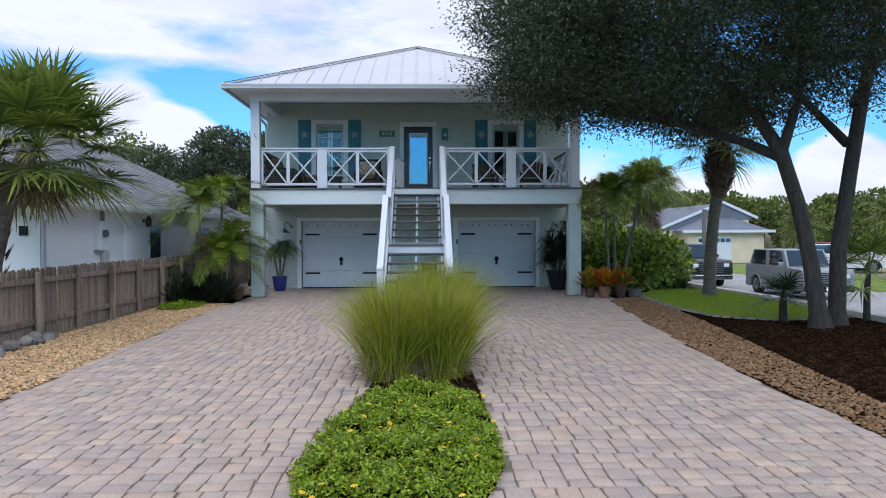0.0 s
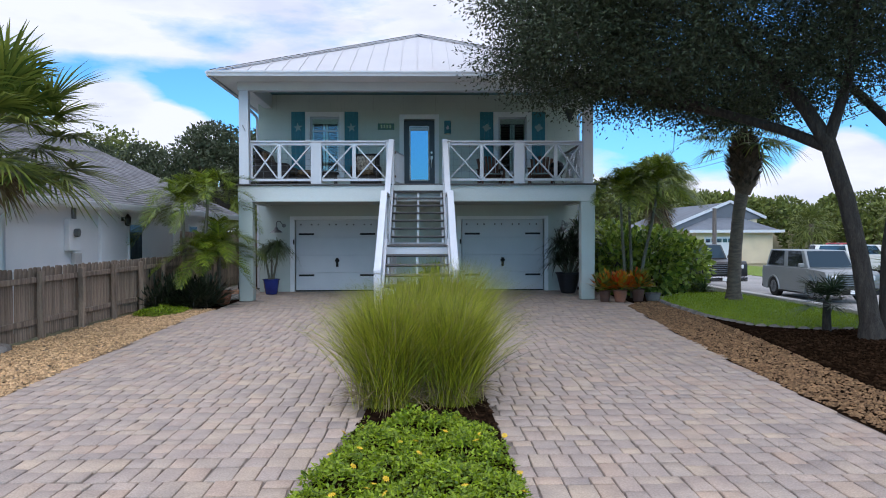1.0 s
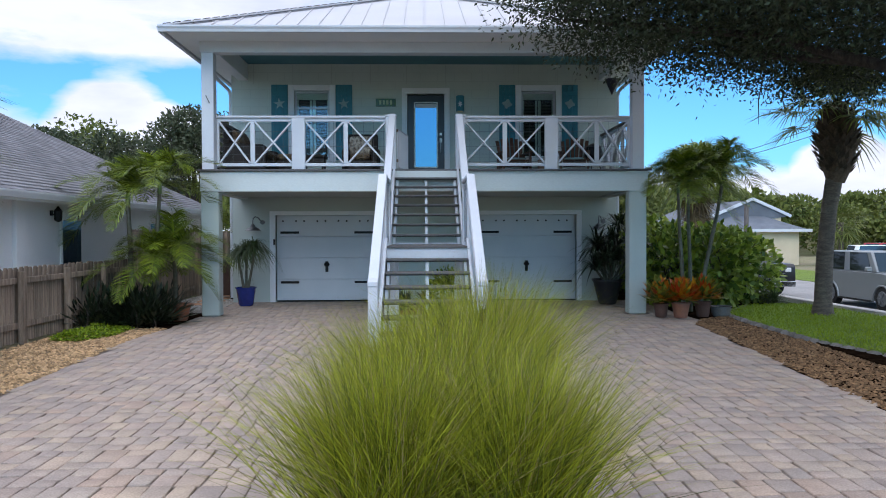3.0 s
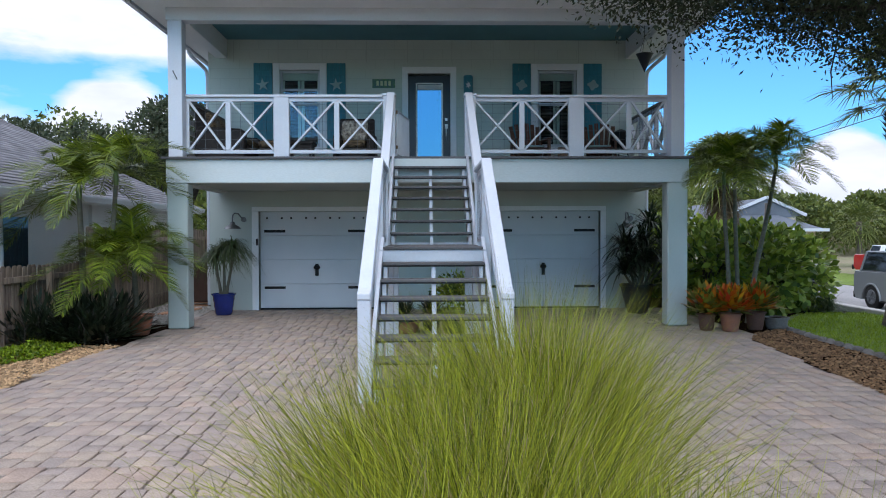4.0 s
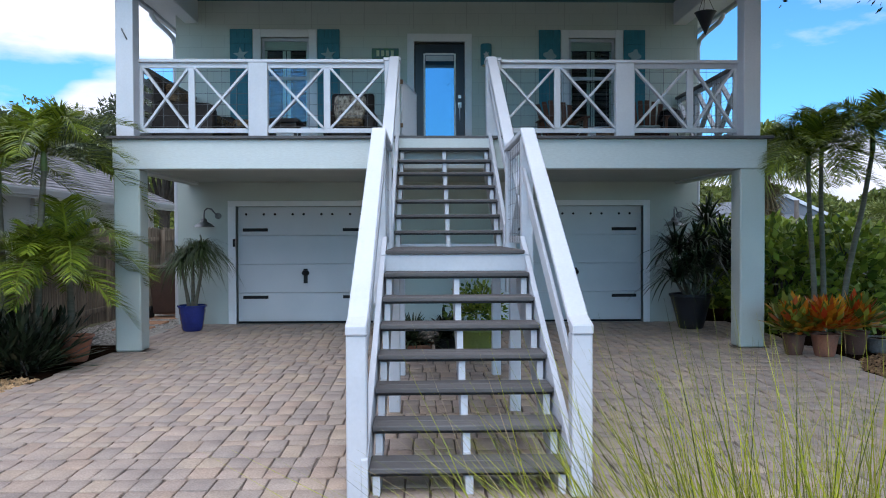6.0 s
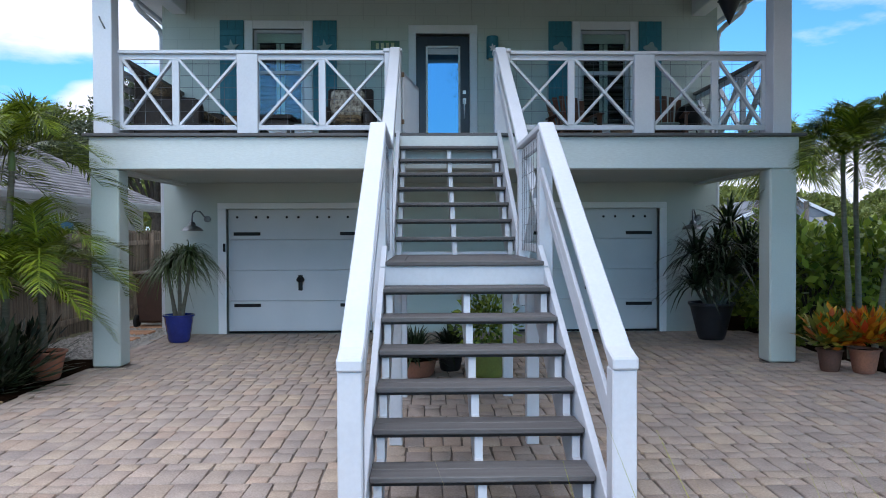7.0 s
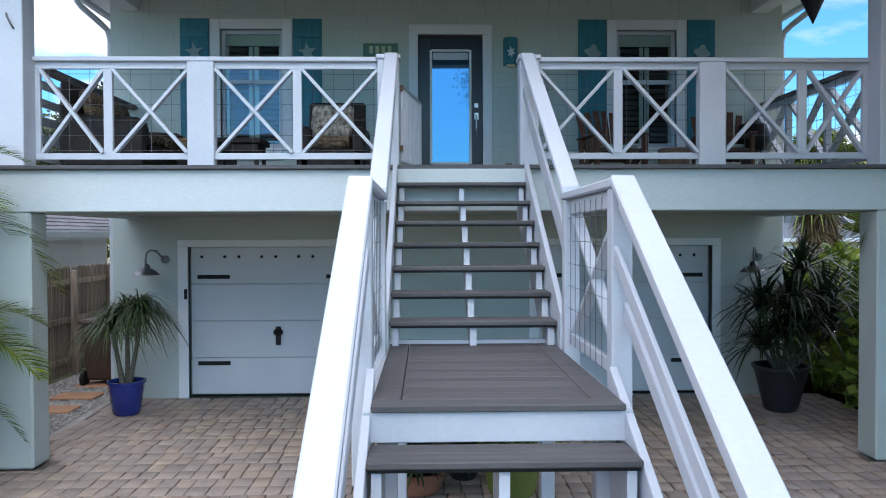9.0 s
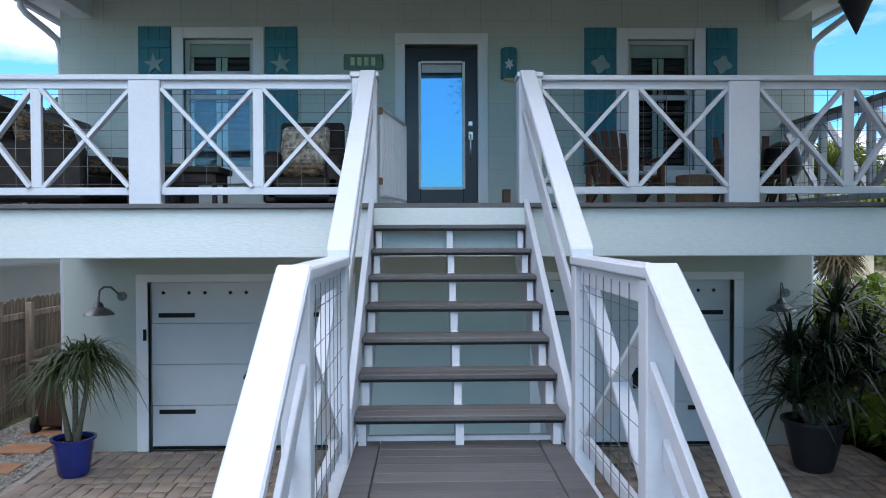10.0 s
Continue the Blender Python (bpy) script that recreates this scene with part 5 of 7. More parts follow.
part("disconnect_box", G().box((NX + 0.002, -6.75, 0.95), (NX + 0.1, -6.45, 1.3)), M_CONC, nb, "", 0.01)
for y in (-6.72, -6.62):
    part("conduit", G().tube([(NX + 0.04, y, 2.0), (NX + 0.04, y, 2.33)], 0.025, 8), M_GALV, nb)
part("wall_lamp", G().box((-6.98, -9.46, 1.68), (-6.84, -9.402, 1.86)), M_BLACK, nb, "black square lamp", 0.006)
# ---- foliage helpers ----
nr = np.random.default_rng(11)


def quick_mesh(name, verts, quads, material):
    """A mesh from arrays of places and of four-sided faces."""
    me = bpy.data.meshes.new(name)
    me.vertices.add(len(verts))
    me.vertices.foreach_set("co", np.ascontiguousarray(verts, dtype=np.float32).ravel())
    me.loops.add(4 * len(quads))
    me.loops.foreach_set("vertex_index", np.ascontiguousarray(quads, dtype=np.int32).ravel())
    me.polygons.add(len(quads))
    me.polygons.foreach_set("loop_start", np.arange(0, 4 * len(quads), 4, dtype=np.int32))
    me.update(calc_edges=True)
    me.materials.append(material)
    return me


def quick_part(name, verts, quads, material, parent, label="", kind=""):
    ob = new(name, quick_mesh(name, verts, quads, material))
    if parent is not None:
        ob.parent = parent
        ob.matrix_parent_inverse = parent.matrix_basis.inverted() if parent.parent is None else Matrix()
    return tagged(ob, label, kind=kind)


def unit(v):
    return v / np.maximum(np.linalg.norm(v, axis=-1, keepdims=True), 1e-9)


def leaf_cards(base, along, length, width, flat=None, widest=0.45):
    """Pointed leaves from their foot along a way; flat: the way their face looks, roughly."""
    n = len(base)
    along = unit(along)
    if flat is None:
        flat = nr.normal(size=(n, 3))
    side = unit(np.cross(along, flat + 0.15 * nr.normal(size=(n, 3))))
    length, width = np.broadcast_to(length, n)[:, None], np.broadcast_to(width, n)[:, None]
    mid = base + along * length * widest
    v = np.stack([base, mid + side * width / 2, base + along * length, mid - side * width / 2], 1).reshape(-1, 3)
    return v, np.arange(4 * n).reshape(-1, 4)


def merge(chunks):
    vs, qs, k = [], [], 0
    for v, q in chunks:
        vs.append(v), qs.append(q + k)
        k += len(v)
    return np.concatenate(vs), np.concatenate(qs)


def strips(paths, widths, sides):
    """Blades: paths (n, m, 3), half-width profile (m,), side ways (n, 3)."""
    n, m, _ = paths.shape
    w = widths[None, :, None] if widths.ndim == 1 else widths[:, :, None]
    a, b = paths - sides[:, None] * w, paths + sides[:, None] * w
    v = np.stack([a, b], 2).reshape(-1, 3)
    i = np.arange(n)[:, None] * 2 * m + np.arange(m - 1)[None] * 2
    q = np.stack([i, i + 1, i + 3, i + 2], -1).reshape(-1, 4)
    return v, q


def frond(foot, az, elev, length, pairs=44, leaf=0.36, wide=0.024, droop=1.0):
    """A feather frond: an arching stalk with leaflets to both sides."""
    t = np.linspace(0, 1, pairs)
    d0 = np.array([math.cos(az) * math.cos(elev), math.sin(az) * math.cos(elev), math.sin(elev)])
    p = np.array(foot) + d0 * (t * length)[:, None]
    p[:, 2] -= droop * 0.55 * length * t ** 2.2
    tang = unit(np.gradient(p, axis=0))
    side = unit(np.cross(tang, np.array([0, 0, 1.0])))
    up = np.cross(side, tang)
    ll = leaf * np.sin(np.pi * (0.10 + 0.86 * t)) ** 0.7
    out = []
    for s in (-1, 1):
        way = side * s * 0.66 + tang * 0.62 + up * 0.46 + nr.normal(0, 0.08, (pairs, 3))
        way = unit(way)
        n = pairs
        u = np.linspace(0, 1, 4)
        path = p[:, None] + way[:, None] * (u[None, :, None] * ll[:, None, None])
        path[:, :, 2] -= 0.34 * ll[:, None] * u[None] ** 1.8
        sd = unit(np.cross(way, up))
        out.append(strips(path[8 if length > 0.9 else 4:], np.array([0.35, 1.0, 0.75, 0.05]) * wide / 2, sd[8 if length > 0.9 else 4:]))
    out.append(strips(p[None], np.linspace(0.016, 0.004, pairs), side[:1]))
    return out


def fan(foot, az, elev, stalk, size, segs=26, droop=0.25):
    """A fan frond: a stalk and a half-round of narrow segments."""
    d = np.array([math.cos(az) * math.cos(elev), math.sin(az) * math.cos(elev), math.sin(elev)])
    hub = np.array(foot) + d * stalk
    hub[2] -= 0.12 * stalk
    s = unit(np.cross(d, np.array([0, 0, 1.0])))
    up = np.cross(s, d)
    ang = np.linspace(-2.2, 2.2, segs)
    way = np.cos(ang)[:, None] * d + np.sin(ang)[:, None] * s + (0.22 * np.abs(np.sin(ang)))[:, None] * up
    way = unit(way + nr.normal(0, 0.04, way.shape))
    ln = size * (0.75 + 0.25 * np.cos(ang)) * nr.uniform(0.9, 1.05, segs)
    u = np.linspace(0, 1, 4)
    path = hub + way[:, None] * (u[None, :, None] * ln[:, None, None])
    path[:, :, 2] -= droop * ln[:, None] * u[None] ** 2.5
    sd = unit(np.cross(way, up))
    st = np.stack([np.array(foot) + (hub - np.array(foot)) * x for x in np.linspace(0, 1, 4)])
    return [strips(path, np.array([0.006, 0.024, 0.014, 0.002]) * size / 0.8, sd), strips(st[None], np.array([0.02, 0.014, 0.012, 0.01]), s[None])]


# ---- left: palms, shrubs and pots by the fence ----
def feather_palm(name, stems, label, frond_n=16, size=1.15, mat_leaf=M_PALM):
    x, y = stems[0][0][0][:2]
    pt = thing(name, (x, y, 0), label, "palm tree")
    for path, rad in stems:
        part("trunk", G().tube(path, [rad * (1.25 - 0.45 * i / (len(path) - 1)) for i in range(len(path))], 10), M_PALMSTEM, pt, "ringed grey-green stem", 0, 60)
        top = path[-1]
        part("crownshaft", G().tube([top, (top[0], top[1], top[2] + 0.14), (top[0], top[1], top[2] + 0.3)], [rad * 0.95, rad * 1.0, rad * 0.45], 10), mat_crown, pt, "smooth green crownshaft", 0, 60)
        ch = []
        for i in range(frond_n):
            az = i * 2.39996 + rnd.uniform(-0.2, 0.2)
            elev = radians(80 - 84 * (i / frond_n) + rnd.uniform(-8, 8))
            ch += frond((top[0], top[1], top[2] + 0.22), az, elev, size * rnd.uniform(0.85, 1.15), pairs=64, droop=rnd.uniform(0.8, 1.45), leaf=0.35 * size, wide=0.0165)
        v, q = merge(ch)
        quick_part("crown", v, q, mat_leaf, pt, "arching green feather fronds", "stuff")
    return pt


mat_crown = mat("green_crownshaft", (0.13, 0.20, 0.06), 0.5, 0, None, 5, 40, 0.1, 0.1)
feather_palm("feather_palm", [([(-5.15, -3.95, 0), (-5.18, -3.95, 0.9), (-5.22, -3.92, 1.7), (-5.25, -3.9, 2.2)], 0.045), ([(-4.75, -4.0, 0), (-4.72, -4.0, 1.0), (-4.66, -4.02, 1.8), (-4.6, -4.05, 2.4)], 0.042)], "pair of slender feather palms by the porch corner", 18, 1.35)
feather_palm("feather_palm", [([(-4.55, -4.3, 0.0), (-4.6, -4.25, 0.5), (-4.62, -4.2, 0.95)], 0.05), ([(-4.45, -3.7, 0.0), (-4.42, -3.75, 0.6), (-4.40, -3.85, 1.15)], 0.045)], "young low feather palm with yellowing lower fronds", 17, 1.2)

# low dark shrubs
for cx0, cy0, rr in ((-5.35, -4.9, 0.36), (-4.95, -4.55, 0.4), (-4.5, -4.9, 0.34), (-5.4, -4.2, 0.36), (-4.66, -4.62, 0.28), (-5.0, -3.75, 0.36)):
    sh = thing("dark_shrub", (cx0, cy0, 0), "low dark purple-green shrub in the planting bed", "shrub", "dark shrubs")
    ch = []
    stg = G()
    for i in range(11):
        cx_, cy_ = cx0 + rnd.uniform(-rr, rr), cy0 + rnd.uniform(-rr, rr)
        stg.tube([(cx_, cy_, 0), (cx_ + rnd.uniform(-0.1, 0.1), cy_, 0.25), (cx_ + rnd.uniform(-0.15, 0.15), cy_, 0.5)], [0.012, 0.009, 0.004], 5, False)
        n = 46
        foot = np.tile([cx_, cy_, 0.02], (n, 1)) + nr.normal(0, 0.03, (n, 3)) * [1, 1, 0.2]
        way = nr.normal(size=(n, 3)) * [1, 1, 0.5] + [0, 0, 0.75]
        ch.append(leaf_cards(foot + unit(way) * nr.uniform(0, 0.62, (n, 1)), way, nr.uniform(0.16, 0.34, n), nr.uniform(0.03, 0.06, n), np.tile([0, 0, 1.0], (n, 1))))
    v, q = merge(ch)
    quick_part("leaves", v, q, M_DARKLEAF, sh, "", "stuff")
    tagged(part("stem_cluster", stg, M_BARK, sh, fix=False), kind="stuff")


def cover_patch(name, poly, n, height, size, label, parent_cat="ground cover", mat_leaf=M_COVER):
    xs, ys = [p[0] for p in poly], [p[1] for p in poly]
    t = thing(name, (sum(xs) / len(xs), sum(ys) / len(ys), 0), label, parent_cat)
    pts = []
    while len(pts) < n:
        p = (rnd.uniform(min(xs), max(xs)), rnd.uniform(min(ys), max(ys)))
        if inside(p, poly):
            pts.append(p)
    pts = np.array(pts)
    hump = np.array([0.55 + 0.6 * noise.noise(Vector((p[0] * 2.2, p[1] * 2.2, 3.0))) + 0.4 * noise.noise(Vector((p[0] * 7, p[1] * 7, 1.0))) for p in pts])
    ed = np.array([min(1.0, 4.5 * min(math.dist(p, ((a[0] + (b[0] - a[0]) * s), (a[1] + (b[1] - a[1]) * s))) for a, b in zip(poly, poly[1:] + poly[:1]) for s in (0, 0.25, 0.5, 0.75))) for p in pts]) if n < 40000 else 1
    z = height * np.clip(hump, 0.15, 1.2) * ed * nr.uniform(0.55, 1.0, n) + 0.015
    foot = np.column_stack([pts, z])
    way = nr.normal(size=(n, 3)) * [1, 1, 0.45] + [0, 0, 0.35]
    v, q = leaf_cards(foot, way, nr.uniform(0.6, 1.3, n) * size, nr.uniform(0.35, 0.6, n) * size, np.tile([0, 0, 1.0], (n, 1)) + nr.normal(0, 0.45, (n, 3)))
    quick_part("leaves", v, q, mat_leaf, t, "", "stuff")
    return t, foot


cover_patch("ground_cover", [(-5.35, -6.8), (-4.85, -6.9), (-4.6, -6.2), (-4.65, -5.3), (-5.35, -5.25), (-5.55, -6.0)], 4200, 0.14, 0.055, "low bright green ground cover on the gravel")

# sabal palm behind the fence
sp = thing("fan_palm", (-6.5, -11.3, 0), "tall fan palm with shaggy dry skirt behind the fence", "palm tree")
part("trunk", G().tube([(-6.5, -11.3, 0), (-6.48, -11.3, 1.2), (-6.25, -11.28, 2.3), (-5.8, -11.25, 3.15)], [0.19, 0.17, 0.18, 0.15], 12), M_PALMBARK, sp, "rough grey trunk", 0, 60)
bt = []
for i in range(130):
    z = rnd.uniform(0.9, 3.2)
    az = rnd.uniform(0, 6.28)
    r = 0.16
    p = np.array([[-6.44 + r * math.cos(az), -11.28 + r * math.sin(az), z]])
    w = np.array([[math.cos(az) * 0.5, math.sin(az) * 0.5, 1.0]])
    bt.append(leaf_cards(p, w, rnd.uniform(0.2, 0.35), 0.08, np.array([[math.cos(az), math.sin(az), 0]]), 0.2))
v, q = merge(bt)
quick_part("frond_boot_cover", v, q, M_BOOT, sp, "split old frond bases", "stuff")
ch, dr = [], []
for i in range(62):
    az = i * 2.39996
    el = radians(80 - 115 * i / 62 + rnd.uniform(-7, 7))
    ch += fan((-5.72, -11.25, 3.1), az, el, rnd.uniform(0.75, 1.15), rnd.uniform(0.8, 1.1), segs=34, droop=rnd.uniform(0.1, 0.4))
for i in range(14):
    dr += fan((-5.78, -11.25, 2.95), i * 2.39996, radians(rnd.uniform(-70, -35)), 0.5, 0.55, 18, 0.3)
v, q = merge(ch)
quick_part("crown", v, q, M_FAN, sp, "green fan fronds", "stuff")
v, q = merge(dr)
quick_part("dry_skirt", v, q, M_FANDRY, sp, "hanging dry fronds", "stuff")


def pot(name, x, y, r0, r1, h, material, label, rings=0, category="plant pot", parent_z=0.0):
    t = thing(name, (x, y, parent_z), label, category)
    prof = [(r0 * 0.9, 0.0), (r0, 0.02)]
    for i in range(1, 7):
        f = i / 7
        rr = r0 + (r1 - r0) * f
        prof.append((rr + (0.006 if rings and i % 2 else 0), h * f))
    prof += [(r1, h * 0.93), (r1 + 0.018, h * 0.94), (r1 + 0.018, h), (r1 - 0.015, h), (r1 - 0.02, h * 0.9), (0.01, h * 0.88)]
    part("vessel", G().lathe(prof, (x, y, parent_z), 28), material, t, "", 0, 35)
    part("soil", G().lathe([(0.01, h * 0.885), (r1 - 0.022, h * 0.885), (r1 - 0.03, h * 0.9), (0.01, h * 0.905)], (x, y, parent_z), 20), M_SOIL, t)
    return t


def strap_head(foot, n, length, width, arch, mat_leaf, parent, spread=1.0):
    """A rosette of long strap leaves that arch over."""
    az = nr.uniform(0, 2 * math.pi, n)
    el = nr.uniform(0.25, 1.45, n)
    d = np.stack([np.cos(az) * np.cos(el) * spread, np.sin(az) * np.cos(el) * spread, np.sin(el)], 1)
    ln = length * nr.uniform(0.65, 1.1, n)
    u = np.linspace(0, 1, 6)
    path = np.array(foot) + nr.normal(0, 0.015, (n, 1, 3)) + d[:, None] * (u[None, :, None] * ln[:, None, None])
    path[:, :, 2] -= arch * ln[:, None] * u[None] ** 2.2 * nr.uniform(0.6, 1.3, (n, 1))
    side = unit(np.cross(d, [0, 0, 1.0]) + 1e-6)
    v, q = strips(path, np.array([0.6, 1, 0.95, 0.8, 0.5, 0.05]) * width / 2, side)
    return quick_part("leaf_head", v, q, mat_leaf, parent, "", "stuff")


bp = pot("potted_ponytail_palm", -3.72, -0.92, 0.16, 0.225, 0.43, M_BLUE, "ponytail palm with three stems in a cobalt blue pot", 1, "potted plant")
for dx, dy, hh in ((-0.14, 0.0, 1.12), (0.0, 0.05, 1.22), (0.15, -0.02, 1.28)):
    x, y = -3.72, -0.92
    part("stem", G().tube([(x + dx * 0.3, y + dy, 0.36), (x + dx * 0.6, y + dy, 0.6), (x + dx, y + dy, 0.9), (x + dx * 1.25, y + dy, hh)], [0.04, 0.03, 0.026, 0.024], 8), M_PALMSTEM, bp, "", 0, 60)
    strap_head((x + dx * 1.25, y + dy, hh), 220, 0.76, 0.02, 0.9, M_PONY, bp)
tp = pot("terracotta_pot", -4.26, -4.0, 0.14, 0.21, 0.33, M_TERRA, "terracotta pot half hidden by low palms", 0, "plant pot")

dp = pot("potted_dracaena", 4.62, -1.0, 0.2, 0.34, 0.58, M_DARKPOT, "large dark strap-leaved plant in a charcoal pot", 0, "potted plant")
for dx, dy, hh, ln in ((-0.1, -0.1, 0.95, 0.75), (0.12, 0.0, 1.3, 0.8), (0.3, 0.1, 1.75, 0.75), (0.15, -0.25, 1.0, 0.7), (0.5, -0.15, 1.35, 0.8), (-0.2, 0.1, 1.25, 0.75), (0.62, 0.0, 1.0, 0.75), (-0.3, -0.15, 0.8, 0.6)):
    part("stem", G().tube([(4.62 + dx * 0.2, -1.0 + dy * 0.2, 0.5), (4.62 + dx * 0.7, -1 + dy * 0.7, 0.5 + (hh - 0.5) * 0.6), (4.62 + dx, -1 + dy, hh)], [0.03, 0.025, 0.02], 8), M_PALMSTEM, dp, "", 0, 60)
    strap_head((4.62 + dx, -1 + dy, hh), 105, ln * 1.35, 0.040, 0.62, M_YUCCA, dp)


def croton(x, y, r, h, material, label, n=150, warm=0.7):
    t = pot("potted_croton", x, y, r * 0.72, r, h, material, label, 0, "potted plant")
    for m_, share in ((M_CROTON, warm), (M_CROTONG, 1 - warm)):
        k = int(n * share)
        az, el = nr.uniform(0, 6.283, k), nr.uniform(0.0, 1.4, k)
        d = np.stack([np.cos(az) * np.cos(el), np.sin(az) * np.cos(el), np.sin(el)], 1)
        foot = np.array([x, y, h + 0.05]) + d * nr.uniform(0.04, 0.27, (k, 1)) * [1.05, 1.05, 1.1]
        v, q = leaf_cards(foot, d + nr.normal(0, 0.25, (k, 3)) + [0, 0, 0.15], nr.uniform(0.15, 0.27, k), nr.uniform(0.075, 0.12, k), np.tile([0, 0, 1.0], (k, 1)) - d * 0.5)
        quick_part("leaves", v, q, m_, t, "orange, red and yellow leaves" if m_ is M_CROTON else "green and yellow leaves", "stuff")
    return t


croton(4.98, -3.86, 0.145, 0.27, M_BROWNPOT, "croton with orange and yellow leaves in a brown pot", 300, 0.35)
croton(5.32, -4.0, 0.17, 0.29, M_TERRA, "croton with red and orange leaves in a terracotta pot", 330, 0.8)
croton(5.80, -3.85, 0.16, 0.30, M_BROWNPOT, "croton with red and green leaves in a brown pot", 300, 0.5)
bw = pot("stone_bowl", 6.2, -3.75, 0.16, 0.19, 0.2, M_STONE, "low grey stone bowl planter with sparse greenery", 0, "plant pot")

# plants below the landing
up = pot("potted_bromeliad", -0.02, -3.95, 0.22, 0.27, 0.2, M_TERRA, "spiky plant in a terracotta pot below the stairs", 0, "potted plant")
strap_head((-0.02, -3.95, 0.2), 190, 0.55, 0.035, 0.35, M_YUCCA, up)
lp = pot("potted_shrub", 0.82, -4.05, 0.2, 0.27, 0.40, M_LIME, "bushy green shrub in a lime glazed pot below the stairs", 0, "potted plant")
k = 900
d = unit(nr.normal(size=(k, 3)) * [1, 1, 0.8] + [0, 0, 0.5])
v, q = leaf_cards(np.array([0.82, -4.05, 0.6]) + d * nr.uniform(0.05, 0.40, (k, 1)), d + nr.normal(0, 0.4, (k, 3)), nr.uniform(0.06, 0.10, k), nr.uniform(0.03, 0.05, k))
quick_part("leaves", v, q, M_SEAGRAPE, lp, "", "stuff")
dk = pot("potted_foliage_plant", 0.42, -3.6, 0.12, 0.16, 0.22, M_DARKPOT, "dark leafy plant in a small charcoal pot", 0, "potted plant")
strap_head((0.42, -3.6, 0.22), 110, 0.6, 0.05, 0.5, M_DARKLEAF, dk)

# ---- island: grasses and flowering cover ----
tuft = thing("ornamental_grass", (0.58, -14.2, 0), "tall fountain-like ornamental grass in the driveway island", "ornamental grass")
for gx, gy, n, h in ((0.20, -15.1, 4200, 1.22), (0.80, -15.0, 4200, 1.20), (0.5, -14.25, 3600, 1.30), (0.26, -13.4, 3000, 1.26), (0.82, -13.2, 3400, 1.40), (0.86, -12.5, 2800, 1.46)):
    az = nr.uniform(0, 2 * math.pi, n)
    lean = np.minimum(np.abs(nr.normal(0, 0.27, n)), nr.uniform(0.5, 0.75, n)) + 0.03
    d = np.stack([np.cos(az) * np.sin(lean), np.sin(az) * np.sin(lean), np.cos(lean)], 1)
    ln = h * nr.uniform(0.5, 1.06, n) ** 0.75
    u = np.linspace(0, 1, 7)
    foot = np.array([gx, gy, 0.0]) + np.column_stack([nr.normal(0, 0.10, n), nr.normal(0, 0.12, n), np.zeros(n)])
    path = foot[:, None] + d[:, None] * (u[None, :, None] * ln[:, None, None])
    outw = np.stack([np.cos(az), np.sin(az), np.zeros(n)], 1)
    bend = nr.uniform(0.0, 0.40, n)
    path += outw[:, None] * (bend * ln)[:, None, None] * (u[None, :, None] ** 2.4)
    path += nr.normal(0, 0.03, (n, 1, 3)) * (u[None, :, None] ** 1.5) * [1, 1, 0]
    path[:, :, 2] -= (bend * 0.5 * ln)[:, None] * u[None] ** 3
    path[:, :, 2] = np.maximum(path[:, :, 2], 0.02)
    side = unit(np.cross(d, nr.normal(size=(n, 3))))
    dry = nr.random(n) < 0.09
    for m_, sel in ((M_BLADE, ~dry), (M_DRYBLADE, dry)):
        v, q = strips(path[sel], np.array([0.9, 1, 0.95, 0.85, 0.65, 0.4, 0.06]) * 0.0026, side[sel])
        quick_part("grass_tuft", v, q, m_, tuft, "" if m_ is M_BLADE else "dry straw-coloured blades", "stuff")
    # old straw round the foot
    n = 420
    az = nr.uniform(0, 2 * math.pi, n)
    rr = nr.uniform(0.1, 0.3, n)
    foot = np.array([gx, gy, 0.0]) + np.column_stack([rr * np.cos(az), rr * np.sin(az), nr.uniform(0.03, 0.2, n)])
    d = np.column_stack([np.cos(az), np.sin(az), nr.uniform(0.1, 1.8, n)])
    ln = nr.uniform(0.2, 0.5, n)
    u = np.linspace(0, 1, 5)
    path = foot[:, None] + unit(d)[:, None] * (u[None, :, None] * ln[:, None, None])
    path[:, :, 2] = np.maximum(path[:, :, 2] - 0.5 * ln[:, None] * u[None] ** 2, 0.02)
    v, q = strips(path, np.array([1, 1, 0.9, 0.6, 0.1]) * 0.003, unit(np.cross(d, nr.normal(size=(n, 3)))))
    quick_part("grass_tuft", v, q, M_STRAW, tuft, "brown old straw at the foot", "stuff")

COVER = [(0.0, -16.35), (0.3, -15.85), (0.62, -15.8), (1.06, -16.0), (1.2, -17.4), (1.17, -18.5), (0.98, -19.25), (0.55, -19.7), (0.1, -19.65), (-0.22, -19.3), (-0.36, -18.7), (-0.24, -17.4), (-0.06, -16.5)]
gc, spots = cover_patch("flowering_ground_cover", COVER, 26000, 0.24, 0.040, "bright green spreading cover with small yellow daisies")
fl = G()
for i in range(9):
    a = 2 * math.pi * i / 9
    c, s = math.cos(a), math.sin(a)
    fl.add([(0.007 * c, 0.007 * s, 0.004), (0.016 * c - 0.006 * s, 0.016 * s + 0.006 * c, 0.006), (0.026 * c, 0.026 * s, 0.001), (0.016 * c + 0.006 * s, 0.016 * s - 0.006 * c, 0.006)], [(0, 1, 2, 3)])
fl.lathe([(0.009, 0.0), (0.008, 0.006), (0.003, 0.009)], (0, 0, 0), 8)
fm = to_mesh("blossom", fl, M_PETAL, fix=False)
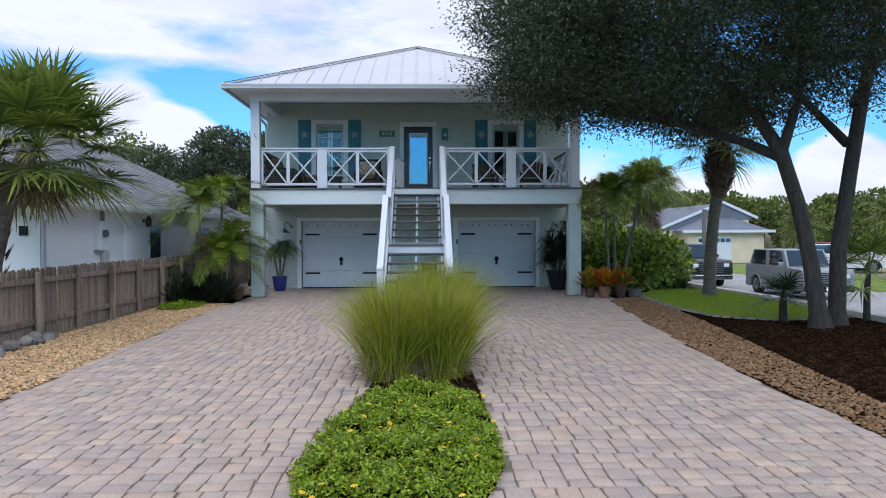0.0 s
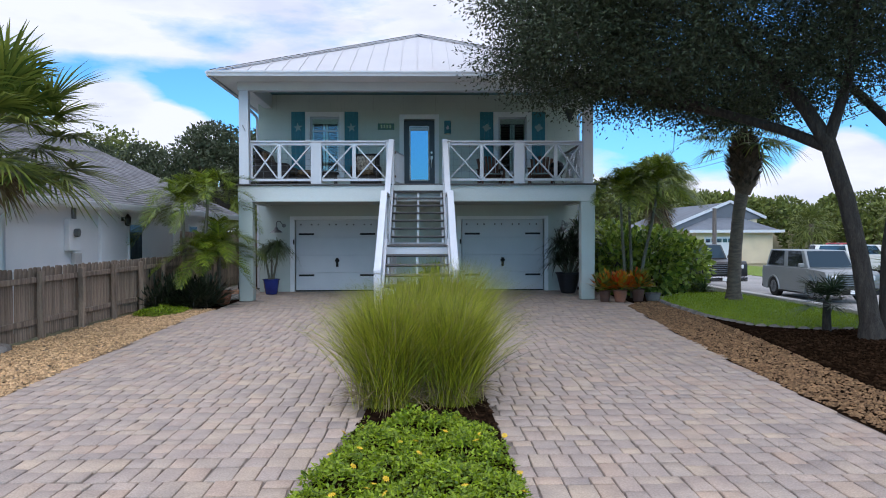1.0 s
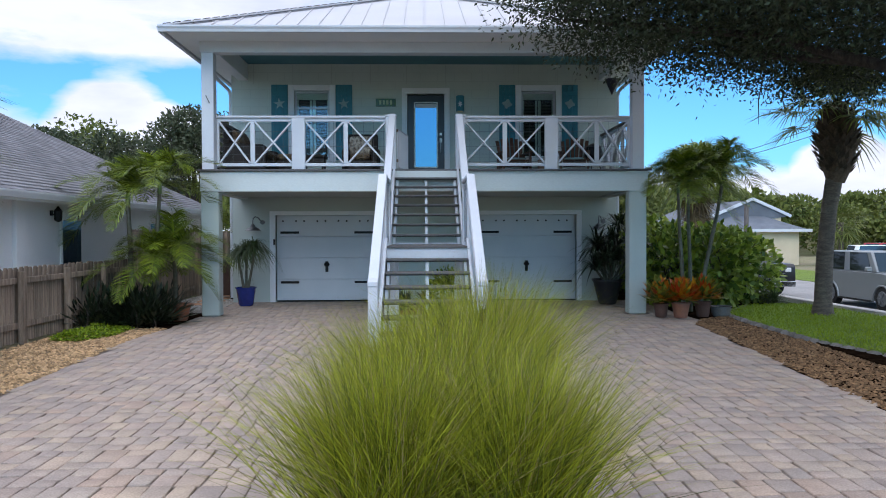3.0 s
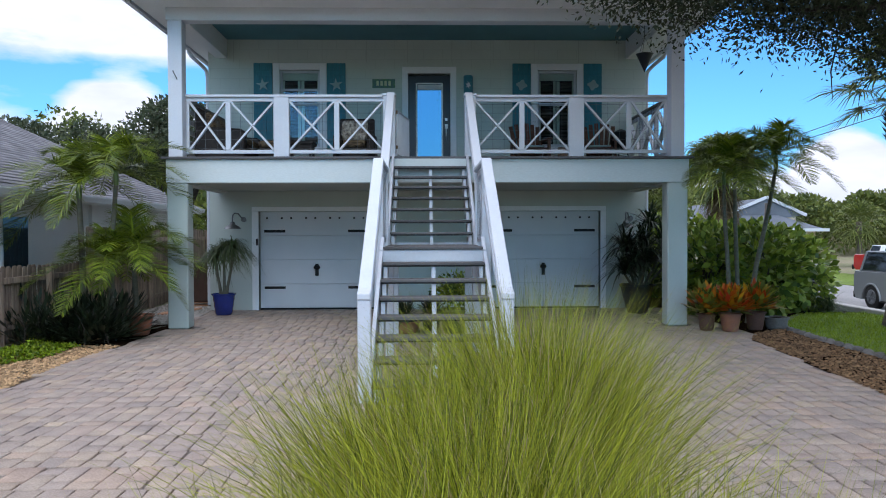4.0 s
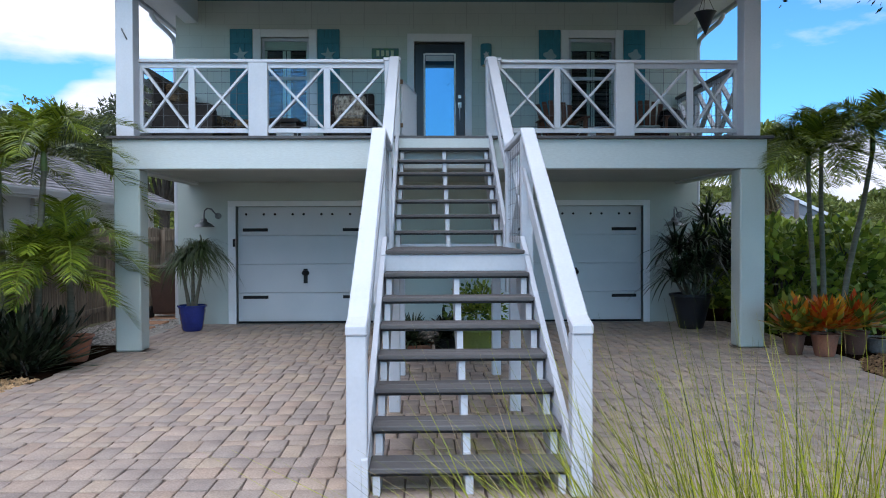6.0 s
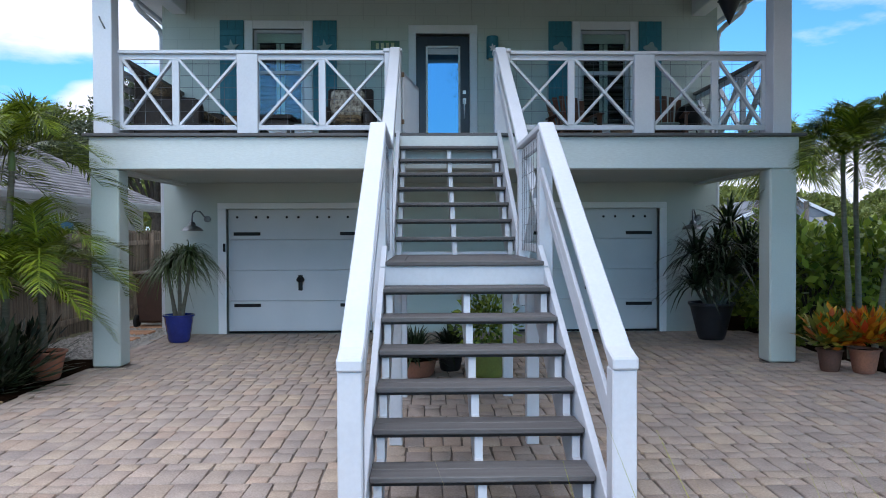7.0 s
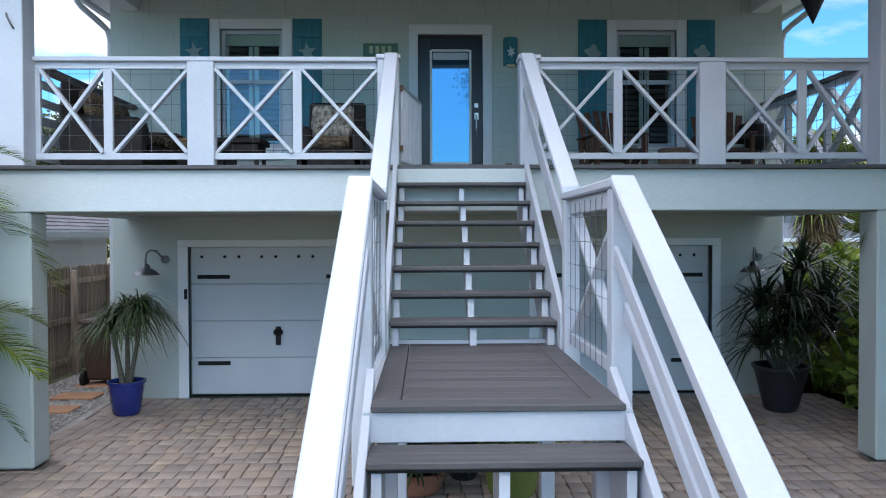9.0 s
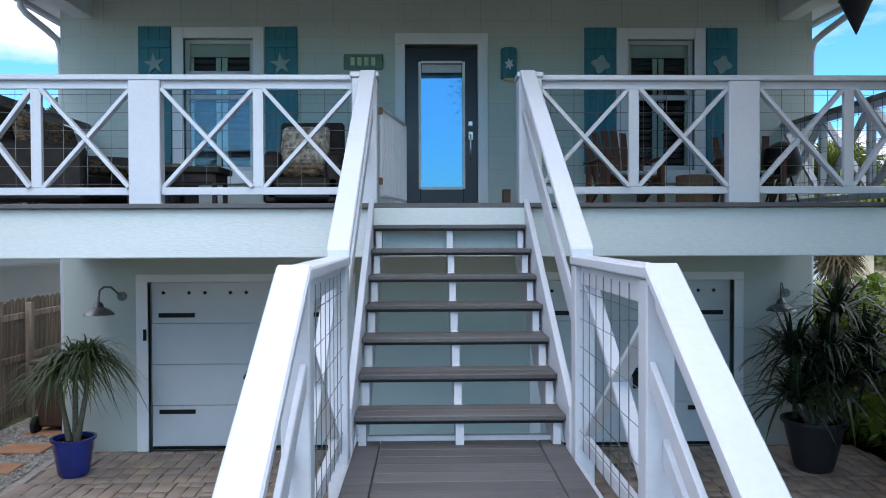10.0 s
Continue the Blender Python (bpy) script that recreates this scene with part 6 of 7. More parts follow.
for i in range(42):
    p = spots[rnd.randrange(len(spots))]
    ob = new("blossom", fm)
    ob.parent = gc
    ob.matrix_parent_inverse = gc.matrix_basis.inverted()
    ob.matrix_basis = pose(p[0], p[1], p[2] + 0.05, rnd.uniform(-10, 45), rnd.uniform(-25, 25), rnd.uniform(0, 360))

# ---- right: oak, palms, hedge ----
oak = thing("oak_tree", (7.7, -10.5, 0), "spreading live oak with two leaning trunks and a dense dark crown", "tree")
trunk_a = part("trunk", G().tube([(7.55, -10.75, -0.02), (7.5, -10.75, 0.3), (7.38, -10.7, 1.2), (7.2, -10.6, 2.2), (6.95, -10.5, 3.1), (6.6, -10.3, 3.8), (6.1, -10.0, 4.5), (5.4, -9.6, 5.2), (4.4, -9.0, 5.8)], [0.23, 0.155, 0.135, 0.13, 0.125, 0.11, 0.095, 0.075, 0.045], 14), M_BARK, oak, "leaning trunk with furrowed grey bark", 0, 60)
trunk_b = part("trunk", G().tube([(8.05, -10.35, -0.02), (8.05, -10.35, 0.3), (8.1, -10.3, 1.4), (8.33, -10.25, 2.8), (8.55, -10.2, 4.0), (8.85, -10.1, 5.2), (9.2, -9.8, 6.4)], [0.22, 0.155, 0.14, 0.13, 0.12, 0.1, 0.05], 14), M_BARK, oak, "upright trunk with furrowed grey bark", 0, 60)
for path, rad in (([(7.0, -10.5, 3.0), (6.5, -10.0, 3.35), (5.8, -9.4, 3.7), (4.8, -8.7, 4.2), (3.6, -8.0, 4.5), (2.4, -7.6, 4.7)], 0.1), ([(6.95, -10.5, 3.1), (7.1, -10.8, 4.0), (7.0, -11.2, 5.2), (6.6, -11.6, 6.4)], 0.1), ([(8.42, -10.2, 4.0), (9.2, -9.6, 4.9), (10.2, -9.0, 5.6), (11.2, -8.6, 6.0)], 0.09), ([(8.3, -10.2, 3.3), (7.9, -9.3, 4.3), (7.4, -8.2, 5.2), (7.0, -7.0, 6.0)], 0.09), ([(5.4, -9.6, 5.2), (4.8, -10.4, 5.8), (4.0, -11.2, 6.2)], 0.06), ([(5.8, -9.4, 3.7), (5.2, -8.4, 4.0), (4.8, -7.2, 4.3), (4.5, -6.2, 4.6)], 0.06)):
    part("limb", G().tube(path, [rad * (1 - 0.75 * i / (len(path) - 1)) for i in range(len(path))], 10), M_BARK, oak, "", 0, 60)
CC, CR = np.array([6.9, -8.9, 6.1]), np.array([5.55, 4.3, 2.75])
cl = []
while len(cl) < 2150:
    p = nr.uniform(-1, 1, (1, 3))[0]
    r = (np.abs(p) ** 2.6).sum()
    if r > 1 or r < 0.12:
        continue
    w = CC + p * CR
    wob = noise.noise(Vector(w * 0.55)) * 0.55
    if r > 0.86 + wob * 0.5:
        continue
    low_lim = 3.95 + 0.35 * noise.noise(Vector((w[0] * 0.8, w[1] * 0.8, 5.0))) + 0.10 * max(0, w[0] - 8) + (0.3 if w[0] < 2.6 else 0)
    if w[2] < low_lim or (w[0] > 7.8 and w[2] < 5.3 and nr.random() < 0.8):
        continue
    cl.append(w)
# extra leaf clusters out of view, added to shade the mulch and drive
m = 0
while m < 330:
    p = nr.uniform(-1, 1, (1, 3))[0]
    w = np.array([9.0, -14.8, 7.1]) + p * np.array([4.6, 3.6, 1.7])
    if (p ** 2).sum() > 1 or w[2] < 2.35 + 0.36 * (w[1] + 24.0):
        continue
    cl.append(w)
    m += 1
cl = np.array(cl)
per = 190
cen = np.repeat(cl, per, 0)
off = nr.normal(size=cen.shape) * [0.27, 0.27, 0.16]
foot = cen + off
way = unit(off) + nr.normal(0, 0.6, off.shape) + [0, 0, -0.1]
v, q = leaf_cards(foot, way, nr.uniform(0.05, 0.095, len(foot)), nr.uniform(0.022, 0.038, len(foot)))
quick_part("crown", v, q, M_OAKLEAF, oak, "dense dark green leaves", "stuff")
tw = G()
for w in cl[::9]:
    e = w + nr.normal(0, 0.35, 3)
    tw.tube([tuple(w), tuple((w + e) / 2 + nr.normal(0, 0.05, 3)), tuple(e)], [0.014, 0.01, 0.004], 4, False)
tagged(part("twigs", tw, M_BARK, oak, fix=False), kind="stuff")

# fan palm on the lawn
px, py = 8.38, -3.95
lp2 = thing("fan_palm", (8.17, -3.85, 0.03), "fan palm with a bulging boot-covered crown on the lawn", "palm tree")
part("trunk", G().tube([(8.17, -3.85, 0.02), (8.17, -3.86, 0.3), (8.19, -3.88, 1.2), (8.26, -3.9, 2.1), (px - 0.03, py, 2.8), (px, py, 4.0)], [0.22, 0.165, 0.155, 0.145, 0.16, 0.16], 14), M_PALMBARK, lp2, "rough grey-brown trunk", 0, 60)
bt = []
for i in range(420):
    z = rnd.uniform(2.75, 4.05)
    az = rnd.uniform(0, 6.283)
    bul = 0.19 + 0.21 * math.sin(math.pi * min(1, max(0, (z - 2.65) / 1.5)))
    p = np.array([[px + bul * 0.85 * math.cos(az), py + bul * 0.85 * math.sin(az), z]])
    w = np.array([[math.cos(az) * 0.75, math.sin(az) * 0.75, 0.8]])
    bt.append(leaf_cards(p, w, rnd.uniform(0.14, 0.26), 0.10, np.array([[math.cos(az), math.sin(az), -0.3]]), 0.3))
v, q = merge(bt)
quick_part("frond_boot_cover", v, q, M_BOOT, lp2, "criss-cross old frond bases", "stuff")
part("boot_core", G().tube([(px - 0.02, py, 2.6), (px, py, 2.9), (px, py, 3.4), (px, py, 3.9), (px, py, 4.15)], [0.16, 0.27, 0.36, 0.29, 0.16], 14), M_BOOT, lp2, "", 0, 60)
ch = []
for i in range(38):
    ch += fan((px, py, 4.1), i * 2.39996, radians(75 - 100 * i / 38 + rnd.uniform(-7, 7)), rnd.uniform(0.6, 0.95), rnd.uniform(0.65, 0.9), droop=rnd.uniform(0.2, 0.6))
v, q = merge(ch)
quick_part("crown", v, q, M_FAN, lp2, "green fan fronds", "stuff")

feather_palm("feather_palm", [([(5.72, -3.0, 0), (5.68, -3.0, 1.0), (5.62, -3.0, 1.8), (5.6, -3.0, 2.45)], 0.035), ([(5.92, -2.85, 0), (5.9, -2.85, 1.0), (5.86, -2.85, 2.0), (5.86, -2.85, 2.6)], 0.035), ([(6.05, -2.95, 0), (6.2, -2.95, 1.0), (6.42, -2.95, 2.0), (6.55, -2.95, 2.75)], 0.038)], "cluster of three slender feather palms beside the porch", 19, 1.2)
fp = thing("fan_palm", (10.3, 9.0, -0.6), "broad fan palm with a shaggy dry skirt behind the hedge", "palm tree")
part("trunk", G().tube([(10.3, 9.0, -0.8), (10.3, 9.0, 1.6), (10.3, 9.0, 3.6)], [0.26, 0.22, 0.2], 12), M_PALMBARK, fp, "", 0, 60)
ch, dr = [], []
for i in range(56):
    ch += fan((10.3, 9.0, 3.7), i * 2.39996, radians(80 - 95 * i / 56 + rnd.uniform(-7, 7)), rnd.uniform(0.7, 1.05), rnd.uniform(0.95, 1.25), 30, droop=rnd.uniform(0.4, 0.85))
for i in range(40):
    dr += fan((10.3, 9.0, rnd.uniform(2.3, 3.5)), i * 2.39996, radians(rnd.uniform(-80, -45)), 0.45, 0.8, 16, 0.3)
v, q = merge(ch)
quick_part("crown", v, q, M_FAN, fp, "", "stuff")
v, q = merge(dr)
quick_part("dry_skirt", v, q, M_FANDRY, fp, "hanging dry fronds", "stuff")


def leafy_mass(name, boxes, n, size, mat_leaf, label, category, stem=True):
    """A shrub or hedge: leaves over and within rounded masses, with stems."""
    x = sum(b[0] for b in boxes) / len(boxes)
    y = sum(b[1] for b in boxes) / len(boxes)
    t = thing(name, (x, y, 0), label, category)
    tot = sum(b[3] * b[4] * b[5] for b in boxes)
    ch = []
    for (cx_, cy_, cz_, rx, ry, rz) in boxes:
        k = int(n * rx * ry * rz / tot)
        d = unit(nr.normal(size=(k, 3)))
        rr = nr.uniform(0.45, 1.0, (k, 1)) ** 0.5
        wob = np.array([1 + 0.28 * noise.noise(Vector(a * 2.3 + np.array([cx_, cy_, 0]))) for a in d])[:, None]
        p = np.array([cx_, cy_, cz_]) + d * rr * wob * [rx, ry, rz]
        p[:, 2] = np.maximum(p[:, 2], 0.03)
        ch.append(leaf_cards(p, d + nr.normal(0, 0.6, (k, 3)), nr.uniform(0.7, 1.25, k) * size, nr.uniform(0.65, 0.95, k) * size * 0.8, d + nr.normal(0, 0.5, (k, 3)) + [0, 0, 0.4], 0.55))
        if stem:
            g = G()
            for _ in range(6):
                g.tube([(cx_ + rnd.uniform(-0.1, 0.1), cy_ + rnd.uniform(-0.1, 0.1), 0), (cx_ + rnd.uniform(-0.3, 0.3) * rx, cy_ + rnd.uniform(-0.3, 0.3) * ry, cz_), (cx_ + rnd.uniform(-0.7, 0.7) * rx, cy_ + rnd.uniform(-0.7, 0.7) * ry, cz_ + rz * 0.7)], [0.025, 0.018, 0.008], 5, False)
            tagged(part("stem_cluster", g, M_BARK, t, fix=False), kind="stuff")
    v, q = merge(ch)
    quick_part("leaves", v, q, mat_leaf, t, "", "stuff")
    return t


leafy_mass("sea_grape_hedge", [(5.9, -1.6, 0.8, 0.75, 0.8, 0.85), (6.9, -1.4, 0.85, 0.9, 0.9, 0.95), (7.9, -0.7, 0.8, 0.8, 0.9, 0.85), (6.3, 0.4, 1.0, 0.9, 1.2, 1.0), (6.0, 3.0, 1.0, 0.8, 1.6, 1.0), (7.6, 1.0, 0.9, 0.8, 1.0, 0.9)], 10500, 0.19, M_SEAGRAPE, "sea grape hedge with large round yellow-green leaves", "hedge")
gt2 = thing("grassy_clump", (8.4, -0.6, 0), "fine grey-green grass clump beside the hedge", "grass clump")
strap_head((8.35, -1.35, 0.02), 420, 0.75, 0.012, 0.6, M_PONY, gt2)
cy2 = thing("small_cycad", (7.35, -9.75, 0.0), "small palm-like cycad with stiff fronds by the oak", "cycad")
part("stem", G().tube([(7.35, -9.75, 0), (7.35, -9.75, 0.25), (7.35, -9.75, 0.5)], [0.08, 0.07, 0.06], 10), M_BARK, cy2, "", 0, 60)
ch = []
for i in range(18):
    ch += fan((7.35, -9.75, 0.52), i * 2.39996, radians(65 - 85 * i / 18), 0.3, 0.46, 16, 0.2)
v, q = merge(ch)
quick_part("fronds", v, q, M_YUCCA, cy2, "", "stuff")
cy3 = thing("saw_palmetto", (8.98, -9.7, 0.0), "spiky saw palmetto at the edge of the mulch bed", "palm shrub")
part("stem", G().tube([(8.98, -9.7, 0), (8.98, -9.7, 0.5), (9.0, -9.7, 0.9)], [0.07, 0.06, 0.05], 10), M_BARK, cy3, "", 0, 60)
ch = []
for i in range(22):
    ch += fan((9.0, -9.7, 0.95), i * 2.39996, radians(75 - 100 * i / 22), rnd.uniform(0.5, 0.8), 0.62, 18, 0.15)
v, q = merge(ch)
quick_part("fronds", v, q, M_FAN, cy3, "", "stuff")

# ---- stones ----
def boulder(seed, sx, sy, sz):
    g = G()
    r = random.Random(seed)
    n, m = 8, 5
    vs, fs = [], []
    for i in range(m + 1):
        for j in range(n):
            ph, th = math.pi * i / m, 2 * math.pi * j / n
            k = 1 + 0.25 * noise.noise(Vector((math.cos(th) * math.sin(ph) * 1.5 + seed, math.sin(th) * math.sin(ph) * 1.5, math.cos(ph) * 1.5)))
            vs.append((sx * k * math.sin(ph) * math.cos(th), sy * k * math.sin(ph) * math.sin(th), sz * k * math.cos(ph)))
    for i in range(m):
        for j in range(n):
            fs.append((i * n + j, (i + 1) * n + j, (i + 1) * n + (j + 1) % n, i * n + (j + 1) % n))
    return g.add(vs, fs)


stone_mesh = [to_mesh("stone", boulder(s, 0.12, 0.09, 0.07), M_STONE, 0, 50) for s in range(4)]
edging = thing("stone_edging", (6.4, -6, 0), "row of rough grey stones edging the lawn", "stone edging")
line = [(7.6, -1.75), (6.4, -3.35), (6.27, -5.0), (6.2, -7.5), (6.45, -8.95), (7.2, -9.55), (8.2, -9.6), (9.1, -9.05)]
for (x1, y1), (x2, y2) in zip(line, line[1:]):
    L = math.dist((x1, y1), (x2, y2))
    for i in range(int(L / 0.23)):
        f = (i + 0.5) / int(L / 0.23)
        ob = new("stone", stone_mesh[rnd.randrange(4)])
        ob.parent = edging
        ob.matrix_parent_inverse = edging.matrix_basis.inverted()
        ob.matrix_basis = pose(x1 + (x2 - x1) * f, y1 + (y2 - y1) * f, 0.0, rnd.uniform(-8, 8), rnd.uniform(-8, 8), math.degrees(math.atan2(y2 - y1, x2 - x1)) + rnd.uniform(-12, 12)) @ Matrix.Diagonal((1.0, 0.8, 0.75, 1))
for i in range(16):
    ob = tagged(new("rock", stone_mesh[rnd.randrange(4)]), "rounded brown-grey rock at the foot of the fence", "rock", "rocks by the fence")
    ob.matrix_basis = pose(-5.48 + rnd.uniform(-0.1, 0.13), -13.3 + i * 0.13, 0.03 + (0.05 if i % 4 == 0 else 0), rnd.uniform(-20, 20), rnd.uniform(-20, 20), rnd.uniform(0, 360)) @ Matrix.Diagonal((1.1, 1.1, 1.2, 1))


def pebbles(name, poly, n, size, material, label, z=0.0):
    xs, ys = [p[0] for p in poly], [p[1] for p in poly]
    pts = []
    while len(pts) < n:
        p = (rnd.uniform(min(xs), max(xs)), rnd.uniform(min(ys), max(ys)))
        if inside(p, poly):
            pts.append(p)
    pts = np.array(pts)
    oct_ = np.array([(1, 0, 0), (0, 1, 0), (-1, 0, 0), (0, -1, 0), (0, 0, 1), (0.3, 0.3, -0.6)], float)
    sc = nr.uniform(0.6, 1.35, (n, 1, 3)) * size / 2 * [1.15, 0.95, 0.7]
    a = nr.uniform(0, 6.283, n)
    rot = np.stack([np.stack([np.cos(a), -np.sin(a), 0 * a], -1), np.stack([np.sin(a), np.cos(a), 0 * a], -1), np.stack([0 * a, 0 * a, 1 + 0 * a], -1)], 1)
    loc = np.einsum("nij,nkj->nki", rot, (oct_ + nr.normal(0, 0.16, (n, 6, 3))) * sc)
    loc += np.column_stack([pts, z + nr.uniform(-0.004, 0.014, n)])[:, None]
    tri = np.array([(0, 1, 4, 4), (1, 2, 4, 4), (2, 3, 4, 4), (3, 0, 4, 4)])
    faces = [tuple(int(i) for i in f[:3]) for k in range(n) for f in (tri + 6 * k)]
    me = bpy.data.meshes.new(name)
    me.from_pydata(loc.reshape(-1, 3).tolist(), [], faces)
    me.materials.append(material)
    return tagged(new(name, me), label, "gravel", kind="stuff")


pebbles("pebbles", [(-3.72, -17), (-3.75, -16), (-3.95, -11), (-4.2, -6.5), (-4.1, -5.2), (-5.6, -5.2), (-5.6, -17)], 15000, 0.05, M_GRAVEL, "loose tan and cream pebbles along the fence", -0.005)
pebbles("pebbles", [(4.35, -19), (4.45, -14), (4.7, -10.5), (5.05, -7), (5.25, -5), (5.6, -4.3), (6.3, -3.7), (6.15, -5.0), (6.1, -7.5), (5.95, -9.5), (5.58, -12.6), (5.1, -16.7), (5.0, -19)], 11000, 0.045, M_BROWNGRAVEL, "loose brown pebbles beside the driveway", -0.005)
pebbles("pebbles", [(-5.6, -2.5), (-4.2, -2.5), (-4.3, 0.0), (-4.3, 4), (-5.6, 4)], 5000, 0.05, M_GREYGRAVEL, "loose grey pebbles in the side yard", 0.0)
pebbles("mulch_chips", [(5.12, -17), (5.6, -12.6), (6.0, -9.7), (7.2, -9.7), (9.0, -9.3), (9.0, -17)], 7000, 0.055, M_CHIP, "dark shredded bark mulch", 0.012)
pebbles("mulch_chips", ISLAND, 2600, 0.045, M_CHIP, "dark shredded bark mulch", 0.008)
for i, (x, y) in enumerate(((-4.75, -0.75), (-4.8, 0.1), (-4.85, 0.95), (-4.8, 1.8))):
    st_ = tagged(new("stepping_stone", to_mesh("stepping_stone", G().box((-0.3, -0.2, 0), (0.3, 0.2, 0.035)), M_ORANGE, 0.012)), "orange concrete stepping stone on grey gravel", "stepping stone", "stepping stones")
    st_.matrix_basis = pose(x, y, 0.0, 0, 0, rnd.uniform(-8, 8))
# lawn blades
n = 16000
pts = []
while len(pts) < n:
    p = (rnd.uniform(6.2, 9.2), rnd.uniform(-9.6, -1.5))
    if inside(p, LAWN):
        pts.append(p)
foot = np.column_stack([np.array(pts), np.full(n, 0.03)])
v, q = leaf_cards(foot, nr.normal(0, 0.4, (n, 3)) + [0, 0, 1], nr.uniform(0.03, 0.06, n), 0.012)
ob = new("lawn_blades", quick_mesh("lawn_blades", v, q, leaf_mat("lawn_blade", (0.15, 0.225, 0.008), (0.28, 0.37, 0.02), 0.6, 0.25)))
tagged(ob, "short mown green grass blades", "grass", kind="stuff")

# trash cart
bn = thing("trash_cart", (-4.72, 1.05, 0), "brown wheeled trash cart beside the house wall", "trash cart")
part("body", G().add([(-5.0, 0.85, 0.1), (-4.5, 0.85, 0.1), (-4.5, 1.35, 0.1), (-5.0, 1.35, 0.1), (-5.05, 0.78, 0.95), (-4.45, 0.78, 0.95), (-4.45, 1.4, 0.95), (-5.05, 1.4, 0.95)], [(3, 2, 1, 0), (4, 5, 6, 7), (0, 1, 5, 4), (1, 2, 6, 5), (2, 3, 7, 6), (3, 0, 4, 7)]), M_BIN, bn, "", 0.03, 40)
part("lid", G().box((-5.08, 0.74, 0.951), (-4.42, 1.44, 1.01)), M_BIN, bn, "", 0.025, 40)
for x in (-5.06, -4.5):
    part("wheel", G().tube([(x, 0.86, 0.125), (x + 0.06, 0.86, 0.125)], 0.125, 18), M_TYRE, bn, "", 0.01, 40)
# ---- parked vehicles ----
def wheel(parent, x, y, r, w, s):
    ty = part("tyre", G().tube([(x - w / 2, y, r), (x - w / 2 + 0.02, y, r), (x + w / 2 - 0.02, y, r), (x + w / 2, y, r)], [r * 0.9, r, r, r * 0.9], 24), M_TYRE, parent, "", 0, 35)
    xo = x + s * (w / 2 + 0.001)
    rim = G().tube([(xo, y, r), (xo + s * 0.012, y, r)], [r * 0.62, r * 0.58], 20)
    for i in range(6):
        a = 2 * math.pi * i / 6
        rim.bar((xo + s * 0.02, y, r), (xo + s * 0.02, y + 0.55 * r * math.cos(a), r + 0.55 * r * math.sin(a)), 0.05, 0.02)
    part("rim", rim, M_GALV, ty, "grey alloy rim")


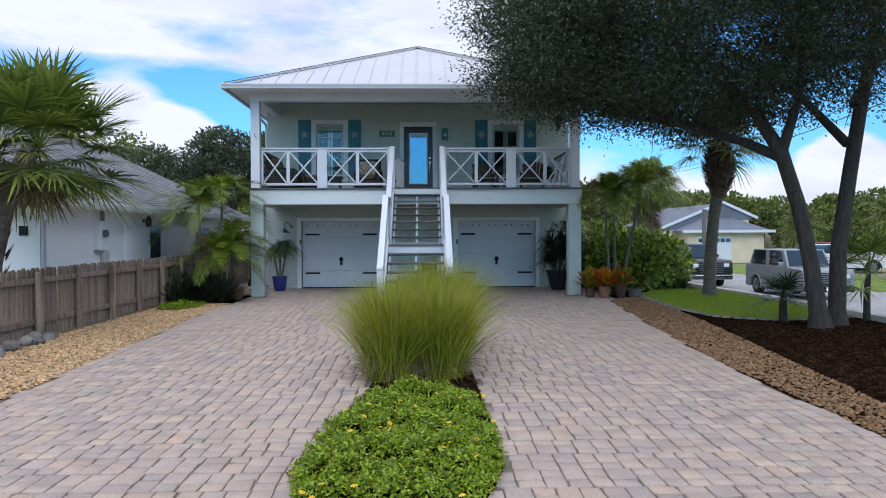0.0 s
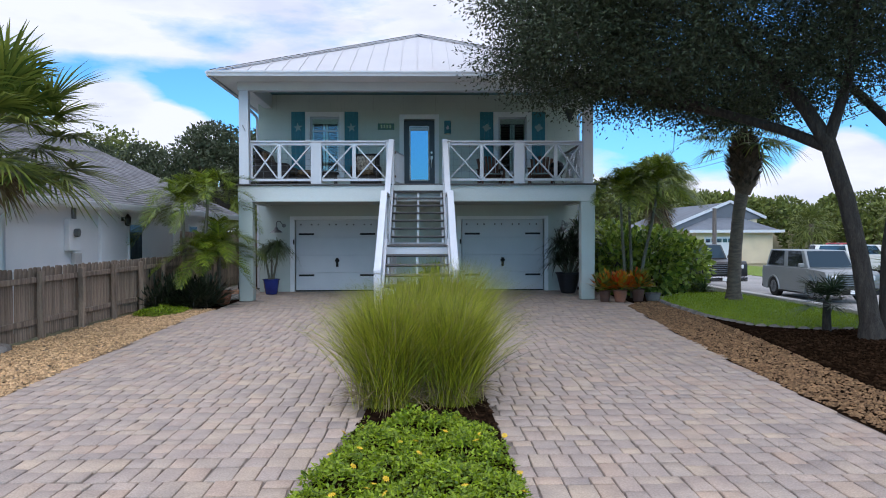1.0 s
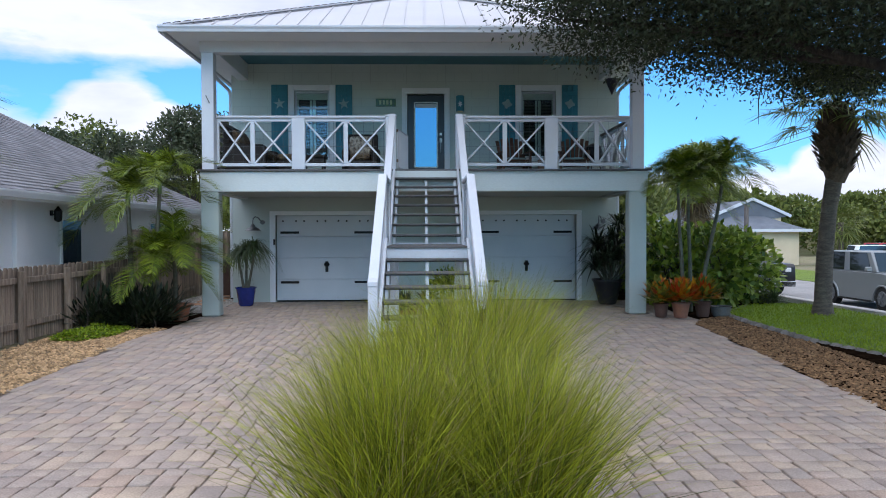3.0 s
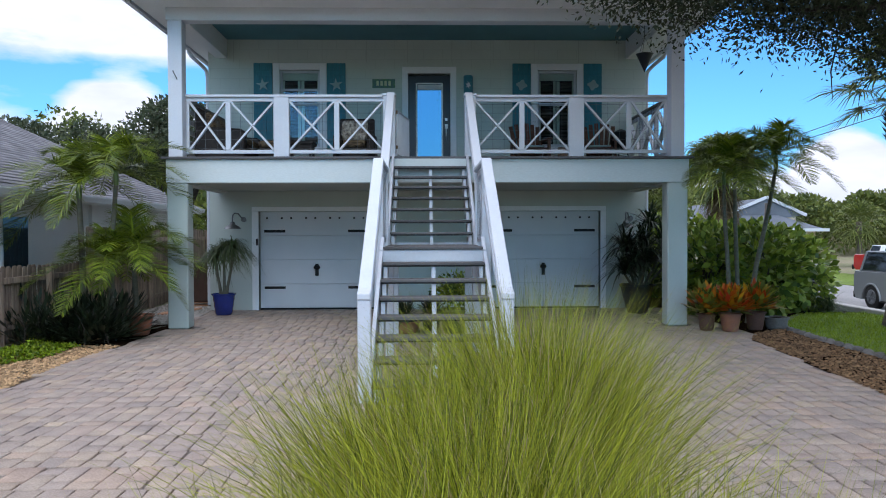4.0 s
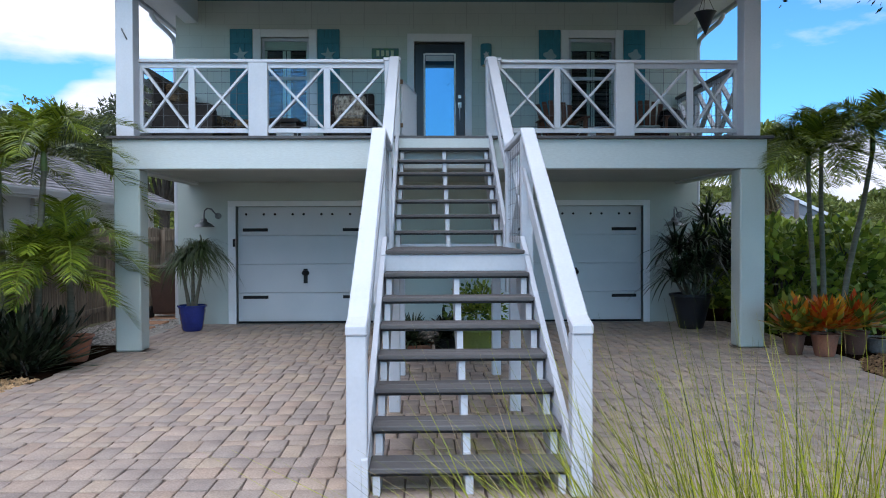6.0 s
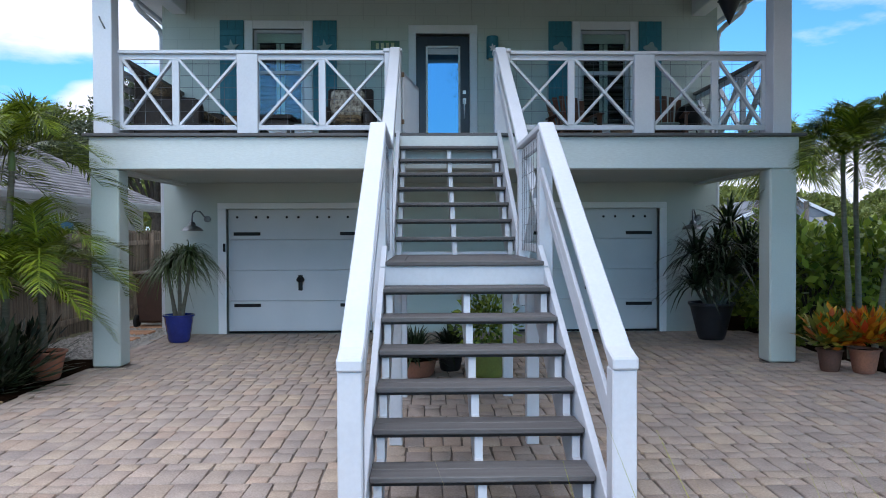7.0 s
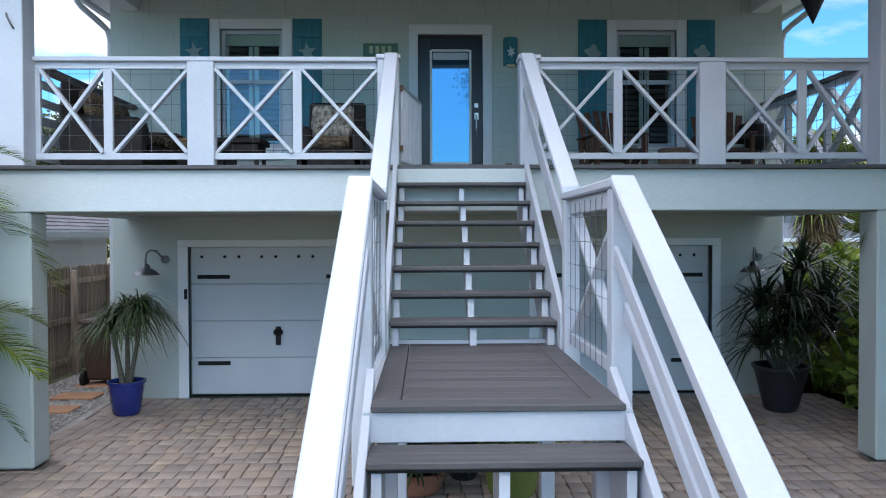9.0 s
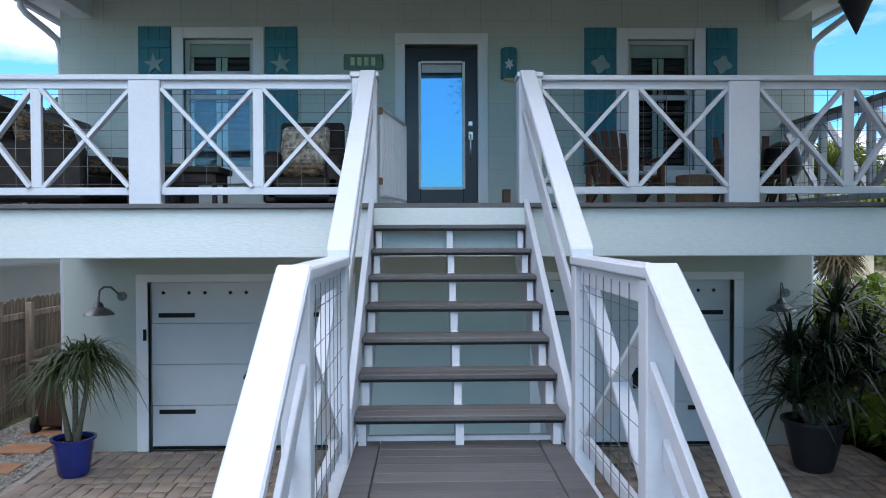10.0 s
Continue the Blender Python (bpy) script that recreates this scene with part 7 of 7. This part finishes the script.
def vehicle(name, label, cat, x, y, turn, L, W, H, paint, roof_from, roof_to, cab_to, hood, belt, clear=0.28, r=0.38, roof_mat=None, tail=0.0):
    """A boxy road vehicle built along y at the origin, its nose at -y, then set in place."""
    t = thing(name, (0, 0, 0), label, cat)
    n0, n1, hw = -L / 2, L / 2, W / 2
    prof = [(n0 + 0.06, clear + 0.12), (n0, clear + 0.3), (n0 + 0.02, hood - 0.12), (n0 + 0.12, hood), (roof_from - 0.42, hood + 0.06), (roof_from - 0.35, belt), (n1 - 0.05, belt if not tail else tail), (n1, belt - 0.15), (n1, clear + 0.2), (n1 - 0.1, clear)]
    fy, ry = n0 + 0.2 * L, n1 - 0.2 * L
    low = [(ry + r + 0.09, clear)]
    for yy in (ry, fy):
        for i in range(7):
            a = math.pi * i / 6
            low.append((yy + (r + 0.08) * math.cos(a), clear + (r + 0.12) * math.sin(a)))
    prof += low + [(fy - r - 0.09, clear)]
    body = part("body", G().prism(prof, -hw, hw, 0), paint, t, "", 0.025, 40)
    g = G()
    cab_w = hw - 0.08
    top = hw - 0.17
    cab = [(-cab_w, roof_from - 0.42, belt), (cab_w, roof_from - 0.42, belt), (cab_w, cab_to, belt), (-cab_w, cab_to, belt), (-top, roof_from, H), (top, roof_from, H), (top, roof_to, H), (-top, roof_to, H)]
    g.add(cab, [(3, 2, 1, 0), (4, 5, 6, 7), (0, 1, 5, 4), (1, 2, 6, 5), (2, 3, 7, 6), (3, 0, 4, 7)])
    part("cabin", g, roof_mat or paint, t, "", 0.02, 40)
    def face_pane(a, b, c, d, inset, push):
        a, b, c, d = (Vector(p) for p in (a, b, c, d))
        m = (a + b + c + d) / 4
        nrm = (b - a).cross(d - a).normalized()
        nrm = nrm if nrm.dot(m - Vector((0, (roof_from + roof_to) / 2, (belt + H) / 2))) > 0 else -nrm
        pts = [p + (m - p) * inset + nrm * push for p in (a, b, c, d)]
        back = [p - nrm * push * 0.8 for p in pts]
        return G().add([tuple(p) for p in pts + back], [(0, 1, 2, 3), (7, 6, 5, 4), (0, 1, 5, 4), (1, 2, 6, 5), (2, 3, 7, 6), (3, 0, 4, 7)])
    part("windscreen", face_pane(cab[0], cab[1], cab[5], cab[4], 0.1, 0.012), M_CARGLASS, t, "glass windscreen")
    part("rear_window", face_pane(cab[2], cab[3], cab[7], cab[6], 0.14, 0.012), M_CARGLASS, t)
    mid = lambda p, q, f: tuple(p[i] + (q[i] - p[i]) * f for i in range(3))
    for b0, b1, t0, t1 in ((cab[0], cab[3], cab[4], cab[7]), (cab[1], cab[2], cab[5], cab[6])):
        for f0, f1 in ((0.06, 0.47), (0.53, 0.97)):
            part("side_window", face_pane(mid(b0, b1, f0), mid(b0, b1, f1), mid(t0, t1, f1), mid(t0, t1, f0), 0.12, 0.012), M_CARGLASS, t, "tinted side window")
    for s in (-1, 1):
        for yy in (fy, ry):
            wheel(t, s * (hw - 0.12), yy, r, 0.24, s)
        part("headlight", G().box((s * (hw - 0.30) - 0.13, n0 - 0.012, hood - 0.30), (s * (hw - 0.30) + 0.13, n0 + 0.08, hood - 0.14)), M_LENS, t, "clear headlight", 0.02)
        part("wing_mirror", G().box((s * hw + (0.0 if s > 0 else -0.2), roof_from - 0.35, belt + 0.02), (s * hw + (0.2 if s > 0 else 0.0), roof_from - 0.22, belt + 0.18)), paint, t, "", 0.03, 40)
        part("door_handle", G().box((s * (hw + 0.001) - 0.012, roof_from + 0.55, belt - 0.16), (s * (hw + 0.001) + 0.012, roof_from + 0.75, belt - 0.13)), paint, t)
        part("sill", G().box((s * hw - 0.03, fy + r + 0.12, clear - 0.04), (s * hw + 0.05, ry - r - 0.12, clear + 0.02)), M_TYRE, t)
        for yy in (fy, ry):
            arch = G().tube([(s * (hw + 0.012), yy + (r + 0.09) * math.cos(math.pi * i / 10), clear + (r + 0.13) * math.sin(math.pi * i / 10)) for i in range(11)], 0.035, 6)
            part("wheel_arch", arch, M_TYRE if paint is not M_SILVER else M_SILVER, t, "", 0, 50)
    part("grille", G().box((-hw + 0.42, n0 - 0.02, clear + 0.28), (hw - 0.42, n0 + 0.06, hood - 0.1)), M_BLACK, t, "", 0.01)
    for i in range(5):
        z = clear + 0.33 + i * (hood - clear - 0.48) / 4.4
        part("grille_bar", G().box((-hw + 0.44, n0 - 0.035, z), (hw - 0.44, n0 - 0.021, z + 0.045)), M_CHROME if paint is M_BLACKCAR else M_GALV, t)
    part("bumper", G().box((-hw + 0.03, n0 - 0.10, clear + 0.02), (hw - 0.03, n0 + 0.05, clear + 0.24)), M_CHROME if paint is M_BLACKCAR else M_TYRE, t, "", 0.03, 40)
    part("bumper", G().box((-hw + 0.03, n1 - 0.05, clear + 0.02), (hw - 0.03, n1 + 0.10, clear + 0.24)), M_TYRE, t, "", 0.03, 40)
    part("number_plate", G().box((-0.16, n0 - 0.112, clear + 0.06), (0.16, n0 - 0.101, clear + 0.2)), M_TRIM, t)
    t.matrix_basis = pose(x, y, -0.77, 0, 0, turn)
    return t


vehicle("parked_suv", "boxy silver off-road car parked by the kerb", "car", 15.2, 5.7, 2, 4.6, 1.92, 1.80, M_SILVER, -0.55, 1.95, 2.15, 1.10, 1.16)
vehicle("parked_pickup", "black pickup truck with chrome grille parked by the kerb", "pickup truck", 13.3, 13.0, 4, 5.8, 2.02, 1.92, M_BLACKCAR, -0.75, 0.95, 1.1, 1.22, 1.28, 0.34, 0.42, tail=1.3)
vehicle("parked_red_pickup", "red pickup truck parked across the side street", "pickup truck", 27.5, 26.0, 60, 5.4, 1.95, 1.80, M_REDCAR, -0.7, 1.0, 1.15, 1.08, 1.14, 0.3, 0.38)
vehicle("parked_van", "white van parked beyond the side street", "van", 26.5, 23.0, 75, 5.2, 1.95, 1.72, M_WHITECAR, -1.2, 2.3, 2.5, 1.1, 1.15)

# ---- beyond the street ----
fh = thing("far_house", (28, 42, -0.8), "cream stucco house with blue-grey shingle gables across the street", "house")
part("wall", G().box((22.2, 38.0, 0), (28.4, 38.2, 2.6)), M_CREAM, fh)
part("wall", G().box((22.2, 38.2, 0), (22.4, 52, 2.6)), M_CREAM, fh)
part("wall", G().box((28.2, 38.2, 0), (28.4, 52, 2.6)), M_CREAM, fh)
part("wall", G().box((22.4, 51.8, 0), (28.2, 52, 2.6)), M_CREAM, fh)
part("roof", G().add([(21.6, 37.5, 2.6), (29.0, 37.5, 2.6), (29.0, 52.5, 2.6), (21.6, 52.5, 2.6), (25.6, 42.0, 4.3), (25.6, 47, 4.3)], [(0, 1, 4), (1, 2, 5, 4), (2, 3, 5), (3, 0, 4, 5), (3, 2, 1, 0)]), M_FARSHINGLE, fh, "blue-grey hip roof")
part("roof", G().add([(19.9, 40.4, 2.5), (19.9, 56, 2.5), (25.9, 40.4, 5.0), (25.9, 56, 5.0), (28.8, 40.4, 3.7), (28.8, 56, 3.7)], [(0, 2, 3, 1), (2, 4, 5, 3), (0, 4, 2), (1, 3, 5), (0, 1, 5, 4)]), M_FARSHINGLE, fh, "blue-grey gable roof")
part("gable_wall", G().add([(20.6, 40.5, 0), (28.2, 40.5, 0), (28.2, 40.5, 3.75), (25.9, 40.5, 4.82), (20.6, 40.5, 2.7), (20.6, 40.8, 0), (28.2, 40.8, 0), (28.2, 40.8, 3.75), (25.9, 40.8, 4.82), (20.6, 40.8, 2.7)], [(0, 1, 2, 3, 4), (9, 8, 7, 6, 5), (0, 5, 6, 1), (1, 6, 7, 2), (2, 7, 8, 3), (3, 8, 9, 4), (4, 9, 5, 0)]), M_CREAM, fh)
for p, q_ in (((19.8, 40.3, 2.5), (25.9, 40.3, 5.05)), ((25.9, 40.3, 5.05), (28.9, 40.3, 3.7)), ((21.5, 37.42, 2.58), (29.1, 37.42, 2.58))):
    part("bargeboard", G().bar(p, q_, 0.1, 0.22), M_WHITE, fh, "white eaves board")
gd = part("garage_door", G().box((22.9, 37.95, 0), (25.7, 37.999, 2.15)), M_WHITE, fh, "white garage door with small panes")
for i in range(6):
    part("pane", G().box((23.0 + i * 0.45, 37.93, 1.7), (23.36 + i * 0.45, 37.949, 2.0)), M_GLASS, gd)
w = part("window", G().box((20.8, 40.40, 0.9), (21.6, 40.49, 2.1)), M_WHITE, fh)
part("pane", G().box((20.88, 40.38, 0.98), (21.52, 40.399, 2.02)), M_GLASS, w)

fh.location.z = -1.55
pl = thing("utility_pole", (17.2, 21, -0.8), "weathered grey wooden pole by the street", "utility pole")
part("pole", G().tube([(17.2, 21, -0.8), (17.2, 21, 3.1)], [0.13, 0.11], 10), M_POLE, pl, "", 0, 50)
wr = thing("overhead_cable", (22, 30, 8), "thin black overhead cables crossing the sky", "cable")
for dz in (0.0, 0.35):
    pts = []
    for i in range(13):
        f = i / 12
        pts.append((14.6 + (28.0 - 14.6) * f, -2.0 + (58 + 2.0) * f, 5.7 + dz + (8.3 - 5.7) * f - 1.2 * f * (1 - f)))
    part("cable", G().tube(pts, 0.018, 5), M_BLACK, wr)


def broad_tree(name, x, y, h, r, n, mat_leaf, label, size=0.3, group=""):
    t = thing(name, (x, y, 0), label, "tree", group)
    part("trunk", G().tube([(x, y, -0.05), (x + 0.1, y, h * 0.3), (x + 0.2, y + 0.1, h * 0.6)], [0.22, 0.17, 0.1], 10), M_BARK, t, "", 0, 60)
    lb = G()
    ch = []
    for i in range(11):
        a = i * 2.39996
        ex, ey, ez = x + r * 0.65 * math.cos(a) * rnd.uniform(0.3, 1), y + r * 0.65 * math.sin(a) * rnd.uniform(0.3, 1), h * rnd.uniform(0.5, 0.88)
        lb.tube([(x + 0.1, y, h * 0.3), ((x + ex) / 2, (y + ey) / 2, h * 0.5), (ex, ey, ez)], [0.09, 0.06, 0.02], 6, False)
        k = n // 11
        d = unit(nr.normal(size=(k, 3)))
        rad = r * rnd.uniform(0.32, 0.5)
        p = np.array([ex, ey, ez]) + d * nr.uniform(0.5, 1.0, (k, 1)) * [rad, rad, rad * 0.7]
        ch.append(leaf_cards(p, d + nr.normal(0, 0.7, (k, 3)), nr.uniform(0.6, 1.3, k) * size, nr.uniform(0.4, 0.7, k) * size))
    tagged(part("limbs", lb, M_BARK, t, fix=False), kind="stuff")
    v, q = merge(ch)
    quick_part("crown", v, q, mat_leaf, t, "", "stuff")


for x, y, h, r in ((-13.5, 12, 6.0, 2.6), (-11.0, 13, 6.4, 2.8), (-8.6, 12, 6.9, 2.6), (-6.6, 13, 7.2, 2.4)):
    broad_tree("background_tree", x, y, h, r, 9000, M_FARTREE2, "dense grey-green tree behind the neighbouring house", 0.17, "trees behind the houses")
broad_tree("background_tree", -17.5, 24, 8.6, 2.6, 1500, M_FARTREE, "thin airy tree far behind the neighbouring house", 0.3)
broad_tree("background_tree", 9.5, 16, 4.6, 2.2, 2400, M_FARTREE, "green tree behind the hedge", 0.25)
broad_tree("background_tree", 7.0, 10, 4.2, 1.8, 2400, M_FARTREE, "green tree behind the hedge", 0.22)
for x, y, h in ((26.5, 17, 2.4), (31.0, 37, 2.4), (37.5, 36, 3.4)):
    t = thing("fan_palm", (x, y, 0), "shaggy grey-green fan palm across the street", "palm tree", "far fan palms")
    part("trunk", G().tube([(x, y, -0.8), (x, y, h * 0.6), (x, y, h)], [0.24, 0.2, 0.2], 10), M_PALMBARK, t, "", 0, 60)
    ch = []
    for i in range(44):
        ch += fan((x, y, h), i * 2.39996, radians(80 - 140 * i / 44), 1.1, 1.25, 14, 0.5)
    v, q = merge(ch)
    quick_part("crown", v, q, M_FARTREE, t, "", "stuff")

# far woods: low hills of crowns
ch = []
for i in range(130):
    x = rnd.uniform(8, 110)
    y = 66 + rnd.uniform(-6, 30) - 0.05 * x
    hh = 3.4 + 2.6 * noise.noise(Vector((x * 0.05, 2.0, 0))) + rnd.uniform(-0.8, 1.2) + (y - 60) * 0.06 + 0.02 * x
    rr = rnd.uniform(2.4, 4.2)
    k = 750
    d = unit(nr.normal(size=(k, 3)) * [1, 1, 0.8] + [0, -0.3, 0.35])
    p = np.array([x, y, hh - rr * 0.55]) + d * nr.uniform(0.75, 1.0, (k, 1)) * [rr, rr, rr * 0.75]
    ch.append(leaf_cards(p, d + nr.normal(0, 0.7, (k, 3)), nr.uniform(0.35, 0.75, k), nr.uniform(0.25, 0.5, k)))
for i in range(60):
    x = rnd.uniform(-70, -8)
    y = 48 + rnd.uniform(-6, 20)
    rr = rnd.uniform(2.2, 3.8)
    k = 500
    d = unit(nr.normal(size=(k, 3)) * [1, 1, 0.8] + [0, -0.3, 0.35])
    p = np.array([x, y, rnd.uniform(2.0, 4.5)]) + d * nr.uniform(0.75, 1.0, (k, 1)) * [rr, rr, rr * 0.75]
    ch.append(leaf_cards(p, d + nr.normal(0, 0.7, (k, 3)), nr.uniform(0.35, 0.75, k), nr.uniform(0.25, 0.5, k)))
v, q = merge(ch)
ob = new("far_woods", quick_mesh("far_woods", v, q, M_FARTREE))
tagged(ob, "wooded green dunes along the horizon", "woods", kind="stuff")
hill = G()
hv, hfaces = [], []
for i in range(31):
    x = 5 + i * 4.5
    hz = 2.8 + 2.2 * noise.noise(Vector((x * 0.05, 2.0, 0))) + 0.02 * x
    hv += [(x, 66 - 0.05 * x, -0.9), (x, 72 - 0.05 * x, hz * 0.75), (x, 95, hz + 1.2), (x, 120, -0.9)]
for i in range(30):
    for j in range(3):
        hfaces.append((i * 4 + j, i * 4 + j + 1, i * 4 + 4 + j + 1, i * 4 + 4 + j))
hill.add(hv, hfaces)
solid("far_dune", hill, M_GROUND, "low vegetated dune below the far woods", "dune", kind="structure")

# ---- pavers, last ----
pv, pf = [], []
near = []
J, HGT = 0.002, 0.016
LENGTHS = (0.155, 0.235, 0.31)
r2 = random.Random(5)
FOOTINGS = ((-4.07, -3.72), (4.53, 4.88))


def crossings(x, poly):
    """Where a line of fixed x crosses a polygon."""
    ys = []
    for i in range(len(poly)):
        (x1, y1), (x2, y2) = poly[i], poly[i - 1]
        if (x1 > x) != (x2 > x):
            ys.append((y2 - y1) * (x - x1) / (x2 - x1) + y1)
    return ys


# courses of two stones, each set off from the last
y = -29.95
while y < -0.02:
    first, second = r2.choice(((0.155, 0.235), (0.235, 0.155), (0.235, 0.235), (0.155, 0.31), (0.235, 0.31)))
    x = -4.3 - r2.uniform(0.0, 0.155)
    while x < 5.65:
        w = r2.choice((0.155, 0.155, 0.155, 0.19))
        cxp = x + w / 2
        ends = crossings(cxp, DRIVE) + crossings(cxp, ISLAND)
        if any(a - 0.03 < cxp < b + 0.03 for a, b in FOOTINGS):
            ends += [-3.25, -2.885]
        ends = sorted(ends)
        cuts = (y, y + first, y + first + second) if r2.random() < 0.5 else (y, y + second, y + first + second)
        x += w
        for ya, yb in zip(cuts, cuts[1:]):
            run = [(max(ya, e0), min(yb, e1)) for e0, e1 in zip(ends[::2], ends[1::2]) if min(yb, e1) - max(ya, e0) > 0.03]
            if not run:
                continue
            d = round(run[0][1] - run[0][0], 4)
            cyp = (run[0][0] + run[0][1]) / 2
            if -1.3 < cxp < 2.3 and -11.3 < cyp < -9.35 and d in LENGTHS:
                near.append((cxp, cyp, w, d))
            else:
                k = len(pv)
                zt = r2.uniform(-0.0035, 0.0035)
                a, b, e = w / 2 - J, d / 2 - J, r2.uniform(0.003, 0.006)
                tl = r2.uniform(-0.018, 0.018)
                c, s = math.cos(tl), math.sin(tl)
                ch_ = [r2.uniform(0, 0.006) if r2.random() < 0.8 else r2.uniform(0.006, 0.016) for _ in range(4)]
                ring = [(-a + ch_[0], -b + ch_[0]), (a - ch_[1], -b + ch_[1]), (a - ch_[2], b - ch_[2]), (-a + ch_[3], b - ch_[3])]
                for inset, z in ((0.0, -HGT), (0.0, zt - 0.004), (e, zt)):
                    for dx, dy in ring:
                        dx, dy = dx - math.copysign(inset, dx), dy - math.copysign(inset, dy)
                        pv.append((cxp + dx * c - dy * s, cyp + dx * s + dy * c, z))
                for q0 in (0, 4):
                    for j in range(4):
                        pf.append((k + q0 + j, k + q0 + (j + 1) % 4, k + q0 + 4 + (j + 1) % 4, k + q0 + 4 + j))
                pf.append((k + 8, k + 9, k + 10, k + 11))
    y += first + second
drive = thing("driveway", (0.4, -10.5, 0), "driveway of tumbled grey, buff and rose concrete pavers", "driveway", kind="structure")
ob = quick_part("paver_field", np.array(pv), np.array(pf), M_PAVER, drive, "", "stuff")
shapes = {}
for cxp, cyp, w, d in near:
    if (w, d) not in shapes:
        a, b, e = w / 2 - J, d / 2 - J, 0.006
        g = G()
        vs = [(-a, -b, -HGT), (a, -b, -HGT), (a, b, -HGT), (-a, b, -HGT), (-a, -b, -0.004), (a, -b, -0.004), (a, b, -0.004), (-a, b, -0.004), (-a + e, -b + e, 0), (a - e, -b + e, 0), (a - e, b - e, 0), (-a + e, b - e, 0)]
        fs = [(q0 + j, q0 + (j + 1) % 4, q0 + 4 + (j + 1) % 4, q0 + 4 + j) for q0 in (0, 4) for j in range(4)] + [(8, 9, 10, 11)]
        shapes[(w, d)] = to_mesh("paver", g.add(vs, fs), M_PAVER_PIECE, fix=False)
    ob = new("paver", shapes[(w, d)])
    ob.parent = drive
    ob.matrix_parent_inverse = drive.matrix_basis.inverted()
    ob.matrix_basis = pose(cxp, cyp, r2.uniform(-0.0025, 0.0025), 0, 0, r2.uniform(-0.7, 0.7))
